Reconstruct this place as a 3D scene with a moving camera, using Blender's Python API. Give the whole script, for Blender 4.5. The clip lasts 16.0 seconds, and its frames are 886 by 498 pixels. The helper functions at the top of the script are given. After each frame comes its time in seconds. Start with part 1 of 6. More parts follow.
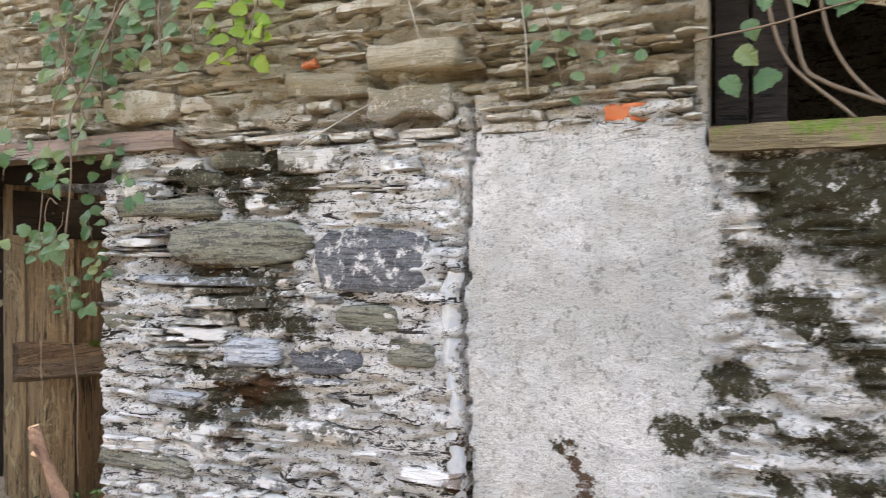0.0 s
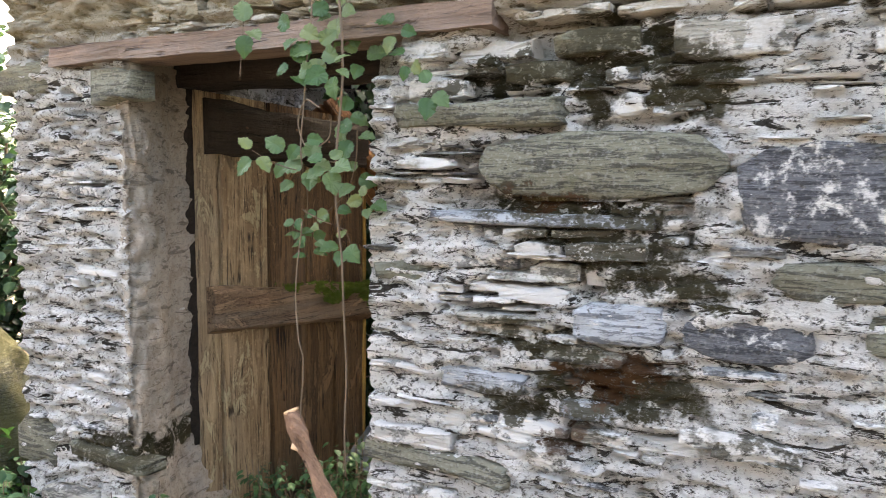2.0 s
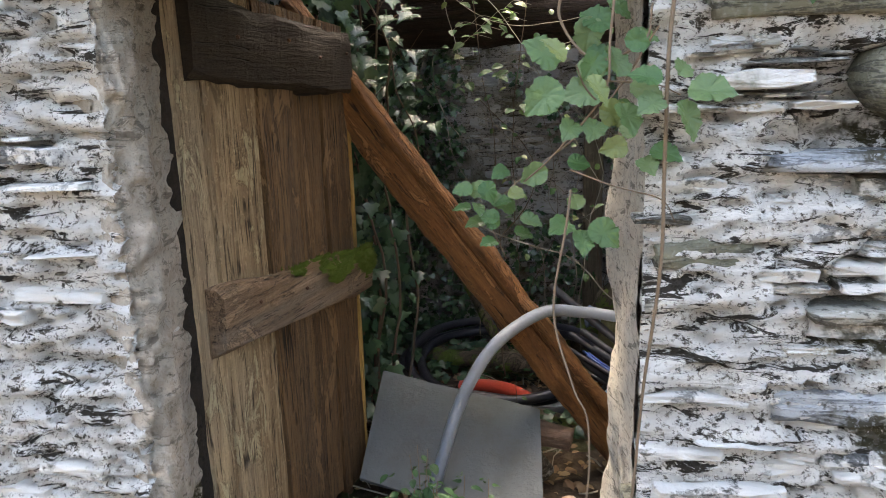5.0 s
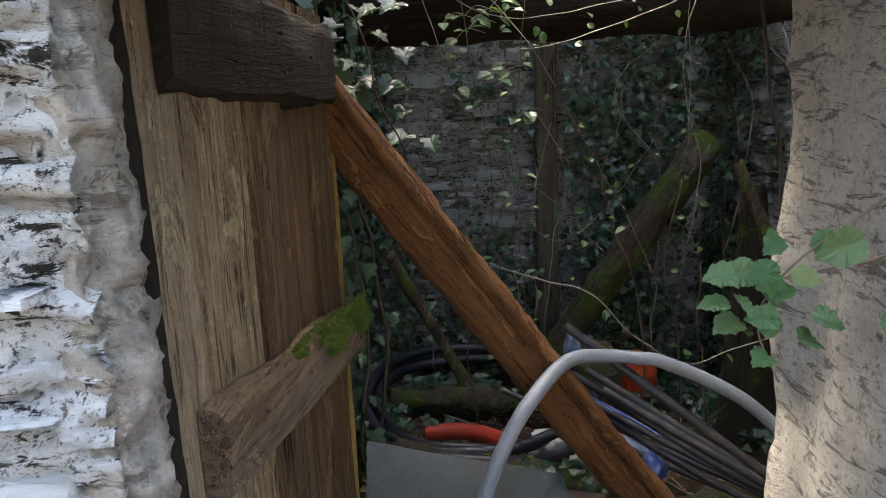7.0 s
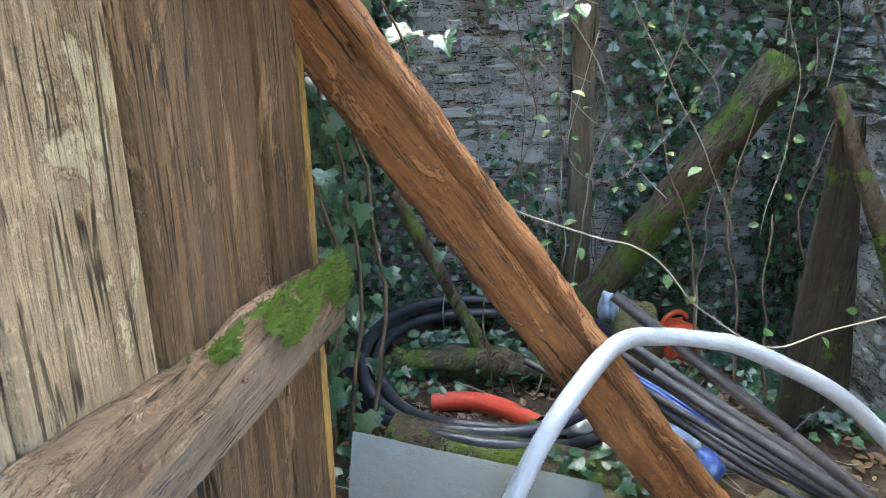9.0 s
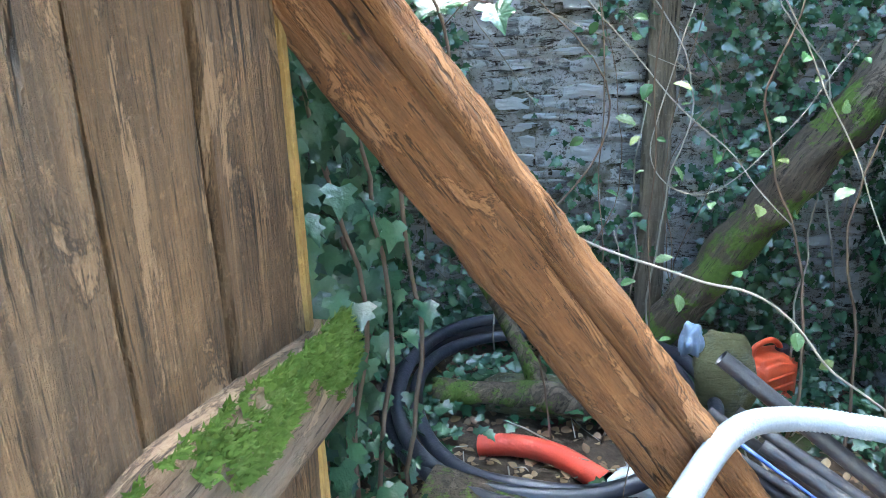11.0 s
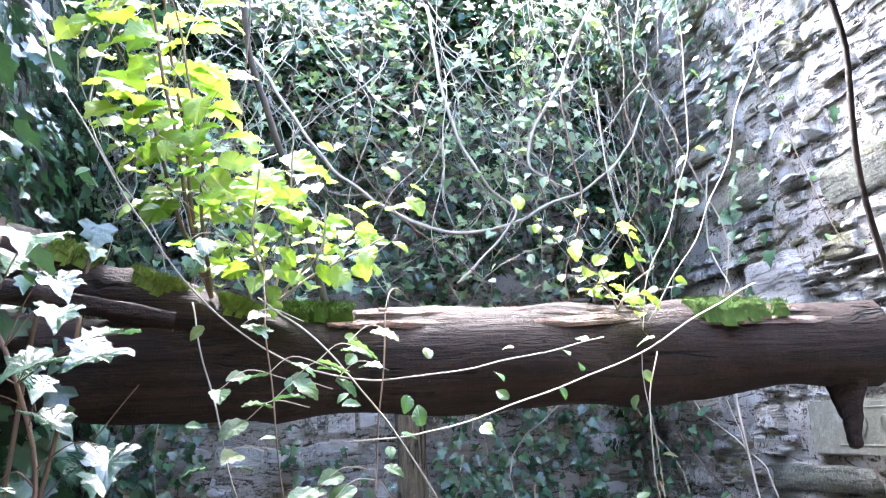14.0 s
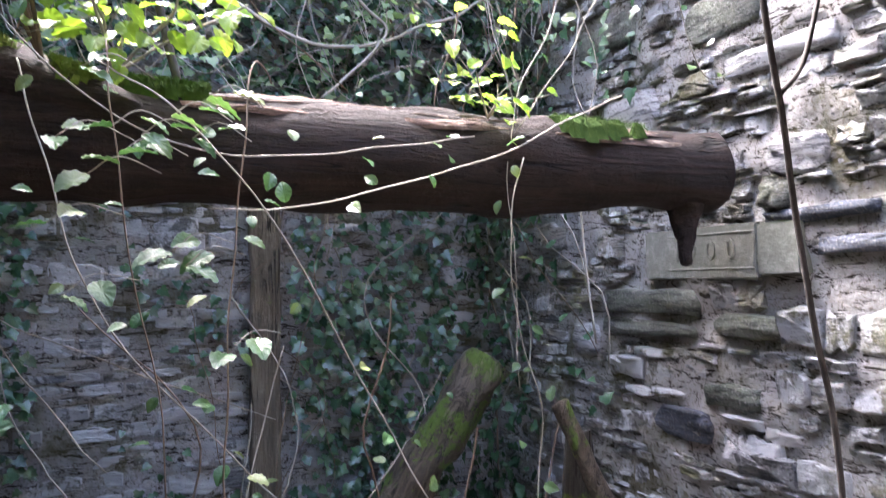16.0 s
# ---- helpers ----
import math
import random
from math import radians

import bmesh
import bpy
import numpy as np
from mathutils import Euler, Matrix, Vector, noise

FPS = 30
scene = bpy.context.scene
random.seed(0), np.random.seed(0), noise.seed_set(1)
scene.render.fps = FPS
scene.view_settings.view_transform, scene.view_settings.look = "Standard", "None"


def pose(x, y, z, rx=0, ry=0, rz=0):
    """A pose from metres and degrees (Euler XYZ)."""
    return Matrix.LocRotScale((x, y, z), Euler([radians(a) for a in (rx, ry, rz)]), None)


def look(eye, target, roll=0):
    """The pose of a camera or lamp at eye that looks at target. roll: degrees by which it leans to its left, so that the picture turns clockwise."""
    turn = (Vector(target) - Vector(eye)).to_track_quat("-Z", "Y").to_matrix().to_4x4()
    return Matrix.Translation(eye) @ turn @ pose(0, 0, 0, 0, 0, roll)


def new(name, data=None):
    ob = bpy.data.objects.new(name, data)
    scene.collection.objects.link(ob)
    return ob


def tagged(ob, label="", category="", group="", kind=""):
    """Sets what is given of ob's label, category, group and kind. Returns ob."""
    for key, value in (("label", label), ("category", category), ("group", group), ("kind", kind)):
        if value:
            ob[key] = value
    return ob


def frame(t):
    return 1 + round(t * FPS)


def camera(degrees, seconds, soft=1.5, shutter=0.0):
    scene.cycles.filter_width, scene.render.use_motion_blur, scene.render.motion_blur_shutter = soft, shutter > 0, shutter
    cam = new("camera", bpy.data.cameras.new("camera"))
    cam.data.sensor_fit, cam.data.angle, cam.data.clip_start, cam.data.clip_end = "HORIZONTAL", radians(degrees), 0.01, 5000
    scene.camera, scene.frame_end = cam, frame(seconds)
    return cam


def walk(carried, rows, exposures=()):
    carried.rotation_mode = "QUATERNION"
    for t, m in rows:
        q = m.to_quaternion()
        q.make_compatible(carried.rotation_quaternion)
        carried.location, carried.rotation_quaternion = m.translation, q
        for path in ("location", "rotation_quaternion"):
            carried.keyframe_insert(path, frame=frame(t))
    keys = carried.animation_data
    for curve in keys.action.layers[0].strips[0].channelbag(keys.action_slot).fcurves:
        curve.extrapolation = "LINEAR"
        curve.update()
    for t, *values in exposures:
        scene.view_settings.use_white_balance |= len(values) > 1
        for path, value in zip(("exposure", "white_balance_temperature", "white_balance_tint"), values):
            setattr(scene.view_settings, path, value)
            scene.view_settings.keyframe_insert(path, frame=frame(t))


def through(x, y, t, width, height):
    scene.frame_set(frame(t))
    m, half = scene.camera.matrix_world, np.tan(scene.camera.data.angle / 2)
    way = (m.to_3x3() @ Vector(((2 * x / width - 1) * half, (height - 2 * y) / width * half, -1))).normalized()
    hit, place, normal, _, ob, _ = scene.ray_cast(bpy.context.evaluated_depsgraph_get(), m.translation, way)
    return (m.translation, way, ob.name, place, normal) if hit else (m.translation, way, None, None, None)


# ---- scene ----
cam = camera(63.4, 16.0, soft=0.9, shutter=0.2)
METRES, EYE, TILT, LEAN, TURN = 4.8, 1.4, 0.0, 0.0, 22.3
ROWS = [
    (0.0, 0.0, 0.0, 0.0, 0.0, 0.0, -0.0),
    (0.5, -0.0398, 0.0398, 0.0018, 4.44, -2.31, -0.32),
    (1.0, -0.0934, 0.0755, 0.0026, 4.85, -3.76, -0.74),
    (1.5, -0.1413, 0.1125, -0.0019, 4.57, -4.55, -0.93),
    (2.0, -0.1811, 0.1494, -0.0027, 5.01, -5.66, -0.66),
    (2.5, -0.2301, 0.1655, 0.0017, 2.52, -6.46, 0.23),
    (3.0, -0.2649, 0.1841, 0.0014, -1.34, -7.39, 0.68),
    (3.5, -0.291, 0.2217, -0.0008, -2.73, -9.33, 0.83),
    (4.0, -0.3188, 0.2498, -0.0017, -4.95, -11.57, 1.06),
    (6.5, -0.4251, 0.4261, 0.0117, -22.83, -12.32, 2.62),
    (7.0, -0.4227, 0.452, 0.0113, -23.06, -12.57, 2.49),
    (7.5, -0.4007, 0.4828, 0.0056, -22.69, -13.48, 3.54),
    (8.0, -0.3902, 0.4997, 0.0031, -23.07, -15.25, 3.16),
    (8.5, -0.3872, 0.5315, -0.005, -22.78, -16.88, 1.81),
    (11.0, -0.3385, 0.6521, -0.0192, -17.12, -18.7, 1.71),
    (11.5, -0.3315, 0.6631, -0.0117, -18.71, -13.53, 1.59),
    (12.0, -0.3173, 0.6687, 0.0082, -23.81, -6.01, 0.98),
    (12.5, -0.3098, 0.669, 0.0205, -28.71, 0.83, 1.16),
    (13.0, -0.3066, 0.669, 0.0271, -31.38, 5.67, 1.63),
    (13.5, -0.304, 0.6691, 0.0321, -33.08, 9.86, 2.13),
    (14.0, -0.3007, 0.6702, 0.0381, -34.12, 14.1, 2.62),
    (14.5, -0.2996, 0.6681, 0.0435, -34.55, 18.6, 2.31),
    (15.0, -0.2984, 0.6676, 0.047, -36.24, 19.71, 1.39),
    (15.5, -0.2935, 0.6792, 0.0256, -40.41, 12.14, 0.85),
    (16.0, -0.2967, 0.6863, 0.0103, -46.01, 2.72, 0.85),
]
walk(cam, [(t, pose(0, 0, EYE, TILT, LEAN, TURN) @ pose(METRES * x, METRES * y, METRES * z, 90 + pitch, roll, yaw)) for t, x, y, z, yaw, pitch, roll in ROWS],
     exposures=[(0.0, 3.72, 8450, 12), (2.0, 3.72, 8150, 10), (4.2, 3.85, 7950, 9), (6.5, 3.45, 7100, 7), (7.5, 3.65, 6900, 7), (8.5, 4.9, 6350, 3), (11.0, 5.85, 5500, -5), (12.0, 6.4, 4900, -2), (13.0, 6.3, 5200, 15), (14.0, 5.6, 5700, 15), (14.5, 5.2, 5900, 15), (15.2, 4.9, 6150, 17), (16.0, 4.95, 5950, 19)])

# ---- light: hazy bright sky over a roofless ruin ----
world = bpy.data.worlds.new("sky")
scene.world = world
world.use_nodes = True
wn = world.node_tree
sky = wn.nodes.new("ShaderNodeTexSky")
sky.sky_type = "NISHITA"
sky.sun_disc = False
SUN_EL, SUN_AZ = radians(58), radians(-19)
sky.sun_elevation, sky.sun_rotation = SUN_EL, SUN_AZ
sky.air_density, sky.dust_density = 1.0, 5.0
wn.links.new(sky.outputs[0], wn.nodes["Background"].inputs[0])
wn.nodes["Background"].inputs[1].default_value = 0.15
sun = new("sun", bpy.data.lights.new("sun", "SUN"))
sun.data.energy, sun.data.angle, sun.data.color = 1.35, radians(12), (1.0, 0.94, 0.84)
sun_way = Vector((math.sin(SUN_AZ) * math.cos(SUN_EL), math.cos(SUN_AZ) * math.cos(SUN_EL), math.sin(SUN_EL)))
sun.matrix_world = look(sun_way * 30, (0, 0, 0))

# ---- the plan, in metres: the front wall runs along x, the ruin lies behind it ----
FRONT, BACK = 1.94, 2.42            # faces of the front wall
JAMB_L, JAMB_R, HEAD = -3.04, -2.11, 1.75
PIER_L = -3.62                      # outer end of the front wall
WIN_L, WIN_R, WIN_B, WIN_T = -0.07, 0.75, 1.66, 2.35
RIGHT, REAR = -0.88, 5.75           # inner faces of the side and rear walls
LEFT = -3.55
rnd = random.Random(7)


def floor_z(x, y):
    d = max(0.0, y - 2.3)
    return 0.02 - 0.1 * d - 0.035 * (x + 3.2) * d + 0.05 * noise.noise((x * 1.7, y * 1.7, 3.1)) * min(1, d)


# ---- mesh helpers ----
def thing(name, at, label, category, group="", kind=""):
    ob = new(name)
    ob.location = at
    ob.empty_display_size = 0.1
    return tagged(ob, label, category, group, kind)


def mesh(name, verts, faces, mat, parent=None, label="", smooth=True):
    me = bpy.data.meshes.new(name)
    me.from_pydata([tuple(v) for v in verts], [], faces)
    me.update()
    if smooth:
        me.polygons.foreach_set("use_smooth", [True] * len(me.polygons))
    me.materials.append(mat)
    ob = new(name, me)
    if parent is not None:
        ob.parent = parent
        ob.matrix_parent_inverse = Matrix.Translation(-parent.location) if parent.parent is None else Matrix.Identity(4)
    if label:
        tagged(ob, label)
    return ob


def part(name, bm, mat, parent, label="", smooth=False):
    me = bpy.data.meshes.new(name)
    bm.to_mesh(me)
    bm.free()
    if smooth:
        me.polygons.foreach_set("use_smooth", [True] * len(me.polygons))
    me.materials.append(mat)
    ob = new(name, me)
    if parent is not None:
        ob.parent = parent
        ob.matrix_parent_inverse = Matrix.Translation(-parent.location) if parent.parent is None else Matrix.Identity(4)
    if label:
        tagged(ob, label)
    return ob


def piece(name, me, m, parent):
    """One object on shared mesh data, under a parent that stands at the origin."""
    ob = new(name, me)
    ob.matrix_basis = m
    ob.parent = parent
    return ob


def smooth_path(pts, n):
    """Catmull-Rom curve through pts, n steps a span."""
    p = [Vector(q) for q in pts]
    p = [2 * p[0] - p[1]] + p + [2 * p[-1] - p[-2]]
    out = []
    for i in range(1, len(p) - 2):
        for k in range(n):
            t = k / n
            a, b, c, d = p[i - 1], p[i], p[i + 1], p[i + 2]
            out.append(0.5 * (2 * b + (c - a) * t + (2 * a - 5 * b + 4 * c - d) * t * t + (3 * b - a - 3 * c + d) * t ** 3))
    out.append(p[-2])
    return out


def tube(path, radius, sides=6, rough=0.0, freq=8.0, ridges=0.0, caps=True, squash=None):
    """Verts and faces of a tube along path; radius: a number or a function of 0..1; ridges: depth of rings for ribbed hose."""
    verts, faces = [], []
    n = len(path)
    side = None
    for i, p in enumerate(path):
        d = (path[min(i + 1, n - 1)] - path[max(i - 1, 0)]).normalized()
        if side is None:
            side = d.orthogonal().normalized()
            if squash:
                side = (Vector(squash) - d * d.dot(Vector(squash))).normalized()
        side = (side - d * side.dot(d)).normalized()
        up = d.cross(side)
        r = radius(i / (n - 1)) if callable(radius) else radius
        if ridges:
            r *= 1 + (ridges if i % 2 else -ridges)
        for k in range(sides):
            a = 2 * math.pi * k / sides
            q = side * math.cos(a) + up * math.sin(a)
            rr = r
            if rough:
                s = p * 0.6 + q * r * 1.0
                rr += rough * noise.fractal((s.x * freq, s.y * freq, s.z * freq), 1.0, 2.0, 3)
            verts.append(p + q * rr)
    for i in range(n - 1):
        for k in range(sides):
            a, b = i * sides + k, i * sides + (k + 1) % sides
            faces.append((a, b, b + sides, a + sides))
    if caps:
        faces.append(tuple(range(sides))[::-1])
        faces.append(tuple((n - 1) * sides + k for k in range(sides)))
    return verts, faces


def joined(sets):
    verts, faces = [], []
    for v, f in sets:
        o = len(verts)
        verts += list(v)
        faces += [tuple(i + o for i in q) for q in f]
    return verts, faces


def slab(bm, x0, x1, y0, y1, z0, z1, cut=None):
    """A box in a bmesh."""
    vs = [bm.verts.new((x, y, z)) for z in (z0, z1) for y in (y0, y1) for x in (x0, x1)]
    for q in ((0, 2, 3, 1), (4, 5, 7, 6), (0, 1, 5, 4), (2, 6, 7, 3), (0, 4, 6, 2), (1, 3, 7, 5)):
        bm.faces.new([vs[i] for i in q])
    return vs


# ---- materials ----
class Nodes:
    """A short way to write node materials."""

    def __init__(self, name):
        self.mat = bpy.data.materials.new(name)
        self.mat.use_nodes = True
        self.t = self.mat.node_tree
        self.bsdf = self.t.nodes["Principled BSDF"]
        self.geo = self.t.nodes.new("ShaderNodeNewGeometry")
        self.pos = self.geo.outputs["Position"]

    def put(self, kind, ins, **settings):
        n = self.t.nodes.new(kind)
        for k, v in settings.items():
            setattr(n, k, v)
        for k, v in ins.items():
            if hasattr(v, "is_linked"):
                self.t.links.new(v, n.inputs[k])
            else:
                n.inputs[k].default_value = v
        return n

    def scaled(self, v, s):
        return self.put("ShaderNodeVectorMath", {0: v, 1: s}, operation="MULTIPLY").outputs[0]

    def noise(self, scale, detail=4, rough=0.6, vec=None, dist=0.0):
        return self.put("ShaderNodeTexNoise", {"Vector": vec or self.pos, "Scale": scale, "Detail": detail, "Roughness": rough, "Distortion": dist}).outputs["Fac"]

    def ramp(self, fac, lo, hi):
        return self.put("ShaderNodeMapRange", {"Value": fac, "From Min": lo, "From Max": hi}, interpolation_type="SMOOTHSTEP").outputs[0]

    def math(self, op, a, b=0.0):
        return self.put("ShaderNodeMath", {0: a, 1: b}, operation=op).outputs[0]

    def mix(self, fac, a, b):
        n = self.t.nodes.new("ShaderNodeMix")
        n.data_type = "RGBA"
        for k, v in ((0, fac), (6, a), (7, b)):
            if hasattr(v, "is_linked"):
                self.t.links.new(v, n.inputs[k])
            else:
                n.inputs[k].default_value = v if k == 0 else (*v, 1)
        return n.outputs[2]

    def steps(self, fac, cols):
        n = self.t.nodes.new("ShaderNodeValToRGB")
        el = n.color_ramp.elements
        while len(el) < len(cols):
            el.new(0.5)
        for e, (p, c) in zip(el, cols):
            e.position, e.color = p, (*c, 1)
        self.t.links.new(fac, n.inputs[0])
        return n.outputs[0]

    def end(self, color, rough=0.85, bump=None, depth=0.01, spec=0.3, metal=0.0):
        for k, v in (("Base Color", color), ("Roughness", rough), ("Specular IOR Level", spec), ("Metallic", metal)):
            if hasattr(v, "is_linked"):
                self.t.links.new(v, self.bsdf.inputs[k])
            else:
                self.bsdf.inputs[k].default_value = (*v, 1) if k == "Base Color" else v
        if bump is not None:
            b = self.put("ShaderNodeBump", {"Height": bump, "Strength": 0.9, "Distance": depth})
            self.t.links.new(b.outputs[0], self.bsdf.inputs["Normal"])
        return self.mat


# moss and damp stains on the front wall: centre x, z and half sizes
STAINS = [(-1.51, 1.645, 0.06, 0.13), (-1.55, 1.328, 0.27, 0.032), (-1.42, 1.67, 0.16, 0.05), (-1.47, 1.24, 0.2, 0.05), (-1.62, 1.0, 0.16, 0.035), (-1.45, 0.9, 0.2, 0.06), (-1.36, 1.16, 0.12, 0.04),
          (-1.75, 1.62, 0.2, 0.03), (-1.68, 0.86, 0.12, 0.03), (-1.3, 1.58, 0.07, 0.07),
          (0.02, 1.37, 0.07, 0.06), (0.11, 1.27, 0.09, 0.06), (0.2, 1.2, 0.08, 0.05), (0.3, 1.12, 0.07, 0.08), (0.17, 1.5, 0.13, 0.12), (0.36, 1.5, 0.15, 0.2), (0.12, 1.61, 0.13, 0.04),
          (-0.02, 1.06, 0.06, 0.05), (-0.12, 0.92, 0.06, 0.05), (0.01, 0.96, 0.1, 0.022), (0.22, 0.95, 0.12, 0.03), (0.09, 0.84, 0.05, 0.05), (0.28, 0.85, 0.1, 0.03), (-0.41, 0.87, 0.03, 0.025),
          (-3.15, 0.45, 0.2, 0.05)]
RUST = [(-1.49, 0.925, 0.1, 0.045), (-1.57, 0.785, 0.04, 0.06), (-1.42, 0.965, 0.07, 0.025), (-1.6, 1.34, 0.1, 0.02), (-0.72, 0.75, 0.04, 0.12), (-0.4, 0.76, 0.025, 0.12)]


def stain(n, spots):
    """Mask of the stains of the front wall."""
    wob = n.put("ShaderNodeTexNoise", {"Vector": n.pos, "Scale": 9.0, "Detail": 5.0, "Roughness": 0.7}).outputs["Color"]
    wob = n.put("ShaderNodeVectorMath", {0: wob, 1: (0.5, 0.5, 0.5)}, operation="SUBTRACT").outputs[0]
    p = n.put("ShaderNodeVectorMath", {0: n.scaled(wob, (0.34, 0.0, 0.26)), 1: n.pos}, operation="ADD").outputs[0]
    total = None
    for cx, cz, rx, rz in spots:
        q = n.put("ShaderNodeVectorMath", {0: p, 1: (cx, 0, cz)}, operation="SUBTRACT").outputs[0]
        q = n.put("ShaderNodeVectorMath", {0: n.scaled(q, (1 / rx, 0, 1 / rz))}, operation="LENGTH").outputs["Value"]
        q = n.ramp(q, 1.25, 0.8)
        total = q if total is None else n.math("MAXIMUM", total, q)
    speck = n.math("MULTIPLY", n.ramp(n.noise(40, 6, 0.85), 0.41, 0.44), n.ramp(n.noise(13, 5, 0.75), 0.38, 0.42))
    return n.math("MULTIPLY", total, speck)


def mat_mortar(front=True, earthy=0.0, dim=0.0):
    n = Nodes("earth_mortar" if earthy else "lime_mortar" if front else "dimmed_mortar")
    big, mid, fine, pits = n.noise(1.6, 4), n.noise(16, 7, 0.75), n.noise(85, 5, 0.75), n.noise(40, 6, 0.8)
    beds = n.noise(9, 8, 0.75, n.scaled(n.pos, (1, 1, 4.5)), 0.8)
    x = n.put("ShaderNodeSeparateXYZ", {0: n.pos})
    if front:
        c = n.mix(n.ramp(big, 0.35, 0.65), (0.78, 0.745, 0.70), (0.86, 0.84, 0.815))
        flat = n.math("MULTIPLY", n.ramp(x.outputs[0], -0.74, -0.70), n.ramp(x.outputs[2], 1.75, 1.65))
        flat = n.math("MULTIPLY", flat, n.math("MAXIMUM", n.ramp(n.math("ADD", x.outputs[0], n.math("MULTIPLY", mid, 0.25)), 0.13, 0.03), 0.45))
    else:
        # Interior mortar set darker in colour to dim the ruin against the front wall.
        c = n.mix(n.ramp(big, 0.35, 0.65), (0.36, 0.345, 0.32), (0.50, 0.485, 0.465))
        flat = n.math("MULTIPLY", big, 0.0)
    if front:
        c = n.mix(n.math("MULTIPLY", flat, n.ramp(n.noise(3.5, 5, 0.65), 0.3, 0.62)), c, (0.53, 0.525, 0.49))
    layered = n.math("SUBTRACT", 1.0, n.math("MULTIPLY", flat, 0.96))
    # Rear and left wall mortar darkened once more, standing for shade.
    if dim:
        c = n.scaled(c, (1 - dim, 1 - dim, 1 - dim))
    if earthy:
        c = n.mix(earthy, c, n.mix(n.ramp(mid, 0.4, 0.6), (0.44, 0.34, 0.24), (0.64, 0.56, 0.46)))
    c = n.mix(n.math("MULTIPLY", n.ramp(mid, 0.53, 0.62), 0.4), c, (0.36, 0.32, 0.26))
    c = n.mix(n.math("MULTIPLY", n.ramp(n.noise(5, 6, 0.75), 0.5, 0.62), 0.34), c, (0.40, 0.40, 0.385))
    calm = n.math("SUBTRACT", 1.0, n.math("MAXIMUM", n.math("MULTIPLY", flat, 0.5), earthy * 0.8))
    c = n.mix(n.math("MULTIPLY", n.math("MULTIPLY", n.ramp(fine, 0.55, 0.61), 0.85), calm), c, (0.19, 0.165, 0.13))
    c = n.mix(n.math("MULTIPLY", n.math("MULTIPLY", n.ramp(pits, 0.445, 0.395), 0.95), calm), c, (0.05, 0.04, 0.03))
    c = n.mix(n.math("MULTIPLY", n.math("MULTIPLY", n.ramp(beds, 0.452, 0.42), 0.97 - 0.6 * earthy), layered), c, (0.022, 0.017, 0.012))
    if front:
        tan = n.math("MULTIPLY", n.ramp(n.math("ADD", x.outputs[2], n.math("MULTIPLY", mid, 0.3)), 1.8, 2.05), 0.82)
        c = n.mix(tan, c, (0.29, 0.225, 0.125))
        c = n.mix(n.math("MULTIPLY", stain(n, STAINS), 0.97), c, n.mix(n.noise(12, 4), (0.030, 0.020, 0.008), (0.045, 0.042, 0.012)))
        c = n.mix(n.math("MULTIPLY", stain(n, RUST), 0.95), c, n.mix(n.noise(30, 4), (0.04, 0.018, 0.008), (0.12, 0.055, 0.02)))
    else:
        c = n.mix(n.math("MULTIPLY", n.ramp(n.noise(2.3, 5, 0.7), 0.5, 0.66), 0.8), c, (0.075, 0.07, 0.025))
    h = n.math("ADD", n.math("MULTIPLY", n.math("MULTIPLY", beds, 1.6), layered), n.math("ADD", n.math("MULTIPLY", mid, 0.7), n.math("MULTIPLY", n.math("ADD", fine, pits), 1.0)))
    return n.end(c, 0.95, h, 0.035, 0.15)


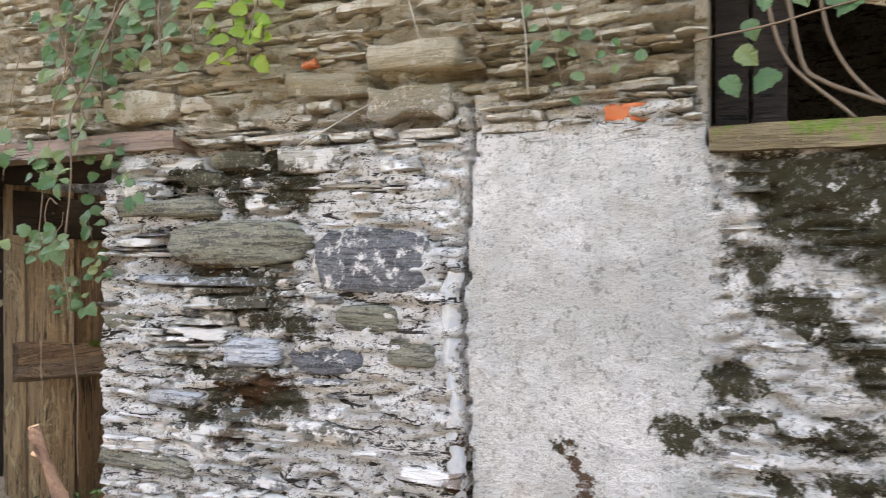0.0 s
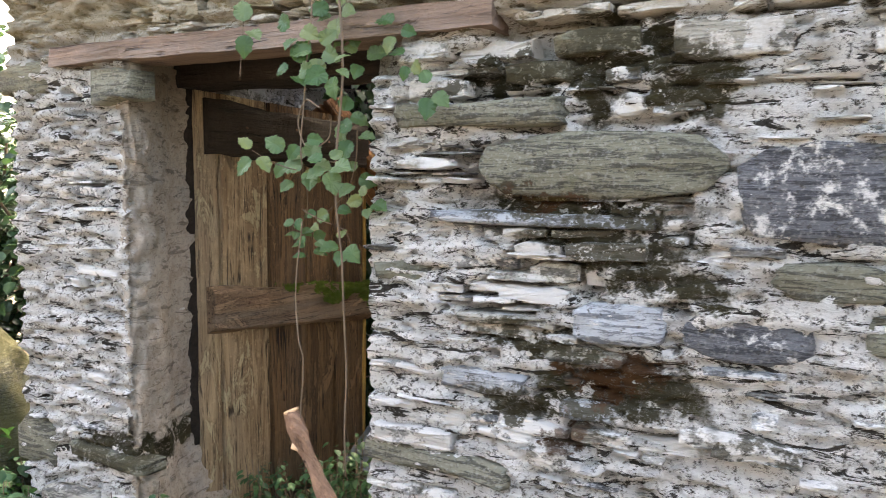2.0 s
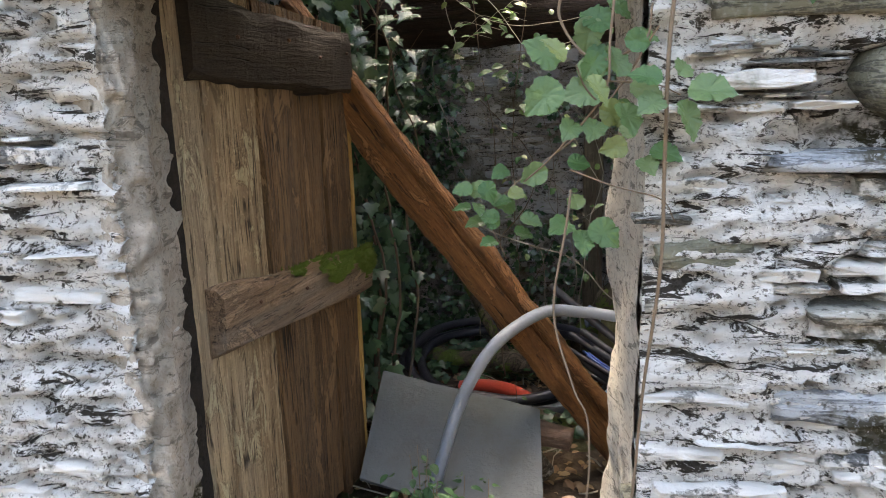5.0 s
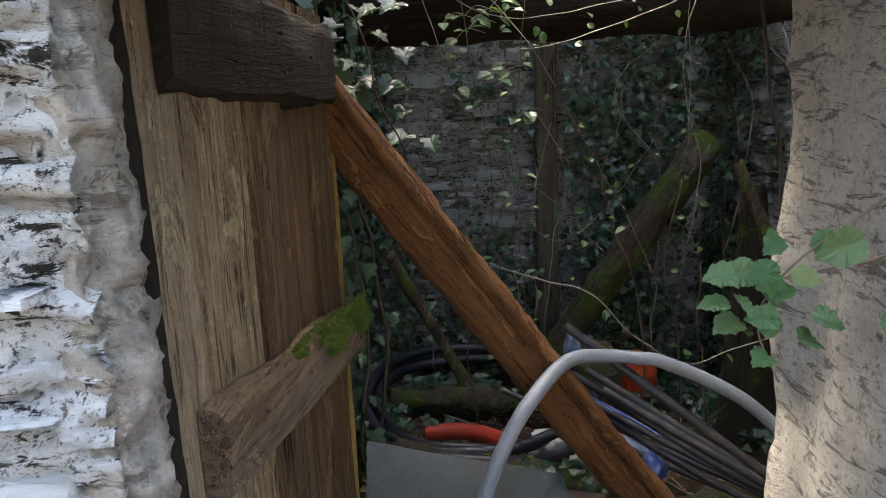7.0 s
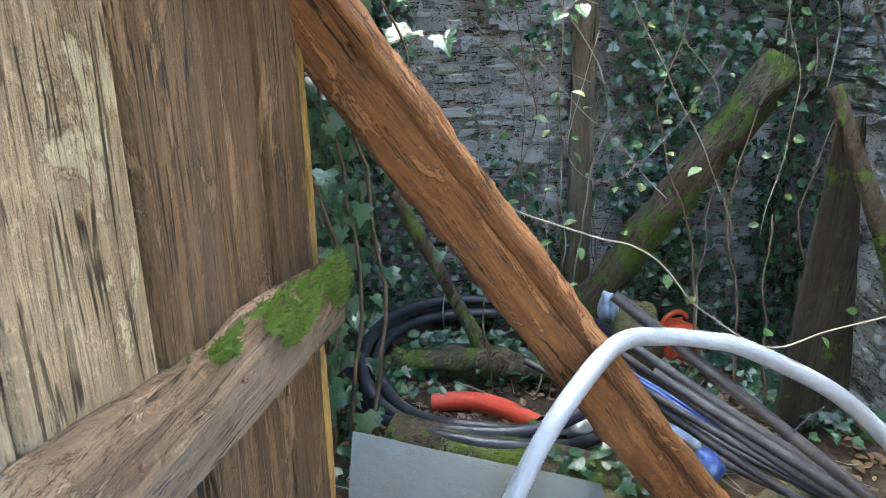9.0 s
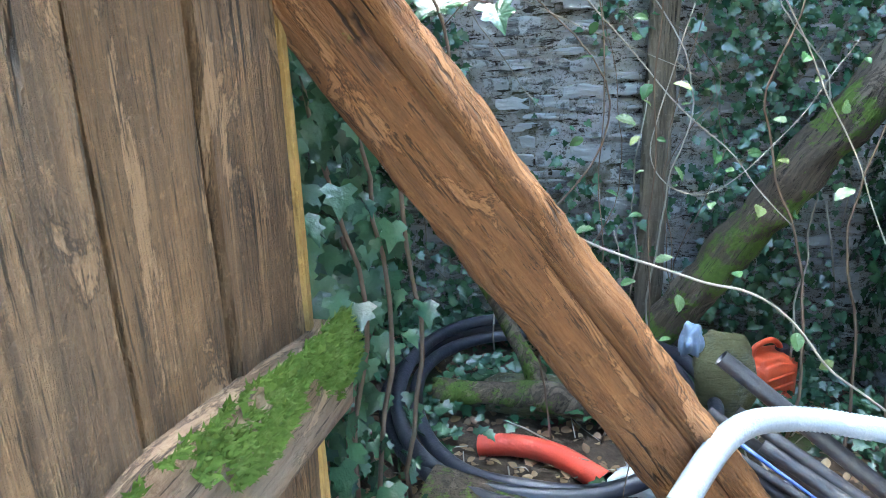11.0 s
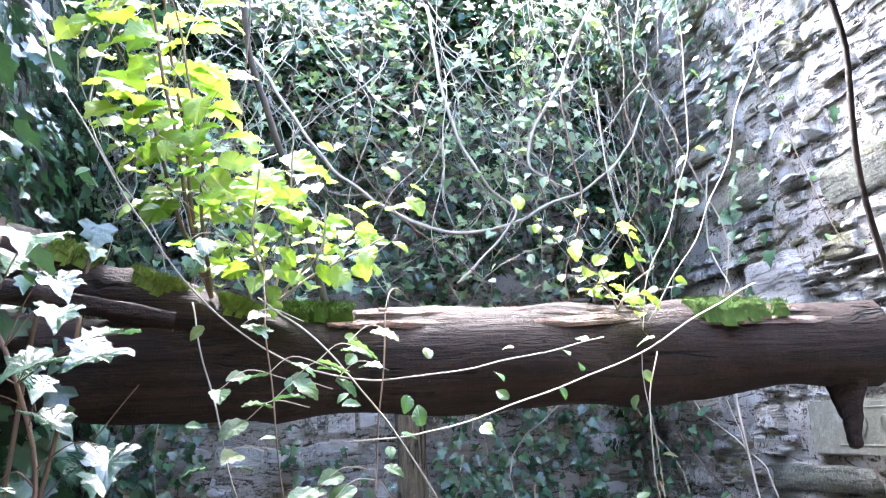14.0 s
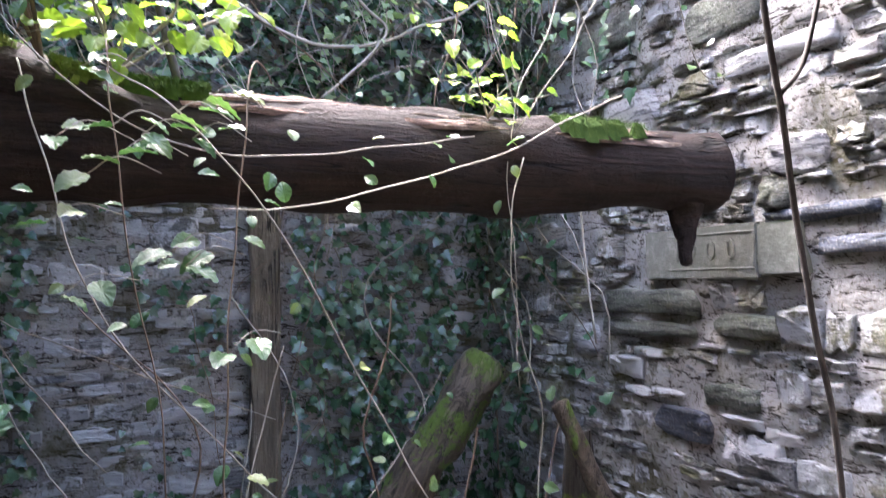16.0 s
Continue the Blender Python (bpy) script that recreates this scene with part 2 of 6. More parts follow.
def mat_stone(name, front, cols, wash=0.5, mossy=0.3):
    """Slaty stone, colour by piece, part limewashed, with fine bedding lines."""
    n = Nodes(name)
    info = n.t.nodes.new("ShaderNodeObjectInfo")
    island = n.geo.outputs["Random Per Island"]
    r = n.math("FRACT", n.math("ADD", info.outputs["Random"], island))
    c = n.steps(r, [(i / (len(cols) - 1), q) for i, q in enumerate(cols)])
    beds = n.noise(6, 6, 0.75, n.scaled(n.pos, (1.5, 1.5, 13)), 0.6)
    c = n.mix(n.math("MULTIPLY", n.ramp(beds, 0.48, 0.56), 0.85), c, n.scaled(c, (0.22, 0.22, 0.235)))
    c = n.mix(n.math("MULTIPLY", n.ramp(n.noise(55, 6, 0.8), 0.44, 0.37), 0.85), c, (0.04, 0.035, 0.026))
    grain = n.noise(120, 3, 0.6)
    c = n.mix(n.math("MULTIPLY", n.ramp(grain, 0.5, 0.7), 0.25), c, (0.55, 0.54, 0.5))
    lime = n.ramp(n.math("ADD", n.noise(12, 6, 0.75), n.math("MULTIPLY", n.math("FRACT", n.math("MULTIPLY", r, 7.3)), 0.16)), 0.86 - wash * 0.5, 0.94 - wash * 0.5)
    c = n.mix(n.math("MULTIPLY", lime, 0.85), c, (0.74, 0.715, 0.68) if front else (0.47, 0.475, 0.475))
    if front:
        x = n.put("ShaderNodeSeparateXYZ", {0: n.pos})
        tan = n.math("MULTIPLY", n.ramp(n.math("ADD", x.outputs[2], n.math("MULTIPLY", grain, 0.3)), 1.75, 2.05), 0.65)
        c = n.mix(tan, c, (0.28, 0.22, 0.115))
        c = n.mix(n.math("MULTIPLY", stain(n, STAINS), 0.92), c, (0.036, 0.030, 0.010))
        c = n.mix(n.math("MULTIPLY", stain(n, RUST), 0.8), c, n.mix(n.noise(45, 4), (0.03, 0.015, 0.008), (0.13, 0.06, 0.022)))
    c = n.mix(n.math("MULTIPLY", n.ramp(n.noise(4.0, 6, 0.75), 0.62 - mossy * 0.25, 0.78 - mossy * 0.25), 0.75), c, (0.10, 0.095, 0.03))
    h = n.math("ADD", n.math("MULTIPLY", beds, 1.2), n.math("MULTIPLY", n.noise(60, 6, 0.75), 1.0))
    return n.end(c, 0.75, h, 0.02, 0.35)


def mat_wood(name, light, dark, axis, streak=1.0, moss=0.0, rough=0.8, grey=0.0, flake=0.0):
    """Weathered wood with grain along the axis 0, 1 or 2 of the world, or any direction given as a vector."""
    n = Nodes(name)
    ax = Vector((0, 0, 0))
    if isinstance(axis, int):
        ax[axis] = 1
    else:
        ax = Vector(axis).normalized()
    v = n.pos
    along = n.put("ShaderNodeVectorMath", {0: v, 1: tuple(ax)}, operation="DOT_PRODUCT").outputs["Value"]
    cut = n.put("ShaderNodeVectorMath", {0: tuple(ax * 0.94), "Scale": along}, operation="SCALE").outputs[0]
    w = n.put("ShaderNodeVectorMath", {0: v, 1: cut}, operation="SUBTRACT").outputs[0]
    g1, g2, big = n.noise(17, 7, 0.68, w, 1.8), n.noise(120, 4, 0.65, w, 0.6), n.noise(5, 6, 0.7)
    island = n.geo.outputs["Random Per Island"]
    info = n.t.nodes.new("ShaderNodeObjectInfo")
    c = n.mix(n.ramp(g1, 0.3, 0.68), dark, light)
    c = n.mix(n.math("MULTIPLY", n.ramp(g2, 0.52, 0.7), 0.6 * streak), c, tuple(q * 0.35 for q in dark))
    c = n.mix(n.math("MULTIPLY", n.ramp(big, 0.45, 0.65), 0.6), c, tuple(q * 0.5 for q in light))
    c = n.mix(n.math("MULTIPLY", n.ramp(n.noise(48, 5, 0.75), 0.56, 0.66), 0.35), c, tuple(min(1, q * 1.5) for q in light))
    if grey:
        c = n.mix(n.math("MULTIPLY", n.ramp(n.math("ADD", n.noise(5, 4, 0.6, w), n.math("MULTIPLY", info.outputs["Random"], 0.10)), 0.5, 0.68), grey), c, (0.36, 0.33, 0.29))
    if moss:
        c = n.mix(n.ramp(n.noise(6, 6, 0.75), 0.66 - moss * 0.25, 0.74 - moss * 0.25), c, n.mix(n.noise(60, 3), (0.05, 0.08, 0.012), (0.13, 0.19, 0.03)))
    rot = n.ramp(n.noise(11, 6, 0.75, n.put("ShaderNodeVectorMath", {0: v, 1: n.put("ShaderNodeVectorMath", {0: tuple(ax * 0.75), "Scale": along}, operation="SCALE").outputs[0]}, operation="SUBTRACT").outputs[0], 0.5), 0.62, 0.70)
    c = n.mix(n.math("MULTIPLY", rot, 0.6), c, tuple(q * 0.3 for q in dark))
    if flake:
        f0 = n.noise(9, 7, 0.72, n.put("ShaderNodeVectorMath", {0: v, 1: n.put("ShaderNodeVectorMath", {0: tuple(ax * 0.72), "Scale": along}, operation="SCALE").outputs[0]}, operation="SUBTRACT").outputs[0], 0.8)
        c = n.mix(n.math("MULTIPLY", n.ramp(f0, 0.565, 0.60), flake), c, tuple(min(0.7, q * 1.55 + 0.03) for q in light))
        c = n.mix(n.math("MULTIPLY", n.ramp(n.math("ABSOLUTE", n.math("SUBTRACT", f0, 0.562)), 0.012, 0.004), flake), c, tuple(q * 0.22 for q in dark))
        c = n.mix(n.math("MULTIPLY", n.ramp(n.noise(75, 4, 0.8, w), 0.43, 0.36), 0.8), c, tuple(q * 0.2 for q in dark))
    line = n.noise(13, 3, 0.55, n.put("ShaderNodeVectorMath", {0: v, 1: n.put("ShaderNodeVectorMath", {0: tuple(ax * 0.955), "Scale": along}, operation="SCALE").outputs[0]}, operation="SUBTRACT").outputs[0], 0.3)
    line = n.math("MULTIPLY", n.ramp(n.math("ABSOLUTE", n.math("SUBTRACT", line, 0.53)), 0.014, 0.004), n.ramp(n.noise(4, 3), 0.52, 0.60))
    c = n.mix(n.math("MULTIPLY", line, 0.9), c, tuple(q * 0.12 for q in dark))
    h = n.math("SUBTRACT", n.math("ADD", g1, n.math("MULTIPLY", g2, 0.7)), n.math("ADD", n.math("MULTIPLY", rot, 0.8), n.math("MULTIPLY", line, 1.5)))
    return n.end(c, rough, n.math("ADD", h, n.math("MULTIPLY", n.noise(48, 5, 0.75), 0.6)), 0.018 if not flake else 0.03, 0.3)


def mat_leaf(name, cols, through=0.35, gloss=0.4, vary=9.0):
    n = Nodes(name)
    r = n.math("FRACT", n.math("ADD", n.geo.outputs["Random Per Island"], n.t.nodes.new("ShaderNodeObjectInfo").outputs["Random"]))
    c = n.steps(r, [(i / max(1, len(cols) - 1), q) for i, q in enumerate(cols)])
    c = n.mix(n.math("MULTIPLY", n.ramp(n.noise(60, 3), 0.5, 0.7), 0.3), c, n.scaled(c, (1.5, 1.45, 1.3)))
    m = n.end(c, gloss, n.noise(80, 2), 0.003, 0.5 if gloss < 0.3 else 0.25)
    tr = n.put("ShaderNodeBsdfTranslucent", {"Color": n.scaled(c, (1.7, 1.8, 0.9))})
    ms = n.put("ShaderNodeMixShader", {0: through})
    n.t.links.new(n.bsdf.outputs[0], ms.inputs[1])
    n.t.links.new(tr.outputs[0], ms.inputs[2])
    n.t.links.new(ms.outputs[0], n.t.nodes["Material Output"].inputs[0])
    return m


def mat_plain(name, col, rough=0.5, wear=0.3, worn=(0.3, 0.27, 0.22), spec=0.4, scale=14):
    n = Nodes(name)
    c = n.mix(n.math("MULTIPLY", n.ramp(n.noise(scale, 6, 0.7), 0.45, 0.7), wear), col, worn)
    return n.end(c, n.math("ADD", n.math("MULTIPLY", n.noise(20, 3), 0.3), rough - 0.15), n.noise(70, 4, 0.6), 0.003, spec)


def mat_ground(name, cols, moss):
    n = Nodes(name)
    c = n.steps(n.noise(11, 8, 0.75), [(0.3, cols[0]), (0.5, cols[1]), (0.68, cols[2])])
    c = n.mix(n.ramp(n.noise(2.2, 5, 0.7), 0.56, 0.66), c, moss)
    return n.end(c, 0.95, n.math("ADD", n.noise(30, 6, 0.7), n.math("MULTIPLY", n.noise(110, 3), 0.4)), 0.03, 0.2)


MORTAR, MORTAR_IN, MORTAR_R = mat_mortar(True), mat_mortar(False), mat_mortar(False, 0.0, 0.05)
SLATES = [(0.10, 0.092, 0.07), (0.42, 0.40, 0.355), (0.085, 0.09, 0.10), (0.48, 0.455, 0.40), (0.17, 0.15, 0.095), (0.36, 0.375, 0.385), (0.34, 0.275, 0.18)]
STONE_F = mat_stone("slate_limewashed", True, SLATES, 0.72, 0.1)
# Inner stone colours lowered as well, so the ruin's interior reads dimmer.
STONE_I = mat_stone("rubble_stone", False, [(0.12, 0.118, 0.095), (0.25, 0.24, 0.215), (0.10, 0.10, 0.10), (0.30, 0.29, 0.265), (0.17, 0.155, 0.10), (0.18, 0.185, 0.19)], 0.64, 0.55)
STONE_R = mat_stone("dimmed_rubble", False, [(0.15, 0.15, 0.14), (0.21, 0.21, 0.205), (0.13, 0.13, 0.12), (0.25, 0.25, 0.245), (0.17, 0.16, 0.12), (0.20, 0.205, 0.215)], 0.72, 0.2)
OLIVE = mat_stone("olive_slate", True, [(0.19, 0.185, 0.135), (0.22, 0.21, 0.155)], 0.12, 0.15)
DARKST = mat_stone("dark_slate", True, [(0.115, 0.12, 0.135), (0.15, 0.15, 0.16)], 0.48, 0.0)
BLUEST = mat_stone("blue_white_stone", True, [(0.40, 0.425, 0.455), (0.44, 0.46, 0.48)], 0.35, 0.0)
PALEST = mat_stone("pale_stone", True, [(0.36, 0.34, 0.29), (0.40, 0.38, 0.335)], 0.5, 0.0)
BRICK = mat_plain("red_brick", (0.42, 0.12, 0.05), 0.9, 0.35, (0.3, 0.2, 0.13), 0.2, 40)
JAMB = mat_mortar(True, 0.6)
EARTH = mat_mortar(True, 0.8)
CARVED = mat_plain("carved_stone", (0.125, 0.13, 0.105), 0.9, 0.8, (0.21, 0.205, 0.185), 0.2, 26)
D_U = Vector((0.1315, 0.9913, 0))
# Hinge-side planks coloured paler to carry the light from the doorway.
DOORPALE = mat_wood("doorlit_planks", (0.54, 0.395, 0.235), (0.23, 0.145, 0.078), 2, 1.0, 0, 0.75, 0.15, 0.4)
DOORWOOD = mat_wood("door_planks", (0.225, 0.132, 0.062), (0.065, 0.036, 0.017), 2, 1.3, 0, 0.6, 0.05, 0.5)
EDGEWOOD = mat_wood("door_edge", (0.50, 0.32, 0.10), (0.30, 0.17, 0.05), 2, 0.8, 0, 0.7, 0.0)
BATTEN = mat_wood("door_batten", (0.27, 0.18, 0.11), (0.11, 0.066, 0.04), tuple(D_U), 1.0, 0, 0.8, 0.4, 0.5)
BRACEWOOD = mat_wood("brace_timber", (0.27, 0.125, 0.045), (0.13, 0.054, 0.02), (1.3, 0.35, -1.9), 0.9, 0.08, 0.75, 0.0, 0.55)
# Rotten wood near-black: the beam's shaded underside is put into its colour.
BEAMWOOD = mat_wood("rotten_beam_shaded", (0.028, 0.017, 0.013), (0.009, 0.006, 0.005), 0, 1.0, 0.0, 0.9)
# Worn strips, paler than the body to carry the light on its top.
BEAMTOP = mat_wood("stripped_beam_lit", (0.23, 0.145, 0.11), (0.10, 0.06, 0.045), 0, 1.0, 0.0, 0.85, 0.3, 0.5)
# Near-black wood: deep shade of the doorway and window is in its colour.
SHADEWOOD = mat_wood("shaded_wood", (0.034, 0.025, 0.019), (0.015, 0.01, 0.008), 0, 1.0, 0, 0.9)
# Upper batten near-black: the shade under the lintel is put into its colour.
TOPBATTEN = mat_wood("top_batten_shaded", (0.036, 0.024, 0.014), (0.016, 0.010, 0.006), tuple(D_U), 1.0, 0, 0.8, 0.0)
LINTEL = mat_wood("lintel_wood", (0.22, 0.14, 0.10), (0.10, 0.06, 0.042), 0, 1.0, 0, 0.8, 0.2)
MOSSLOG = mat_wood("mossy_log", (0.13, 0.10, 0.07), (0.045, 0.034, 0.024), (0.6, 0, 1.0), 1.0, 0.7, 0.9, 0.0, 0.4)
BARK = mat_wood("bark", (0.34, 0.20, 0.13), (0.16, 0.09, 0.06), (0.3, 0.5, -1), 0.7, 0, 0.85)
CUTWOOD = mat_plain("cut_wood", (0.55, 0.36, 0.22), 0.8, 0.5, (0.32, 0.17, 0.09), 0.2, 50)
MOSSDARK = mat_plain("dull_moss", (0.034, 0.06, 0.014), 1.0, 0.7, (0.075, 0.105, 0.03), 0.05, 45)
MOSS = mat_plain("moss", (0.075, 0.11, 0.02), 1.0, 0.7, (0.15, 0.18, 0.055), 0.05, 45)
STEM_PALE = mat_plain("dry_stem", (0.27, 0.245, 0.20), 0.8, 0.4, (0.2, 0.16, 0.11), 0.25, 30)
STEM_DARK = mat_plain("dark_stem", (0.032, 0.026, 0.024), 0.8, 0.4, (0.06, 0.05, 0.04), 0.25, 30)
STEM_BROWN = mat_plain("brown_stem", (0.12, 0.085, 0.057), 0.8, 0.4, (0.1, 0.07, 0.05), 0.25, 30)
# Ivy in a pale colour that imitates the sky's sheen on sunlit leaves.
PALELEAF = mat_leaf("sheen_ivy_leaves", [(0.13, 0.19, 0.10), (0.20, 0.26, 0.15), (0.10, 0.16, 0.08), (0.26, 0.31, 0.19)], 0.3, 0.3)
IVY = mat_leaf("ivy_leaves", [(0.018, 0.045, 0.026), (0.028, 0.066, 0.034), (0.042, 0.088, 0.042), (0.06, 0.11, 0.06), (0.026, 0.054, 0.042)], 0.15, 0.27)
VINE = mat_leaf("vine_leaves", [(0.03, 0.075, 0.025), (0.045, 0.095, 0.035), (0.065, 0.115, 0.045), (0.085, 0.13, 0.06), (0.13, 0.155, 0.06)], 0.3, 0.35)
FRESH = mat_leaf("fresh_leaves", [(0.14, 0.23, 0.03), (0.19, 0.28, 0.04), (0.11, 0.19, 0.03), (0.23, 0.29, 0.05)], 0.52, 0.45)
WEED = mat_leaf("weed_leaves", [(0.016, 0.055, 0.024), (0.028, 0.078, 0.03), (0.045, 0.105, 0.036)], 0.25, 0.5)
DRYLEAF = mat_leaf("dry_leaves", [(0.16, 0.10, 0.06), (0.22, 0.15, 0.09), (0.12, 0.07, 0.045), (0.27, 0.2, 0.12)], 0.15, 0.7)
HOSE_W = mat_plain("grey_white_hose", (0.22, 0.25, 0.30), 0.4, 0.35, (0.18, 0.18, 0.17), 0.5)
HOSE_K = mat_plain("black_hose", (0.018, 0.02, 0.03), 0.4, 0.3, (0.07, 0.065, 0.06), 0.5)
HOSE_R = mat_plain("red_hose", (0.48, 0.055, 0.03), 0.45, 0.3, (0.25, 0.07, 0.05), 0.45)
PIPE_G = mat_plain("grey_pipe", (0.022, 0.022, 0.028), 0.45, 0.4, (0.11, 0.105, 0.1), 0.45)
CANRED = mat_plain("orange_red_plastic", (0.55, 0.075, 0.025), 0.4, 0.35, (0.3, 0.1, 0.06), 0.5)
BLUEP = mat_plain("blue_plastic", (0.05, 0.11, 0.38), 0.4, 0.4, (0.25, 0.32, 0.45), 0.5)
PALEBAG = mat_plain("pale_blue_bag", (0.20, 0.26, 0.38), 0.5, 0.5, (0.2, 0.22, 0.24), 0.4)
WHITEP = mat_plain("white_plastic", (0.6, 0.62, 0.64), 0.45, 0.3, (0.4, 0.38, 0.33), 0.4)
BOARD = mat_plain("grey_board", (0.085, 0.10, 0.11), 0.55, 0.6, (0.07, 0.07, 0.06), 0.35, 7)
SOIL = mat_ground("soil_litter", [(0.03, 0.021, 0.014), (0.065, 0.047, 0.032), (0.12, 0.09, 0.062)], (0.05, 0.07, 0.02))
GRASSY = mat_ground("trodden_ground", [(0.07, 0.055, 0.04), (0.14, 0.115, 0.085), (0.22, 0.19, 0.15)], (0.05, 0.085, 0.025))
IRON = mat_plain("rusty_iron", (0.09, 0.05, 0.035), 0.8, 0.6, (0.2, 0.09, 0.045), 0.4, 40)

# ---- stones: a few shapes, used over and over at other sizes ----
def stone_shape(seed, n=12, round_=0.0, ragged=0.2):
    r = random.Random(seed)
    ring = []
    if round_ < 0.3:   # a split slab: ragged long edges, short broken ends
        long_ = max(3, n // 2 - 1)
        for sign in (1, -1):
            ring.append((0.5 * sign - sign * r.uniform(0, 0.05), -sign * r.uniform(0.05, 0.3)))
            for i in range(long_):
                x = sign * (0.47 - 0.94 * i / (long_ - 1)) + r.uniform(-0.05, 0.05) * (0 < i < long_ - 1)
                fall = 0.12 * r.random() if i in (0, long_ - 1) else 0.0
                ring.append((x, sign * (0.5 - fall - r.uniform(0, ragged))))
        n = len(ring)
    else:
        for i in range(n):
            a = 2 * math.pi * (i + r.uniform(-0.3, 0.3)) / n
            c, s = math.cos(a), math.sin(a)
            k = 1 / max(abs(c), abs(s)) * (1 - round_) + 1.12 * round_
            k *= 1.03 - r.uniform(0, ragged)
            ring.append((0.5 * c * k, 0.5 * s * k))
    verts = [(x * 1.02, 1.0, z * 1.02) for x, z in ring]
    verts += [(x, r.uniform(0.02, 0.22), z) for x, z in ring]
    tilt, lean = r.uniform(-0.25, 0.25), r.uniform(-0.3, 0.3)
    verts += [(x * 0.93 + r.uniform(-0.02, 0.02), r.uniform(-0.1, 0.1) + tilt * x + lean * z, z * 0.82 + r.uniform(-0.04, 0.04)) for x, z in ring]
    verts.append((r.uniform(-0.15, 0.15), r.uniform(-0.12, 0.06), r.uniform(-0.15, 0.15)))
    faces = []
    for base in (0, n):
        for i in range(n):
            j = (i + 1) % n
            faces.append((base + i, base + n + i, base + n + j, base + j))
    faces += [(2 * n + (i + 1) % n, 2 * n + i, 3 * n) for i in range(n)]
    return verts, faces


def stone_mesh(seed, mat, round_=0.0):
    v, f = stone_shape(seed, 12 if round_ < 0.3 else 17, round_, 0.22 if round_ < 0.3 else 0.1) if mat is not BRICK else stone_shape(seed, 16, 0.0, 0.04)
    me = bpy.data.meshes.new("stone")
    me.from_pydata(v, [], f)
    if round_ or seed >= 300:
        me.polygons.foreach_set("use_smooth", [True] * len(me.polygons))
    me.materials.append(mat)
    return me


SHAPES = [stone_shape(100 + i) for i in range(18)]
STONES_F = [stone_mesh(100 + i, STONE_F) for i in range(18)]
STONES_R = [stone_mesh(100 + i, STONE_R) for i in range(18)]
STONES_I = [stone_mesh(100 + i, STONE_I) for i in range(18)]


def courses(u0, u1, z0, z1, holes, heights, lengths, seed, keep=lambda u, z: 1.0):
    """Irregular courses of stones in a wall face: (u, z, w, h) of each."""
    r = random.Random(seed)
    out, u = [], u0
    while u < u1 - 0.02:
        strip = min(r.uniform(0.45, 0.95), u1 - u)
        z = z0 - r.uniform(0, 0.05)
        while z < z1:
            h = r.choice(heights) * r.uniform(0.8, 1.25)
            a = u + r.uniform(-0.08, 0.08)
            while a < u + strip:
                w = min(r.uniform(*lengths) * (0.7 + 4 * h), 0.5)
                cu, cz = a + w / 2, z + h / 2 + r.uniform(-0.006, 0.006)
                if r.random() < keep(cu, cz) and u0 - 0.02 < a and a + w < u1 + 0.02 and not any(
                        a + w - 0.012 > q[0] and a + 0.012 < q[1] and z + h - 0.01 > q[2] and z + 0.01 < q[3] for q in holes):
                    out.append((cu, cz, w - 0.006, h - 0.004))
                a += w
            z += h
        u += strip
    return out


def masonry(wall, stones, place, meshes, mat, near, proud, seed, most=300):
    """Stones of a wall: the nearest as objects of their own, the others joined."""
    r = random.Random(seed)
    stones = sorted(stones, key=near)
    sets = []
    for i, (u, z, w, h) in enumerate(stones):
        k = r.randrange(18)
        m = place(u, z, r.uniform(*proud)) @ Matrix.Rotation(radians(r.uniform(-3, 3)), 4, "Y") @ Matrix.Diagonal((w * r.choice((1, -1)), 0.07, h, 1))
        if i < most:
            piece("stone", meshes[k], m, wall)
        else:
            v, f = SHAPES[k]
            if m.determinant() < 0:
                f = [q[::-1] for q in f]
            sets.append(([m @ Vector(p) for p in v], f))
    if sets:
        v, f = joined(sets)
        tagged(mesh("stones", v, f, mat, wall, smooth=False), kind="stuff")


def face_grid(u0, u1, z0, z1, step, holes, place):
    """A rough sheet in a wall face."""
    nu, nz = int((u1 - u0) / step) + 1, int((z1 - z0) / step) + 1
    verts = [place(u0 + (u1 - u0) * i / nu, z0 + (z1 - z0) * j / nz) for j in range(nz + 1) for i in range(nu + 1)]
    faces = []
    for j in range(nz):
        for i in range(nu):
            u, z = u0 + (u1 - u0) * (i + 0.5) / nu, z0 + (z1 - z0) * (j + 0.5) / nz
            if not any(q[0] < u < q[1] and q[2] < z < q[3] for q in holes):
                a = j * (nu + 1) + i
                faces.append((a, a + 1, a + nu + 2, a + nu + 1))
    return verts, faces


def boxes(*spans):
    sets = []
    for x0, x1, y0, y1, z0, z1 in spans:
        v = [(x, y, z) for z in (z0, z1) for y in (y0, y1) for x in (x0, x1)]
        sets.append((v, [(0, 2, 3, 1), (4, 5, 7, 6), (0, 1, 5, 4), (2, 6, 7, 3), (0, 4, 6, 2), (1, 3, 7, 5)]))
    return joined(sets)


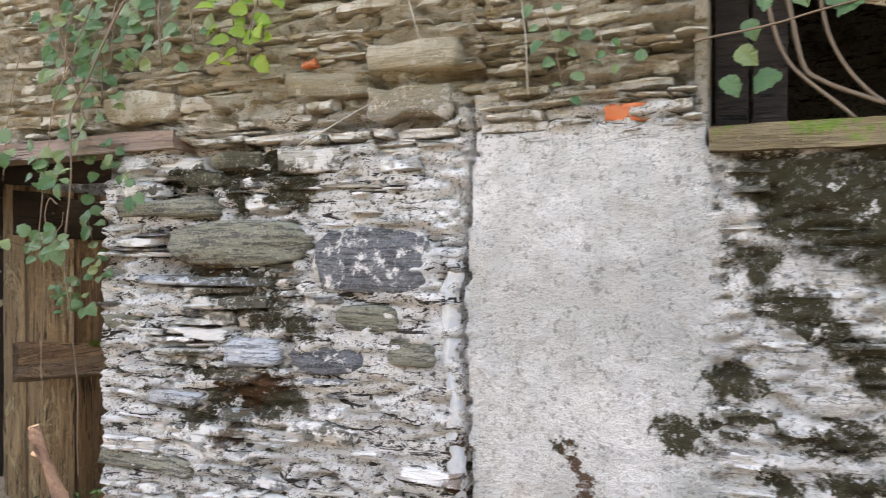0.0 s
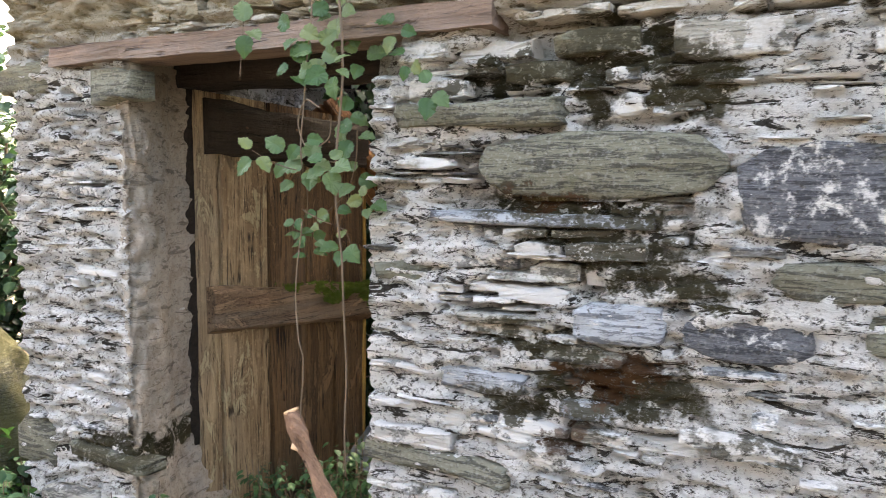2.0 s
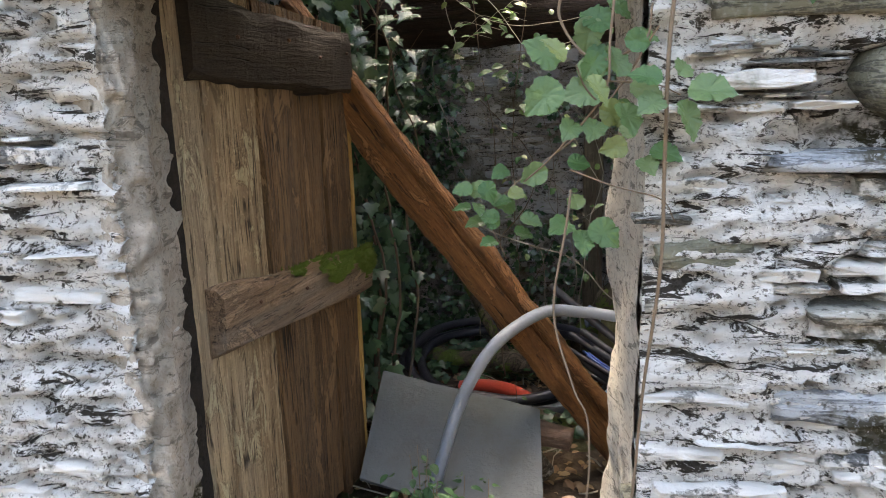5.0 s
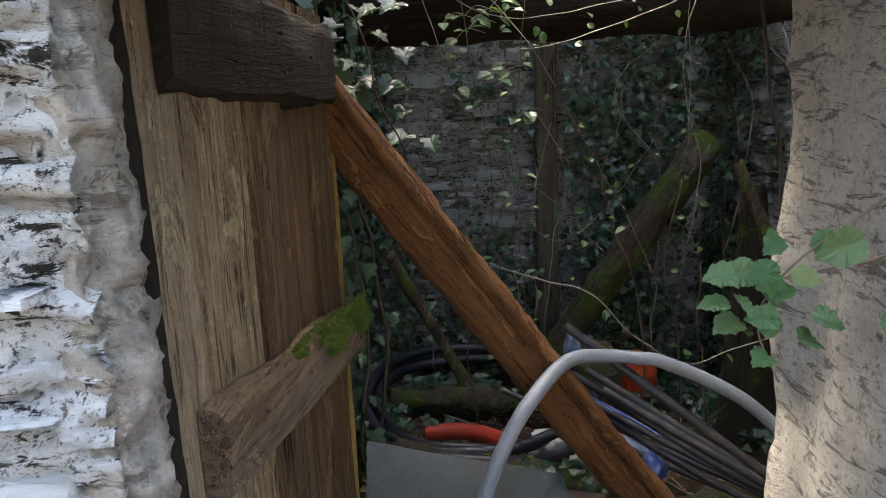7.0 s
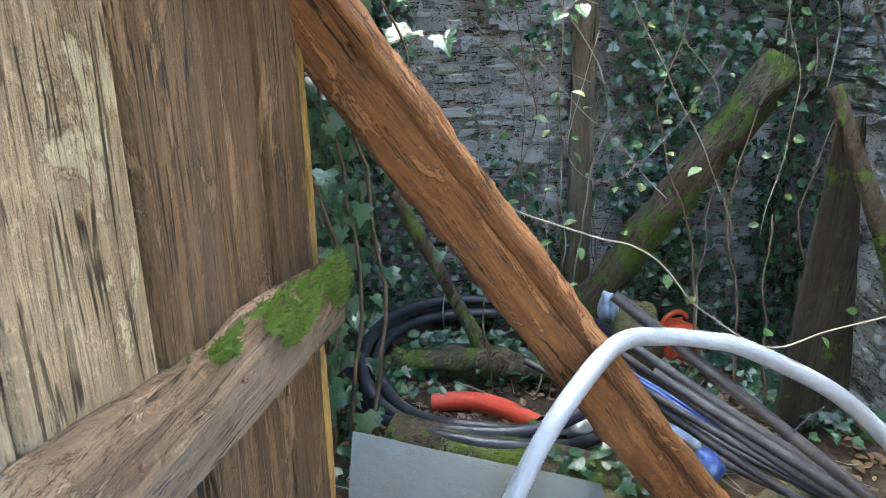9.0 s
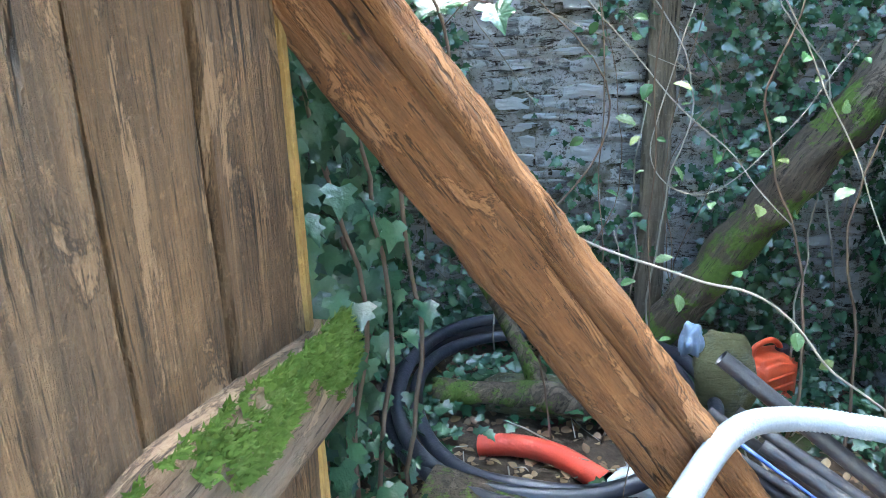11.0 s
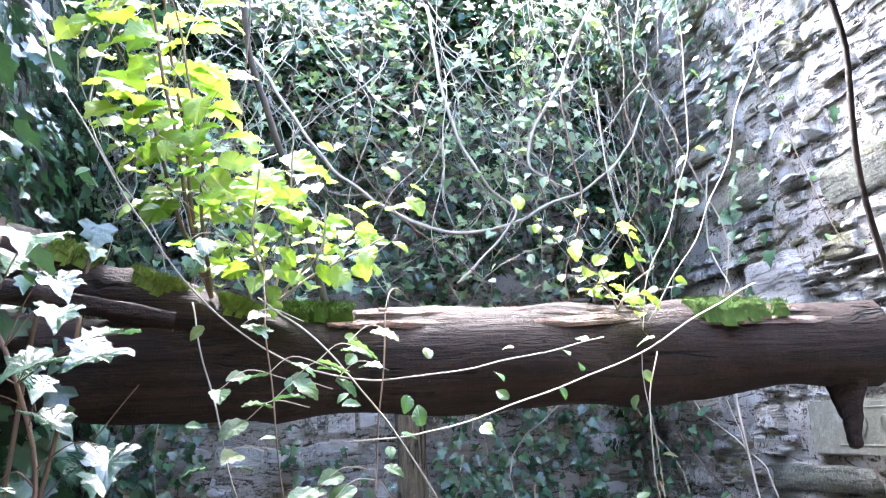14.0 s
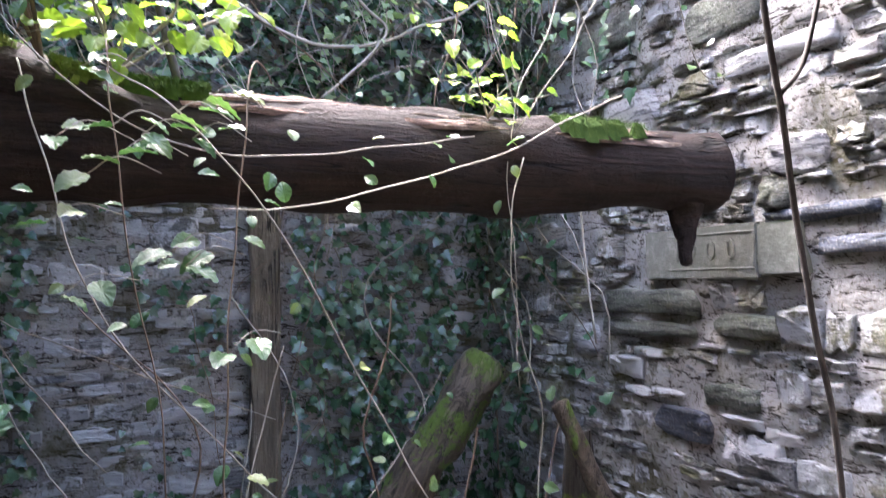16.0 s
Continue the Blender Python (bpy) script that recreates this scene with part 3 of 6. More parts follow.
# ---- ground ----
def ground():
    verts, faces = [], []
    xs = [-400, -120, -40, -15, -8] + [-6 + 0.25 * i for i in range(41)] + [6, 10, 20, 50, 150, 400]
    ys = [-400, -120, -40, -15, -8, -4] + [-2 + 0.25 * i for i in range(39)] + [9, 14, 25, 60, 150, 400]
    for y in ys:
        for x in xs:
            inside = LEFT - 0.3 < x < RIGHT + 0.3 and 2.2 < y < REAR + 0.3
            z = (floor_z(x, y) - 0.12) if inside else 0.03 * noise.noise((x, y, 0)) * (abs(x) < 8 and abs(y) < 9)
            verts.append((x, y, z))
    n = len(xs)
    for j in range(len(ys) - 1):
        for i in range(n - 1):
            a = j * n + i
            faces.append((a, a + 1, a + n + 1, a + n))
    tagged(mesh("ground", verts, faces, GRASSY), "trodden earth and grass in front of the ruin", "ground", kind="structure")
    # the littered earth floor of the ruin
    v, f = face_grid(LEFT, RIGHT + 0.05, 2.0, REAR + 0.05, 0.05, [],
                     lambda x, y: (x, y, floor_z(x, y) + 0.03 * noise.fractal((x * 5, y * 5, 0), 1, 2, 4)))
    tagged(mesh("floor", v, f, SOIL), "dark earth floor covered with leaf litter and roots", "floor", kind="structure")


ground()

# ---- front wall ----
KEY = [  # marked stones: x0, x1, z0, z1, material, roundness, proud
    (-1.79, -1.25, 1.345, 1.49, OLIVE, 0.55, 0.045), (-1.22, -0.83, 1.265, 1.465, DARKST, 0.35, 0.03),
    (-2.03, -1.57, 1.495, 1.58, OLIVE, 0.2, 0.05), (-1.55, -1.345, 1.02, 1.11, BLUEST, 0.45, 0.045),
    (-1.63, -1.43, 0.965, 1.005, PALEST, 0.3, 0.035), (-1.14, -0.94, 1.15, 1.23, OLIVE, 0.3, 0.025),
    (-0.97, -0.81, 1.05, 1.13, OLIVE, 0.3, 0.02), (-1.31, -1.06, 1.01, 1.11, DARKST, 0.3, 0.022),
    (-1.33, -1.03, 1.86, 1.96, DARKST, 0.15, 0.03), (-1.04, -0.76, 1.765, 1.9, DARKST, 0.25, 0.035),
    (-1.03, -0.73, 1.905, 2.02, PALEST, 0.2, 0.05), (-2.09, -1.75, 1.83, 1.96, PALEST, 0.15, 0.04),
    (-1.95, -1.36, 1.275, 1.315, BLUEST, 0.1, 0.04), (-2.14, -1.69, 0.625, 0.69, OLIVE, 0.08, 0.03),
    (-1.36, -1.12, 1.63, 1.725, PALEST, 0.15, 0.03), (-1.62, -1.42, 1.655, 1.72, OLIVE, 0.15, 0.03), (-2.10, -1.93, 1.11, 1.175, OLIVE, 0.2, 0.02),
    (-1.85, -1.59, 1.035, 1.065, PALEST, 0.1, 0.04), (-1.9, -1.66, 0.855, 0.925, BLUEST, 0.15, 0.03),
    (-1.58, -1.43, 0.83, 0.885, BLUEST, 0.15, 0.035), (-1.74, -1.57, 1.6, 1.66, OLIVE, 0.15, 0.03),
    (-0.33, -0.205, 1.735, 1.785, BRICK, 0.0, 0.02), (-1.27, -1.21, 1.965, 2.0, BRICK, 0.0, 0.02),
    (-3.17, -2.96, 1.60, 1.73, OLIVE, 0.15, 0.05),
    (-3.67, -3.4, 1.65, 1.77, OLIVE, 0.2, 0.03), (-3.66, -3.45, 0.32, 0.52, OLIVE, 0.2, 0.03),
    (-3.5, -3.2, 0.16, 0.28, PALEST, 0.3, 0.05), (-3.35, -2.95, 0.4, 0.46, OLIVE, 0.1, 0.05),
]
CRACK = [(0.4, -0.70), (0.69, -0.71), (0.97, -0.72), (1.2, -0.735), (1.40, -0.72), (1.6, -0.705), (1.83, -0.69), (2.02, -0.68), (2.4, -0.66)]


def crack_x(z):
    for (z0, x0), (z1, x1) in zip(CRACK, CRACK[1:]):
        if z0 <= z <= z1:
            return x0 + (x1 - x0) * (z - z0) / (z1 - z0) + 0.018 * noise.noise((0, 0, z * 17))
    return CRACK[-1][1]


def plaster(x, z):
    """How far the old plaster still covers the stones, 0 to 1."""
    a = 1.0 if x > -0.72 else 0.0
    if x > -0.05:
        a = 0.8
    if z > 1.72:
        a = 0.0
    if x < JAMB_L:
        a = 0.75
    if -1.3 < x < -0.72 and z < 1.72:
        a = 0.85 if z < 1.25 else 0.7
    if -1.3 < x < -0.72 and 0.3 < z < 0.7:
        a = 0.7
    if -2.12 < x < -1.9 and z < 1.3:
        a = 0.75
    return a


def front_face(x, z):
    p = plaster(x, z)
    patch = noise.fractal((x * 3.2, 7.3, z * 6.5), 0.8, 2.1, 4) + 1.1 * p + 0.28
    patch = min(1, max(0, patch * 2.2 + 0.5))
    if x < JAMB_L:
        p = 0.15
    beds = noise.fractal((x * 6, 0.3, z * 34), 0.75, 2.1, 5)
    rough = noise.fractal((x * 26, 1.3, z * 40), 0.8, 2.1, 4)
    s = p if -0.72 < x < -0.05 else 0.5 * p
    h = -0.06 + 0.08 * patch + (0.026 - 0.0245 * s) * beds + (0.015 - 0.011 * s) * rough
    h -= (0.05 - 0.049 * s) * max(0, 1 - abs(noise.noise((x * 4, 9, z * 22))) * 9)
    h += 0.01 * noise.noise((x * 1.5, 4, z * 1.5))
    if 0.4 < z < 2.35:
        d = abs(x - crack_x(z))
        if d < 0.009:
            h -= 0.05
    return (x, FRONT - max(h, -0.085), z)


def front_wall():
    holes = [(JAMB_L, JAMB_R, -1, HEAD + 0.02), (WIN_L, WIN_R, WIN_B, WIN_T)]
    g = face_grid(PIER_L, 1.4, 0.0, 2.4, 0.012, holes, front_face)
    y0 = FRONT + 0.09
    b = boxes((PIER_L + 0.02, JAMB_L - 0.1, y0, BACK, -0.3, 1.8), (JAMB_R + 0.02, WIN_L - 0.02, y0, BACK, -0.3, 1.85), (WIN_L - 0.02, WIN_R + 0.02, y0, BACK, -0.3, WIN_B - 0.02),
              (WIN_R + 0.02, 4.0, y0, BACK, -0.3, WIN_T), (1.4, 4.0, y0, BACK, WIN_T, 3.0), (PIER_L + 0.02, WIN_L - 0.02, y0, BACK, 1.87, 3.5), (WIN_L - 0.02, 1.4, y0, BACK, WIN_T + 0.01, 3.5),
              (1.4, 4.0, FRONT, y0 - 0.003, -0.3, 3.0), (PIER_L, 1.4, FRONT, y0 - 0.003, 2.4, 3.5), (1.4, 4.0, FRONT, BACK, 3.004, 3.5))
    v, f = joined([g, b])
    wall = tagged(mesh("wall_front", v, f, MORTAR), "old slate rubble front wall with flaking lime mortar", "wall", kind="structure")
    keep_out = [(JAMB_L - 0.03, JAMB_R - 0.012, -1, HEAD + 0.02), (-3.36, -1.76, 1.73, 1.81), (WIN_L - 0.0, WIN_R, WIN_B - 0.03, WIN_T)]
    keep_out += [(k[0], k[1], k[2], k[3]) for k in KEY]

    def keep(x, z):
        p = plaster(x, z)
        if abs(x - crack_x(z)) < 0.11 and z < 1.75:
            return 0.0
        if x < JAMB_L:
            return 0.22
        return 0.95 - 0.95 * p if x > -0.72 else 1.0 - 0.75 * p

    st = courses(PIER_L, 1.3, 0.0, 2.6, keep_out, (0.012, 0.015, 0.019, 0.024, 0.03, 0.042, 0.055), (0.05, 0.25), 5, keep)

    def place(u, z, d):
        return Matrix.Translation((u, FRONT - d, z))

    masonry(wall, st, place, STONES_F, STONE_F, lambda s: abs(s[0] + 1.7) + abs(s[1] - 1.2) * 0.8, (-0.014, 0.044), 11)
    for i, (x0, x1, z0, z1, mat, rd, pr) in enumerate(KEY):
        me = stone_mesh(300 + i, mat, rd)
        m = place((x0 + x1) / 2, (z0 + z1) / 2, pr) @ Matrix.Diagonal((x1 - x0, 0.09, z1 - z0, 1))
        piece("brick" if mat is BRICK else "stone", me, m, wall)

    # cement smeared beside the crack
    cv, cf = face_grid(0, 1, 0.3, 1.4, 0.04, [], lambda u, z: (crack_x(z) - 0.012 - (1 - u) * (0.055 + 0.03 * noise.noise((z * 6, 2, 0))),
                       FRONT - 0.017 + 0.02 * abs(2 * u - 1) ** 2 - 0.009 * noise.noise((z * 14, u * 3, 1)), z))
    mesh("cement_patch", cv, cf, mat_plain("grey_cement", (0.33, 0.335, 0.34), 0.9, 0.6, (0.5, 0.49, 0.45), 0.2, 25), wall, "smooth grey cement filling beside the crack")

    # reveals of the doorway
    jv, jf = face_grid(1.955, BACK, 0.0, 1.76, 0.02, [], lambda y, z: (JAMB_R + 0.016 * noise.fractal((y * 6, z * 5, 2), 1, 2, 4) - 0.035 * min(1, max(0, (y - 2.3) / 0.1)) * (0.5 - noise.noise((z * 4, 0, 0))), y, z))
    mesh("jamb", jv, jf, JAMB, wall, "smooth tan plastered reveal of the doorway")
    bend = smooth_path([(-3.15, FRONT + 0.03, 0), (-3.085, FRONT - 0.006, 0), (-3.045, FRONT - 0.004, 0), (-3.03, 1.99, 0), (-3.07, 2.09, 0), (-3.125, 2.2, 0), (-3.14, 2.42, 0)], 8)

    def reveal(q, z):
        p = bend[min(int(q), len(bend) - 1)]
        e = noise.fractal((q * 0.22, z * 8, 5), 0.75, 2.1, 6) + 0.8 * noise.fractal((q * 0.1, z * 24, 8), 0.8, 2.1, 4)
        f = 1 - 0.85 * max(0.0, q / len(bend) - 0.35) / 0.65
        return (p.x + 0.03 * e * f + 0.3 * max(0, 0.42 - z) * (0.4 + 0.3 * noise.noise((0, z * 20, 1))), p.y - 0.012 * e, z)

    nz, nq = 170, len(bend)
    kv = [reveal(q, 1.76 * j / nz) for j in range(nz + 1) for q in range(nq)]
    kf = [(j * nq + q, j * nq + q + 1, j * nq + nq + q + 1, j * nq + nq + q) for j in range(nz) for q in range(nq - 1)]
    mesh("jamb", kv, kf, EARTH, wall, "crumbling earth mortar reveal of the doorway")
    ev, ef = face_grid(FRONT, BACK, 0.0, 3.5, 0.05, [], lambda y, z: (PIER_L + 0.015 * noise.fractal((y * 6, z * 6, 8), 1, 2, 4), y, z))
    mesh("wall_end", ev, ef, MORTAR, wall, "rough outer end of the front wall")
    return wall


WALL_FRONT = front_wall()


def rough_beam(name, x0, x1, y0, y1, z0, z1, mat, amp, steps=40, parent=None, label=""):
    """A hewn beam along x with uneven faces."""
    ny = 10
    ring = [(y0, z0), ((y0 * 2 + y1) / 3, z0), ((y0 + y1 * 2) / 3, z0), (y1, z0), (y1, (z0 + z1) / 2), (y1, z1), ((y0 + y1 * 2) / 3, z1), ((y0 * 2 + y1) / 3, z1), (y0, z1), (y0, (z0 + z1) / 2)]
    verts, faces = [], []
    for i in range(steps + 1):
        x = x0 + (x1 - x0) * i / steps
        for y, z in ring:
            d = noise.fractal((x * 3, y * 14, z * 14), 1, 2, 4) * amp
            verts.append((x + 0.4 * d, y + d, z + 0.8 * d))
    for i in range(steps):
        for k in range(ny):
            a, b = i * ny + k, i * ny + (k + 1) % ny
            faces.append((a, a + ny, b + ny, b))
    faces += [tuple(range(ny)), tuple(steps * ny + k for k in range(ny))[::-1]]
    return mesh(name, verts, faces, mat, parent, label, smooth=False)


tagged(rough_beam("door_lintel", -3.36, -1.76, 1.895, 2.07, 1.742, 1.802, LINTEL, 0.014), "weathered brown wooden lintel over the doorway", "lintel", kind="structure")
tagged(rough_beam("lintel_inner", -3.3, -1.85, 2.22, 2.40, 1.70, 1.865, SHADEWOOD, 0.012), "dark wooden inner lintel of the doorway", "lintel", kind="structure")

# ---- side and rear walls ----
def side_wall(name, label, place3, u0, u1, z0, z1, back, seed, heights, lengths, near, rot, body):
    g = face_grid(u0, u1, z0, z1, 0.045, [], lambda u, z: place3(u, z, (0.007 if name == "wall_right" else 0.012) + 0.024 * noise.fractal((u * 5, seed, z * 8), 0.9, 2, 5)))
    v, f = joined([g, boxes(body)])
    rear = name != "wall_right"
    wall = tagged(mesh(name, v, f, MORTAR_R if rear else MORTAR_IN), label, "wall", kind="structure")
    keys = [] if rear else RIGHT_KEY
    st = courses(u0, u1, z0, z1, [] if rear else [CARVE] + [(-k[0], -k[1], k[2], k[3]) for k in keys], heights, lengths, seed)
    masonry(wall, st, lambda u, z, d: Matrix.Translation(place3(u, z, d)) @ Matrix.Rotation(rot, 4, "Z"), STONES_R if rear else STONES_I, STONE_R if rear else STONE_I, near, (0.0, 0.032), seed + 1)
    for i, (y0, y1, low, high, mat, rd) in enumerate(keys):
        m = Matrix.Translation(place3(-(y0 + y1) / 2, (low + high) / 2, 0.03)) @ Matrix.Rotation(rot, 4, "Z") @ Matrix.Diagonal((y0 - y1, 0.08, high - low, 1))
        piece("stone", stone_mesh(400 + i, mat, rd), m, wall)
    return wall


GREENST = mat_stone("green_slate", False, [(0.10, 0.115, 0.085), (0.13, 0.135, 0.10)], 0.15, 0.35)
NAVYST = mat_stone("navy_slate", False, [(0.055, 0.065, 0.09), (0.08, 0.09, 0.115)], 0.2, 0.0)
WHITEST = mat_stone("white_stone", False, [(0.42, 0.41, 0.40), (0.46, 0.45, 0.43)], 0.5, 0.0)
RIGHT_KEY = [  # marked stones of the right wall: y far, y near, z0, z1, material, roundness
    (3.98, 3.81, 1.735, 1.845, WHITEST, 0.35), (4.02, 3.92, 1.64, 1.745, GREENST, 0.3), (4.02, 3.66, 1.595, 1.65, NAVYST, 0.15), (3.85, 3.5, 1.5, 1.57, NAVYST, 0.15),
    (4.78, 4.28, 1.325, 1.43, GREENST, 0.1), (4.8, 4.3, 1.245, 1.315, GREENST, 0.1), (4.21, 3.97, 1.27, 1.345, GREENST, 0.35), (4.27, 4.045, 1.045, 1.14, GREENST, 0.2),
    (4.49, 4.24, 0.93, 1.03, NAVYST, 0.35), (5.25, 5.03, 1.57, 1.71, PALEST, 0.25), (4.99, 4.82, 1.16, 1.28, WHITEST, 0.4),
    (4.75, 4.45, 1.93, 2.12, WHITEST, 0.3), (4.3, 4.0, 2.2, 2.34, GREENST, 0.3), (4.15, 3.75, 2.05, 2.13, WHITEST, 0.2), (5.1, 4.8, 1.9, 2.05, PALEST, 0.3), (4.9, 4.55, 2.3, 2.45, GREENST, 0.2),
]
CARVE = (-4.53, -3.87, 1.44, 1.62)   # place of the carved stone in the right wall, u = -y
WALL_RIGHT = side_wall("wall_right", "rubble stone side wall with pale mortar and moss", lambda u, z, d: (RIGHT - d, -u, z), -5.8, -2.42, -0.7, 4.6, 0, 21,
                       (0.02, 0.028, 0.035, 0.045, 0.06, 0.08, 0.11), (0.07, 0.2), lambda s: abs(s[0] + 4.3) + abs(s[1] - 1.9) * 0.6, radians(-90), (RIGHT + 0.03, RIGHT + 0.45, 2.42, 5.8, -0.7, 4.6))
WALL_REAR = side_wall("wall_rear", "shaded rubble stone rear wall overgrown with ivy", lambda u, z, d: (u, REAR - d, z), LEFT - 0.05, RIGHT + 0.02, -0.7, 3.75, 0, 31,
                      (0.025, 0.035, 0.045, 0.06, 0.08, 0.11), (0.08, 0.22), lambda s: abs(s[0] + 1.6) + abs(s[1] - 1.2), 0.0, (LEFT - 0.4, RIGHT + 0.45, REAR + 0.03, REAR + 0.45, -0.7, 3.75))
WALL_LEFT = side_wall("wall_left", "dark rubble stone side wall under a coat of ivy", lambda u, z, d: (LEFT + d, u, z), 2.43, 5.78, -0.7, 4.6, 0, 41,
                      (0.05, 0.07, 0.09, 0.12), (0.12, 0.3), lambda s: abs(s[0] - 4.5) + abs(s[1] - 2), radians(90), (LEFT - 0.42, LEFT - 0.03, 2.425, 5.74, -0.7, 4.6))

# added wall, never in view, that cuts low sky light on the front wall
rv, rf = boxes((-9.0, 7.0, -3.9, -3.5, -0.3, 2.6))
tagged(mesh("wall_skyblock", rv, rf, MORTAR_IN), "unseen plain wall added to block low sky light", "wall", kind="structure")

# the closed room behind the window
rv, rf = boxes((RIGHT + 0.46, 3.6, 4.6, 4.9, -0.3, 3.0), (3.6, 3.9, BACK + 0.005, 4.9, -0.3, 3.0))
tagged(mesh("wall_room", rv, rf, MORTAR_IN), "dark rubble walls of the neighbouring room", "wall", kind="structure")
rv, rf = boxes((RIGHT + 0.46, 3.9, BACK + 0.005, 4.9, 3.005, 3.15))
tagged(mesh("ceiling_room", rv, rf, LINTEL), "dark wooden ceiling of the neighbouring room", "ceiling", kind="structure")


# ---- carved stone in the right wall ----
def carved_stone():
    at = thing("carved_stone", (RIGHT, 4.2, 1.53), "pale carved stone block with numerals in a raised frame", "stone")
    bm = bmesh.new()
    for y0, y1, z0, z1, d in ((3.88, 4.03, 1.455, 1.61, 0.036), (4.03, 4.52, 1.445, 1.615, 0.032)):
        slab(bm, RIGHT - d, RIGHT + 0.03, y0, y1, z0, z1)
    bmesh.ops.bevel(bm, geom=bm.edges[:], offset=0.008, segments=2, affect="EDGES")
    for v in bm.verts:
        v.co += Vector((0.002, 0.004, 0.006)) * noise.noise(v.co * 22)
    part("block", bm, CARVED, at)
    for y0, y1, z0, z1 in ((4.04, 4.40, 1.478, 1.484), (4.04, 4.40, 1.586, 1.592), (4.04, 4.046, 1.484, 1.586)):
        bm = bmesh.new()
        slab(bm, RIGHT - 0.0345, RIGHT - 0.02, y0, y1, z0, z1)
        bmesh.ops.bevel(bm, geom=bm.edges[:], offset=0.002, segments=1, affect="EDGES")
        part("frame", bm, CARVED, at)
    for text, y in (("1", 4.36), ("9", 4.29), ("0", 4.21), ("0", 4.13)):
        cu = bpy.data.curves.new("numeral", "FONT")
        cu.body, cu.size, cu.extrude, cu.bevel_depth = text, 0.085, 0.001, 0.001
        cu.align_x, cu.align_y = "CENTER", "CENTER"
        tmp = new("numeral", cu)
        me = bpy.data.meshes.new_from_object(tmp.evaluated_get(bpy.context.evaluated_depsgraph_get()))
        bpy.data.objects.remove(tmp)
        me.transform(Matrix.Translation((RIGHT - 0.0345, y, 1.535)) @ Matrix.Rotation(radians(-90), 4, "Z") @ Matrix.Rotation(radians(90), 4, "X"))
        me.materials.clear()
        me.materials.append(CARVED)
        ob = new("numeral", me)
        ob.parent = at
        ob.matrix_parent_inverse = Matrix.Translation(-at.location)


carved_stone()


# ---- timbers ----
def log(name, pts, radius, mat, label, category="log", rough=0.02, sides=16, n=10, parts=(), freq=7.0):
    path = smooth_path(pts, n)
    v, f = tube(path, radius, sides, rough, freq)
    at = thing(name, path[0], label, category)
    mesh("trunk", v, f, mat, at)
    return at


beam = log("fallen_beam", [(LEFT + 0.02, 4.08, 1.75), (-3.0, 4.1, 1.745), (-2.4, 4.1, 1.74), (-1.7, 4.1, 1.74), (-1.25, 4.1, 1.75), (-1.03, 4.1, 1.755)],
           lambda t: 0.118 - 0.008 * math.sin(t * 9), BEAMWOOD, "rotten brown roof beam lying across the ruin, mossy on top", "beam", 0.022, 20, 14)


def moss_cushion(parent, centre, axis, length, width, height, seed, mat=MOSS):
    """Uneven moss: a low bed under a few thousand fine blades."""
    r = random.Random(seed)
    axis = Vector(axis).normalized()
    side = axis.cross(Vector((0, 0, 1))).normalized()
    up = side.cross(axis)

    def bed(a, b):
        p = Vector(centre) + axis * a * length / 2 + side * b * width / 2
        q = 0.75 - abs(a) ** 2.2 - abs(b) ** 2.2 + 0.8 * noise.noise(p * 13) + 0.4 * noise.noise(p * 41)
        return p + up * (height * 0.6 * max(0, q) ** 0.5 * (0.75 + 0.9 * noise.noise(p * 34)) - b * b * width * 0.28 - (0.025 if q < 0.2 else 0)), q

    n, m = 40, 16
    grid = [bed(2 * i / n - 1, 2 * j / m - 1) for i in range(n + 1) for j in range(m + 1)]
    verts, faces = [p for p, q in grid], []
    for i in range(n):
        for j in range(m):
            a = i * (m + 1) + j
            if max(grid[k][1] for k in (a, a + 1, a + m + 1, a + m + 2)) > 0.2:
                faces.append((a, a + 1, a + m + 2, a + m + 1))
    for k in range(4500):
        p, q = bed(r.uniform(-1.1, 1.1), r.uniform(-1.05, 1.05))
        if q < 0.03:
            continue
        if q < 0.2:
            p = p + up * 0.022
        o = len(verts)
        d = (up * r.uniform(0.3, 1) + Vector((r.uniform(-1, 1), r.uniform(-1, 1), r.uniform(-0.2, 0.6)))).normalized() * r.uniform(0.005, 0.017)
        w = d.orthogonal().normalized() * 0.0018
        verts += [p - w, p + w, p + d]
        faces.append((o, o + 1, o + 2))
    return mesh("moss", verts, faces, mat, parent, "dull green moss cushion", smooth=False)


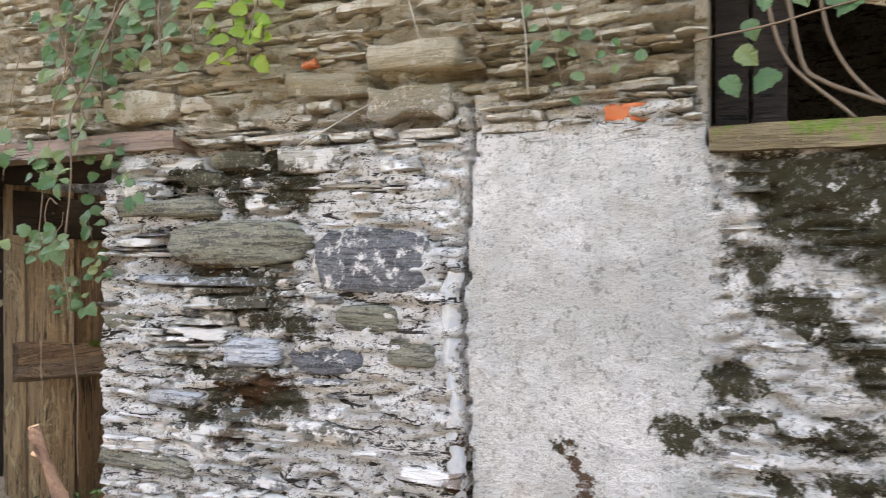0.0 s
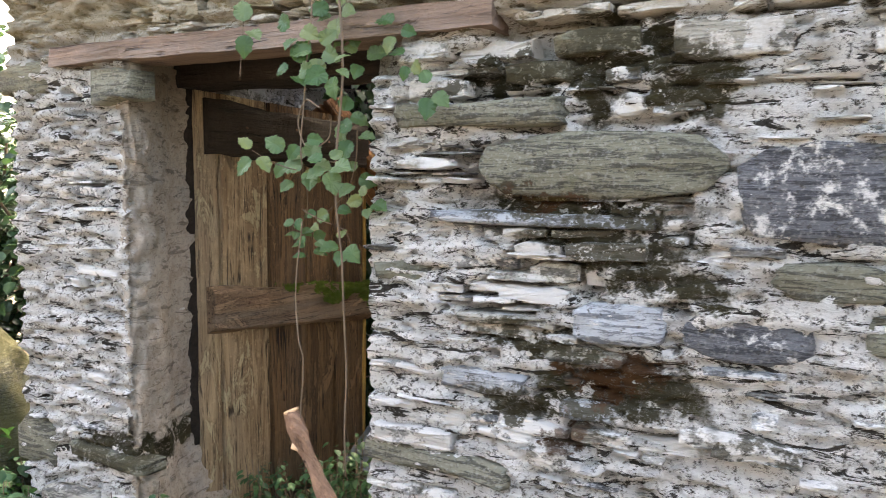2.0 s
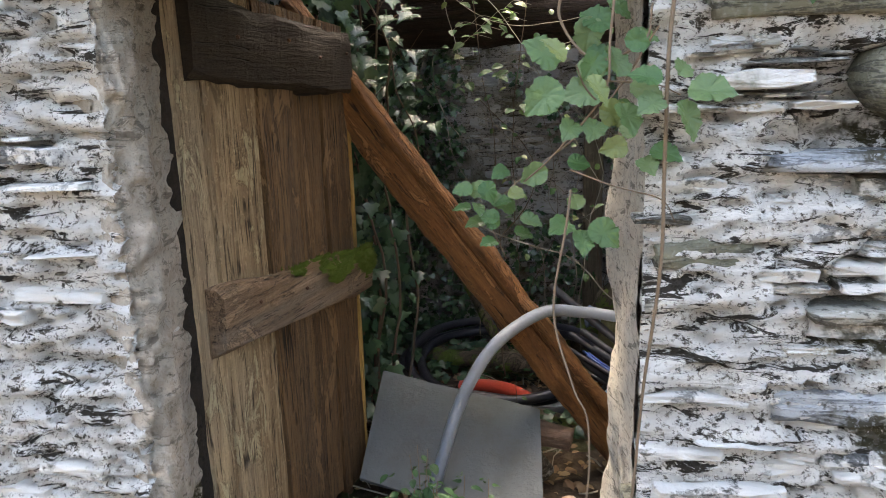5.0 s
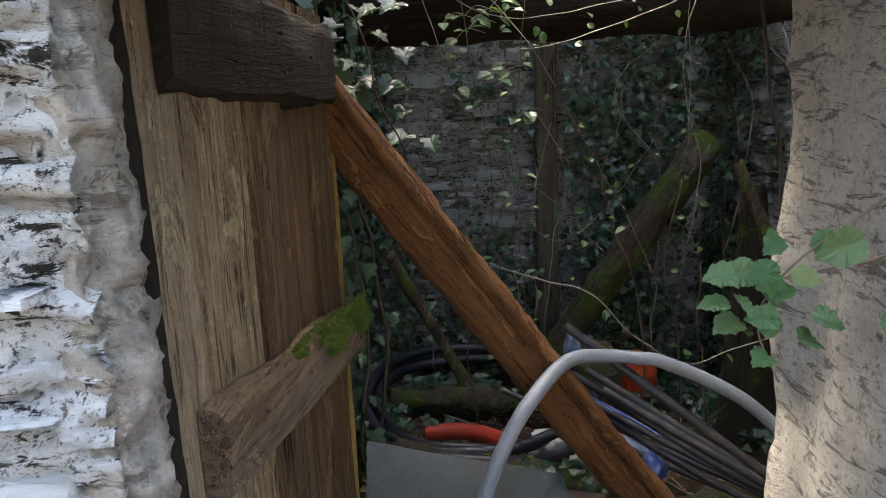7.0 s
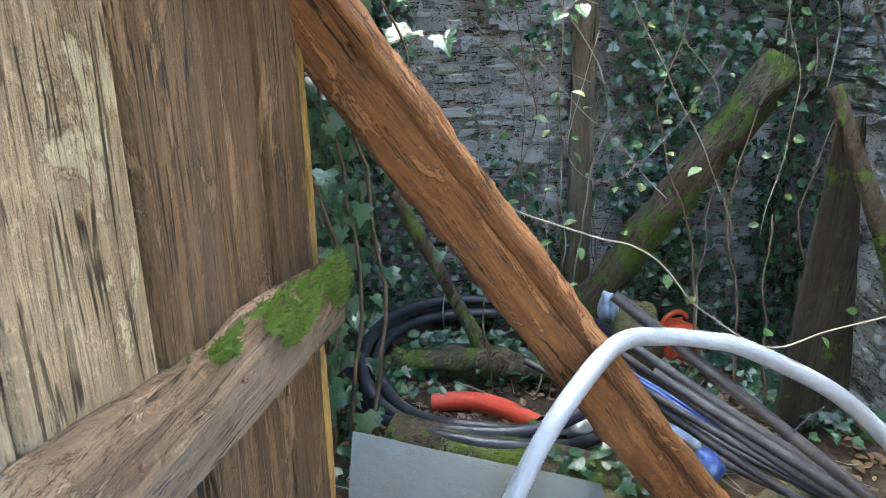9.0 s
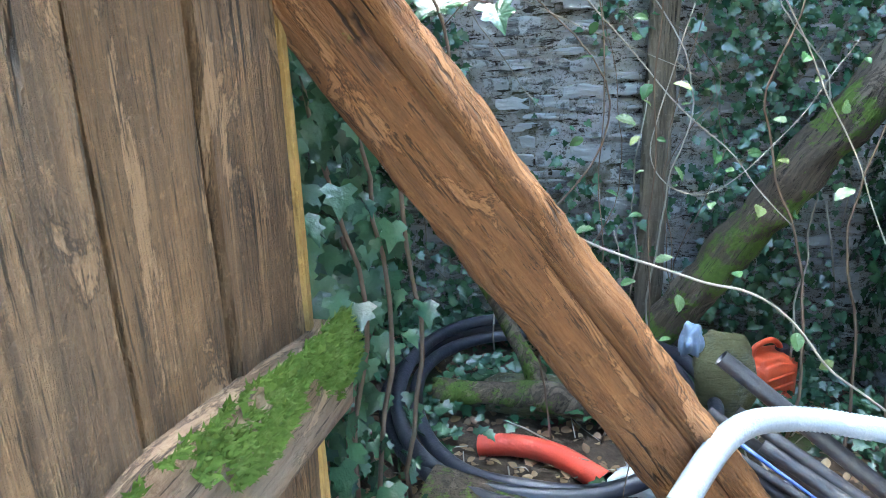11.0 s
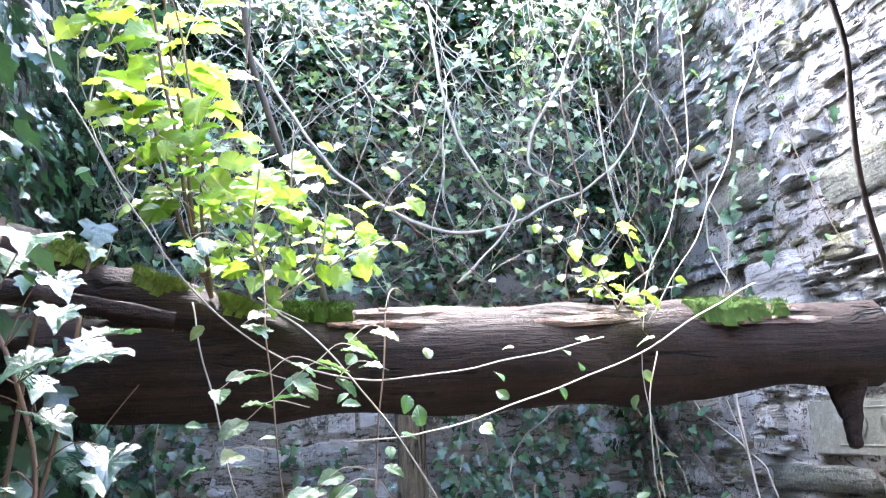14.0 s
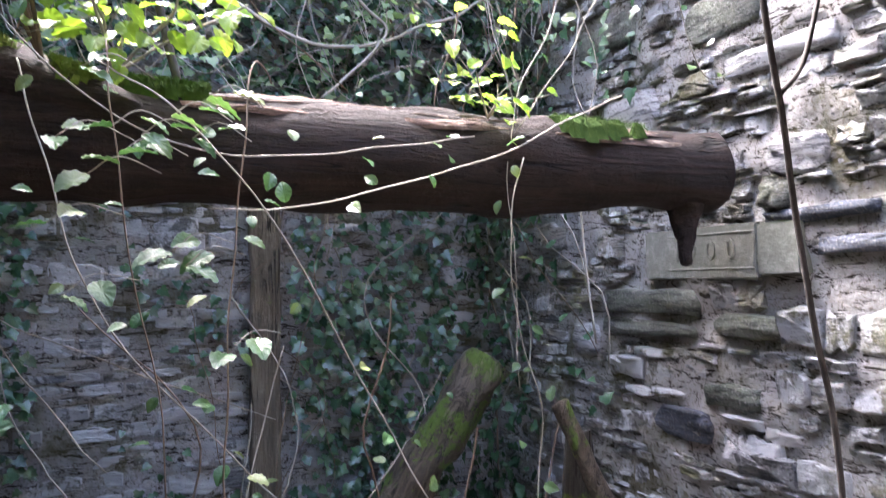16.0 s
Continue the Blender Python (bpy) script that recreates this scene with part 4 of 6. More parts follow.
moss_cushion(beam, (-1.46, 4.065, 1.868), (1, 0, 0), 0.38, 0.18, 0.02, 3, MOSSDARK)
moss_cushion(beam, (-2.52, 4.065, 1.866), (1, 0, 0), 0.25, 0.12, 0.014, 4, MOSSDARK)
r_strip = random.Random(77)
for q in range(48):   # long splintered strips where the bark has gone, pale for light on top
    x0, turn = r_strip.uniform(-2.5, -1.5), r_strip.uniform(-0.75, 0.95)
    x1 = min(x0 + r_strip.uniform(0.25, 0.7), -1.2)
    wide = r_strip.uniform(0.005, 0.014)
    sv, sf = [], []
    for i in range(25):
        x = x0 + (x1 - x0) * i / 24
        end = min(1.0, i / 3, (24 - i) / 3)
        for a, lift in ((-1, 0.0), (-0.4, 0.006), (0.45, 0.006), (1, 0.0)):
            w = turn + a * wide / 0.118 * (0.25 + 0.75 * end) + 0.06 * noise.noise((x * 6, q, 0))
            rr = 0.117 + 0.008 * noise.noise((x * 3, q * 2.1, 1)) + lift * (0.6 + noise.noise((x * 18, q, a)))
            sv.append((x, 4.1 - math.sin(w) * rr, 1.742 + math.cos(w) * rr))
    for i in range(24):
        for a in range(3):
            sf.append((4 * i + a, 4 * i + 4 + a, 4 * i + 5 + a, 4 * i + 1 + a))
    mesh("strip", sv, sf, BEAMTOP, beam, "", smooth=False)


def hewn(name, a, b, w, h, mat, label, parent=None, split=True, up=(0, 0, 1), n=46, taper=0.0, rag=0.0):
    """A hewn timber with worn edges and a long drying split on its upper face."""
    a, b = Vector(a), Vector(b)
    d = (b - a).normalized()
    s = d.cross(Vector(up)).normalized()
    u = s.cross(d)
    turns = [2 * math.pi * k / 20 for k in range(20)]
    cut = None
    if split:
        cut = turns[split] + 0.02
        turns = sorted(turns[:split] + turns[split + 1:] + [cut - 0.11, cut - 0.028, cut + 0.028, cut + 0.09])
    prof = []
    for t in turns:
        c, q = math.cos(t), math.sin(t)
        r = 1 / (abs(c) ** 4 + abs(q) ** 4) ** 0.25
        prof.append((c * r * w / 2, q * r * h / 2, split and abs(t - cut) < 0.05))
    k_n = len(prof)
    verts, faces = [], []
    for i in range(n + 1):
        t = i / n
        p = a.lerp(b, t)
        k = 1 - taper * t
        for x, y, deep in prof:
            c = p + s * x * k + u * y * k
            e = noise.fractal((c.x * 5 + t * 2, c.y * 5, c.z * 5), 1, 2, 4) * 0.008 + rag * noise.fractal((t * 26, x * 60, y * 60), 0.8, 2, 4)
            if deep:
                e -= 0.05 * min(1, max(0.15, 0.75 + 0.6 * noise.noise((t * 4, 3, 1))))
            verts.append(c + (s * x + u * y).normalized() * e)
    for i in range(n):
        for k in range(k_n):
            q, r = i * k_n + k, i * k_n + (k + 1) % k_n
            faces.append((q, q + k_n, r + k_n, r))
    faces += [tuple(range(k_n)), tuple(n * k_n + k for k in range(k_n))[::-1]]
    return mesh(name, verts, faces, mat, parent, label)


sv, sf = tube(smooth_path([(-1.12, 4.09, 1.70), (-1.13, 4.08, 1.62), (-1.14, 4.07, 1.55), (-1.16, 4.06, 1.49)], 8), lambda t: 0.05 * (1 - t) ** 0.6 + 0.004, 9, 0.02, 22)
mesh("splinter", sv, sf, BEAMWOOD, beam, "dark rotten splinter hanging from the beam end")
brace = thing("brace_timber", (-1.9, 3.58, -0.2), "reddish brown squared timber leaning across the doorway, split along its grain", "timber")
hewn("timber", (-3.22, 3.22, 1.72), (-1.88, 3.58, -0.2), 0.165, 0.175, BRACEWOOD, "", brace, split=6, up=(0, -1, 0.3), n=160, rag=0.008)
log("leaning_log", [(-2.25, 5.25, -0.4), (-1.86, 5.2, 0.2), (-1.55, 5.18, 0.66), (-1.2, 5.17, 1.13)], lambda t: 0.085 + 0.01 * t, MOSSLOG, "mossy rotten log leaning against the rear wall", rough=0.03, sides=22, n=16, freq=14.0)
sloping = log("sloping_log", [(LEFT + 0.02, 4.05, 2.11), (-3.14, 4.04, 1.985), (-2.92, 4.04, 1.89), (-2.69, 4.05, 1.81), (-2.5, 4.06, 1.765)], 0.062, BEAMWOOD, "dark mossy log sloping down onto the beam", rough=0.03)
for q, (cx, cz, length) in enumerate(((-3.2, 2.052, 0.2), (-2.98, 1.968, 0.13), (-2.82, 1.908, 0.16), (-2.66, 1.855, 0.12))):
    moss_cushion(sloping, (cx, 4.02, cz + 0.012), (0.92, 0, -0.38), length, 0.085, 0.012, 20 + q, MOSS)
broken = thing("broken_plank", (-1.15, 4.35, -0.35), "dark mossy broken plank leaning against the side wall", "plank")
hewn("board", (-1.22, 4.5, -0.45), (-1.3, 4.38, 0.98), 0.42, 0.05, mat_wood("damp_board", (0.075, 0.066, 0.05), (0.03, 0.026, 0.019), 2, 1.0, 0.35, 0.9), "", broken, split=0, up=(0.3, -1, 0.2), taper=0.7)
broken = thing("broken_timber", (-0.98, 4.3, 0.3), "brown mossy timber end propped against the side wall", "timber")
hewn("timber", (-0.96, 4.05, -0.1), (-1.43, 4.28, 1.1), 0.095, 0.07, MOSSLOG, "", broken, split=0, up=(0.3, -1, 0.2), taper=0.45)
stump = thing("broken_timber", (-2.8, 3.85, 1.8), "splintered reddish timber end resting on the beam", "timber")
hewn("timber", (LEFT + 0.05, 3.75, 1.93), (-2.78, 3.93, 1.82), 0.12, 0.07, BEAMWOOD, "", stump, split=0, taper=0.55)
post = thing("wooden_post", (-2.03, 5.6, -0.4), "old mossy wooden post standing against the rear wall", "post")
hewn("post", (-2.03, 5.6, -0.45), (-2.03, 5.63, 1.9), 0.13, 0.06, mat_wood("grey_post", (0.16, 0.135, 0.095), (0.075, 0.06, 0.042), 2, 1.0, 0.12, 0.9, 0.2), "", post, split=0, up=(0, 1, 0))



# ---- the door, hinged at its outer edge and pushed inwards ----
D_H = Vector((-3.115, 2.28, 0.0))
D_N = Vector((0.9913, -0.1315, 0))


def door_pt(u, z, d):
    """A point of the leaf: metres from the hinge edge, height, metres proud of its face."""
    return D_H + D_U * u + D_N * d + Vector((0, 0, z - 0.05 * u))


def plank(u0, u1, z0, z1, d0, d1, seed, nz=24, warp=0.004):
    """A worn board of the leaf with a ragged lower end."""
    r = random.Random(seed)
    verts, faces = [], []
    for j in range(nz + 1):
        t = j / nz
        for u, d in ((u0, d0), (u0 + 0.006, d1), ((u0 * 2 + u1) / 3, d1), ((u0 + 2 * u1) / 3, d1), (u1 - 0.006, d1), (u1, d0)):
            z = z0 + (z1 - z0) * t
            e = noise.fractal((u * 22 + seed, z * 2.2, d * 9), 1, 2, 4)
            if j == 0:
                z += 0.03 * noise.noise((u * 30, seed, 0))
            verts.append(door_pt(u + 0.004 * noise.noise((z * 5, seed + u * 9, 0)), z, d + warp * e * (d > d0)))
    k = 6
    for j in range(nz):
        for i in range(k):
            a, b = j * k + i, j * k + (i + 1) % k
            faces.append((a, b, b + k, a + k))
    faces += [tuple(range(k))[::-1], tuple(nz * k + i for i in range(k))]
    return verts, faces


def door():
    at = tagged(new("door_1"), "weathered brown plank door with battens, standing open inwards", "door", kind="structure")
    cuts = [0.0, 0.11, 0.35, 0.56, 0.74, 0.94]
    for i, (a, b) in enumerate(zip(cuts, cuts[1:])):
        v, f = plank(a + 0.002, b - 0.003, 0.04 + 0.02 * (i % 2), 1.7, -0.045, 0.0 + 0.004 * (i % 3), 10 + i)
        mesh("plank", v, f, DOORPALE if b < 0.36 else DOORWOOD, at, smooth=False)
    for z0, z1, sd in ((1.465, 1.67, 50), (0.79, 0.965, 51)):
        verts, faces = [], []
        n, prof = 40, ((0, 0.005), (0.1, 0.03), (0.5, 0.036), (0.88, 0.034), (1, 0.02), (1, 0.0)) if z0 > 1 else ((0, 0.005), (0.12, 0.046), (0.5, 0.054), (0.85, 0.05), (1, 0.03), (1, 0.0))
        fall = 0.0 if z0 > 1 else 0.045
        for i in range(n + 1):
            u = 0.04 + (0.905 if z0 > 1 else 0.935) * i / n
            for q, d in prof:
                e = noise.fractal((u * 4, q * 6, sd), 1, 2, 4)
                verts.append(door_pt(u, z0 + (z1 - z0) * q + 0.018 * e - fall * u, d + 0.01 * e))
        k = len(prof)
        for i in range(n):
            for j in range(k):
                a, b = i * k + j, i * k + (j + 1) % k
                faces.append((a, b, b + k, a + k))
        faces += [tuple(range(k))[::-1], tuple(n * k + i for i in range(k))]
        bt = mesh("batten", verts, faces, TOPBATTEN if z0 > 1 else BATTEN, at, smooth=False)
        if z0 < 1:
            r = random.Random(5)
            mv, mf, inside = [], [], []
            nu, nv = 110, 36
            for i in range(nu + 1):
                for j in range(nv + 1):
                    u, q = 0.30 + 0.675 * i / nu, j / nv
                    e = noise.fractal((u * 4, 1.0, 51), 1, 2, 4)
                    m = 0.25 + 1.5 * (u - 0.62) - (1 - q) * 1.35 + 0.55 * noise.fractal((u * 9, q * 2.5, 4), 0.9, 2, 4)
                    inside.append(m > 0)
                    z = 0.79 + 0.175 * q + 0.018 * e - 0.045 * u
                    d = 0.053 - 0.02 * max(0, q - 0.8) * 5 * 0.6 + 0.01 * e + (min(0.016, max(0, m) * 0.05) * (0.7 + 0.8 * noise.noise((u * 70, q * 16, 2))) if m > 0 else -0.015)
                    mv.append(door_pt(u, z + (0.01 if q > 0.95 and m > 0 else 0), d))
            for i in range(nu):
                for j in range(nv):
                    a = i * (nv + 1) + j
                    if inside[a] and inside[a + nv + 2] and inside[a + 1] and inside[a + nv + 1]:
                        mf.append((a, a + 1, a + nv + 2, a + nv + 1))
            base = [k for k in range(len(inside)) if inside[k]]
            for q in range(5200):
                p = mv[r.choice(base)] + Vector((r.uniform(-0.004, 0.004), r.uniform(-0.004, 0.004), r.uniform(-0.003, 0.003)))
                o = len(mv)
                d = (D_N * r.uniform(0.2, 1) + Vector((r.uniform(-0.6, 0.6), r.uniform(-0.6, 0.6), r.uniform(-0.2, 1)))).normalized() * r.uniform(0.005, 0.015)
                w = d.orthogonal().normalized() * 0.0024
                mv += [p - w, p + w, p + d]
                mf.append((o, o + 1, o + 2))
            mesh("moss", mv, mf, MOSS, bt, "bright green moss on the batten", smooth=False)
    v, f = plank(0.93, 0.956, 0.06, 1.46, -0.046, 0.010, 30)
    mesh("edge_strip", v, f, EDGEWOOD, at, "yellowish fresh wood on the free edge", smooth=False)
    # nail heads
    for u, z in ((0.2, 1.58), (0.46, 1.6), (0.65, 1.57), (0.85, 1.6), (0.2, 0.9), (0.46, 0.88), (0.65, 0.89)):
        bm = bmesh.new()
        bmesh.ops.create_icosphere(bm, subdivisions=1, radius=0.006, matrix=Matrix.Translation(door_pt(u, z, 0.058)))
        part("nail", bm, IRON, at)


door()
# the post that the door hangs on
tagged(hewn("door_frame", (-3.155, 2.30, 0.0), (-3.155, 2.30, 1.74), 0.06, 0.10, SHADEWOOD, "", None, split=0, up=(0, 1, 0)), "dark wooden door post in the reveal", "door frame", kind="structure")

# unseen boards added above the entrance to keep sky light off the door
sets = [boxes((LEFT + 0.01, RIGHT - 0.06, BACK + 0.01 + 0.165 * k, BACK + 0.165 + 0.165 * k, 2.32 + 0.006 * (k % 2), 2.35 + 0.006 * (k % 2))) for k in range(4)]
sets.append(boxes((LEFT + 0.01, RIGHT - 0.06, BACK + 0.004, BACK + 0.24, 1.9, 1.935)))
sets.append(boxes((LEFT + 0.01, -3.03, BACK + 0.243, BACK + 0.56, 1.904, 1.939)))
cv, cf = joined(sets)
tagged(mesh("ceiling", cv, cf, SHADEWOOD), "unseen dark boards added over the entrance to shade the doorway", "ceiling", kind="structure")

# ---- leaves ----
def leaf_shape(kind):
    """Outline of a leaf, one long, in its own plane: x across, y to the tip, z up; folded along the midrib."""
    if kind == "ivy":
        half = [(0.0, 0.0), (0.3, -0.12), (0.52, 0.12), (0.33, 0.3), (0.44, 0.52), (0.2, 0.6)]
    elif kind == "oval":
        half = [(0.0, 0.0), (0.2, 0.1), (0.34, 0.38), (0.3, 0.62), (0.15, 0.86)]
    else:
        half = [(0.0, 0.0), (0.26, 0.08), (0.4, 0.3), (0.34, 0.55), (0.38, 0.62), (0.16, 0.84)]
    ring = half + [(0.0, 1.0)] + [(-x, y) for x, y in half[:0:-1]]
    verts = [(x, y, 0.22 * abs(x) - 0.25 * (y - 0.35) ** 2) for x, y in ring] + [(0, 0.35, -0.015)]
    n = len(ring)
    return verts, [(i, (i + 1) % n, n) for i in range(n)]


LEAVES = {k: leaf_shape(k) for k in ("ivy", "oval", "broad")}


def fine_leaf(kind):
    """The same leaf for single use: rounded outline, toothed edge, cupped blade with sunk veins."""
    ring = leaf_shape(kind)[0][:-1]
    n = len(ring)
    out = []
    for i in range(n):
        a, b, c, d = (Vector(ring[(i + k) % n][:2]) for k in (-1, 0, 1, 2))
        for k in range(4):
            t = k / 4
            q = 0.5 * (2 * b + (c - a) * t + (2 * a - 5 * b + 4 * c - d) * t * t + (3 * b - a - 3 * c + d) * t ** 3) if kind != "ivy" else b.lerp(c, t)
            out.append(q)
    mid = Vector((0, 0.4))
    verts, m = [], len(out)
    for k, s in enumerate((1.0, 0.66, 0.33)):
        for i, q in enumerate(out):
            e = 1 + (0.035 if i % 2 else -0.02) * (k == 0 and kind == "broad")
            p = mid + (q - mid) * s * e
            vein = 0.018 * (1 if i % 4 == 0 else -1) * (k == 1)
            verts.append((p.x, p.y, 0.24 * abs(p.x) - 0.28 * (p.y - 0.35) ** 2 - vein + 0.03 * math.sin(i * 1.7) * (k == 0)))
    verts.append((mid.x, mid.y, -0.012))
    faces = [(k * m + i, k * m + (i + 1) % m, k * m + m + (i + 1) % m, k * m + m + i) for k in (0, 1) for i in range(m)]
    faces += [(2 * m + i, 2 * m + (i + 1) % m, 3 * m) for i in range(m)]
    return verts, faces


FINE = {k: fine_leaf(k) for k in LEAVES}


def leaf_turn(normal, tip, size):
    z = Vector(normal).normalized()
    y = Vector(tip) - z * z.dot(Vector(tip))
    y = y.normalized() if y.length > 1e-4 else z.orthogonal().normalized()
    x = y.cross(z)
    return Matrix(((x.x * size, y.x * size, z.x * size), (x.y * size, y.y * size, z.y * size), (x.z * size, y.z * size, z.z * size)))


def leaf_mass(name, kind, spots, mat, parent, label=""):
    """Many leaves joined: spots are (place, normal, tip, size)."""
    tv, tf = LEAVES[kind]
    tv, tf = np.array(tv), np.array(tf)
    n, k = len(spots), len(tv)
    turns = np.array([leaf_turn(b, c, d) for a, b, c, d in spots])
    at = np.array([tuple(a) for a, b, c, d in spots])
    verts = (np.einsum("nij,kj->nki", turns, tv) + at[:, None, :]).reshape(-1, 3)
    faces = (tf[None] + (np.arange(n) * k)[:, None, None]).reshape(-1, 3)
    me = bpy.data.meshes.new(name)
    me.vertices.add(len(verts))
    me.vertices.foreach_set("co", verts.ravel())
    me.loops.add(faces.size)
    me.loops.foreach_set("vertex_index", faces.ravel())
    me.polygons.add(len(faces))
    me.polygons.foreach_set("loop_start", np.arange(0, faces.size, 3))
    me.update(calc_edges=True)
    me.polygons.foreach_set("use_smooth", [True] * len(faces))
    me.materials.append(mat)
    ob = new(name, me)
    ob.parent = parent
    ob.matrix_parent_inverse = Matrix.Translation(-parent.location)
    return tagged(ob, label, kind="stuff")


LEAF_MESH = {}


def one_leaf(parent, kind, mat, place, normal, tip, size):
    """One leaf as an object of its own on shared mesh data."""
    if (kind, mat.name) not in LEAF_MESH:
        me = bpy.data.meshes.new("leaf")
        me.from_pydata(FINE[kind][0], [], FINE[kind][1])
        me.polygons.foreach_set("use_smooth", [True] * len(me.polygons))
        me.materials.append(mat)
        LEAF_MESH[kind, mat.name] = me
    ob = new("leaf", LEAF_MESH[kind, mat.name])
    ob.parent = parent
    ob.matrix_basis = Matrix.Translation(Vector(place) - parent.location) @ leaf_turn(normal, tip, size).to_4x4()
    return ob


def stem(parent, pts, radius, mat, n=6, sides=5, taper=0.5, jitter=0.0, name="stem"):
    path = smooth_path(pts, n)
    if jitter:
        path = [p + Vector((noise.noise(p * 6), noise.noise(p * 6 + Vector((9, 0, 0))), noise.noise(p * 6 + Vector((0, 9, 0))))) * jitter for p in path]
    v, f = tube(path, lambda t: radius * (1 - taper * t), sides)
    mesh(name, v, f, mat, parent)
    return path


def rvec(r, s=1.0):
    return Vector((r.uniform(-s, s), r.uniform(-s, s), r.uniform(-s, s)))


def leafy(parent, path, r, kind, mat, every, size, out=(0, -1, 0.4), spread=0.04, start=0.1):
    """Leaves in turn along a stem."""
    length, k = 0.0, 0
    total = sum((b - a).length for a, b in zip(path, path[1:]))
    for a, b in zip(path, path[1:]):
        length += (b - a).length
        if length > every * (k + 1) and length > start * total:
            k += 1
            d = (b - a).normalized()
            side = d.cross(Vector(out)).normalized() * (1 if k % 2 else -1)
            tip = side + Vector((0, 0, -0.5)) + rvec(r, 0.5)
            one_leaf(parent, kind, mat, b + side * spread * r.uniform(0.2, 1) + rvec(r, 0.01), Vector(out) + rvec(r, 0.55), tip, size * r.uniform(0.7, 1.25))
        elif length > every * (k + 1):
            k += 1


# ---- ivy on the walls ----
def ivy_wall(name, label, place, u_span, z_span, density, count, size, seed, out, stems, drop=0.5):
    r = random.Random(seed)
    at = thing(name, place(sum(u_span) / 2, z_span[0], 0.0), label, "ivy")
    spots = []
    while len(spots) < count:
        u, z = r.uniform(*u_span), r.uniform(*z_span)
        q = density(u, z) + 0.75 * noise.fractal((u * 2.3, seed, z * 1.3), 0.9, 2, 4)
        if r.random() > q:
            continue
        d = 0.05 + abs(r.gauss(0, 0.07)) + max(0, q - 0.6) * r.uniform(0, 0.25)
        spots.append((place(u, z, d), Vector(out) * 1.0 + Vector((0, 0, 0.55)) + rvec(r, 0.6), Vector((r.uniform(-0.8, 0.8), r.uniform(-0.8, 0.8), -drop)) , size * r.uniform(0.55, 1.35)))
    leaf_mass("leaves", "ivy", spots, IVY, at)
    for i in range(stems):
        u, z = r.uniform(*u_span), r.uniform(z_span[0] + 0.5, z_span[1])
        if density(u, z) < 0.1:
            continue
        pts = [Vector(place(u + r.uniform(-0.1, 0.1) * k, z - 0.28 * k, 0.03 + 0.05 * r.random())) for k in range(r.randint(3, 7))]
        stem(at, pts, r.uniform(0.003, 0.007), r.choice((STEM_BROWN, STEM_PALE)), 3, 5, 0.3)
    return at


def rear_density(x, z):
    a = 0.95 if z > 2.2 else 0.0
    if -1.92 < x < -1.15 and z < 2.3:
        a = 0.6
    if z < 0.45:
        a = max(a, 0.45)
    if x < -2.9:
        a = max(a, 0.7)
    if -2.9 < x < -1.95 and 0.4 < z < 2.1:
        a = -0.05
    return a


ivy_wall("ivy", "dark glossy ivy climbing over the rear stone wall", lambda u, z, d: (u, REAR - d, z), (LEFT, RIGHT), (-0.4, 3.85), rear_density, 7500, 0.046, 3, (0, -1, 0), 40)
ivy_wall("ivy", "dense dark ivy covering the shaded side wall", lambda u, z, d: (LEFT + d * 1.5, u, z), (3.45, 5.75), (-0.3, 4.6), lambda u, z: 0.9, 5200, 0.066, 5, (1, 0, 0), 26)
ivy_wall("ivy", "thin ivy trailing down the pale side wall", lambda u, z, d: (RIGHT - d, u, z), (4.1, 5.75), (-0.4, 4.6), lambda u, z: 0.2 + 0.45 * (u > 5.1) + 0.4 * (z > 3.1) * (u > 4.6) - 0.35 * (z < 1.9 and u < 5.2) - 0.3 * (u < 4.6), 2300, 0.045, 6, (-1, 0, 0), 24)


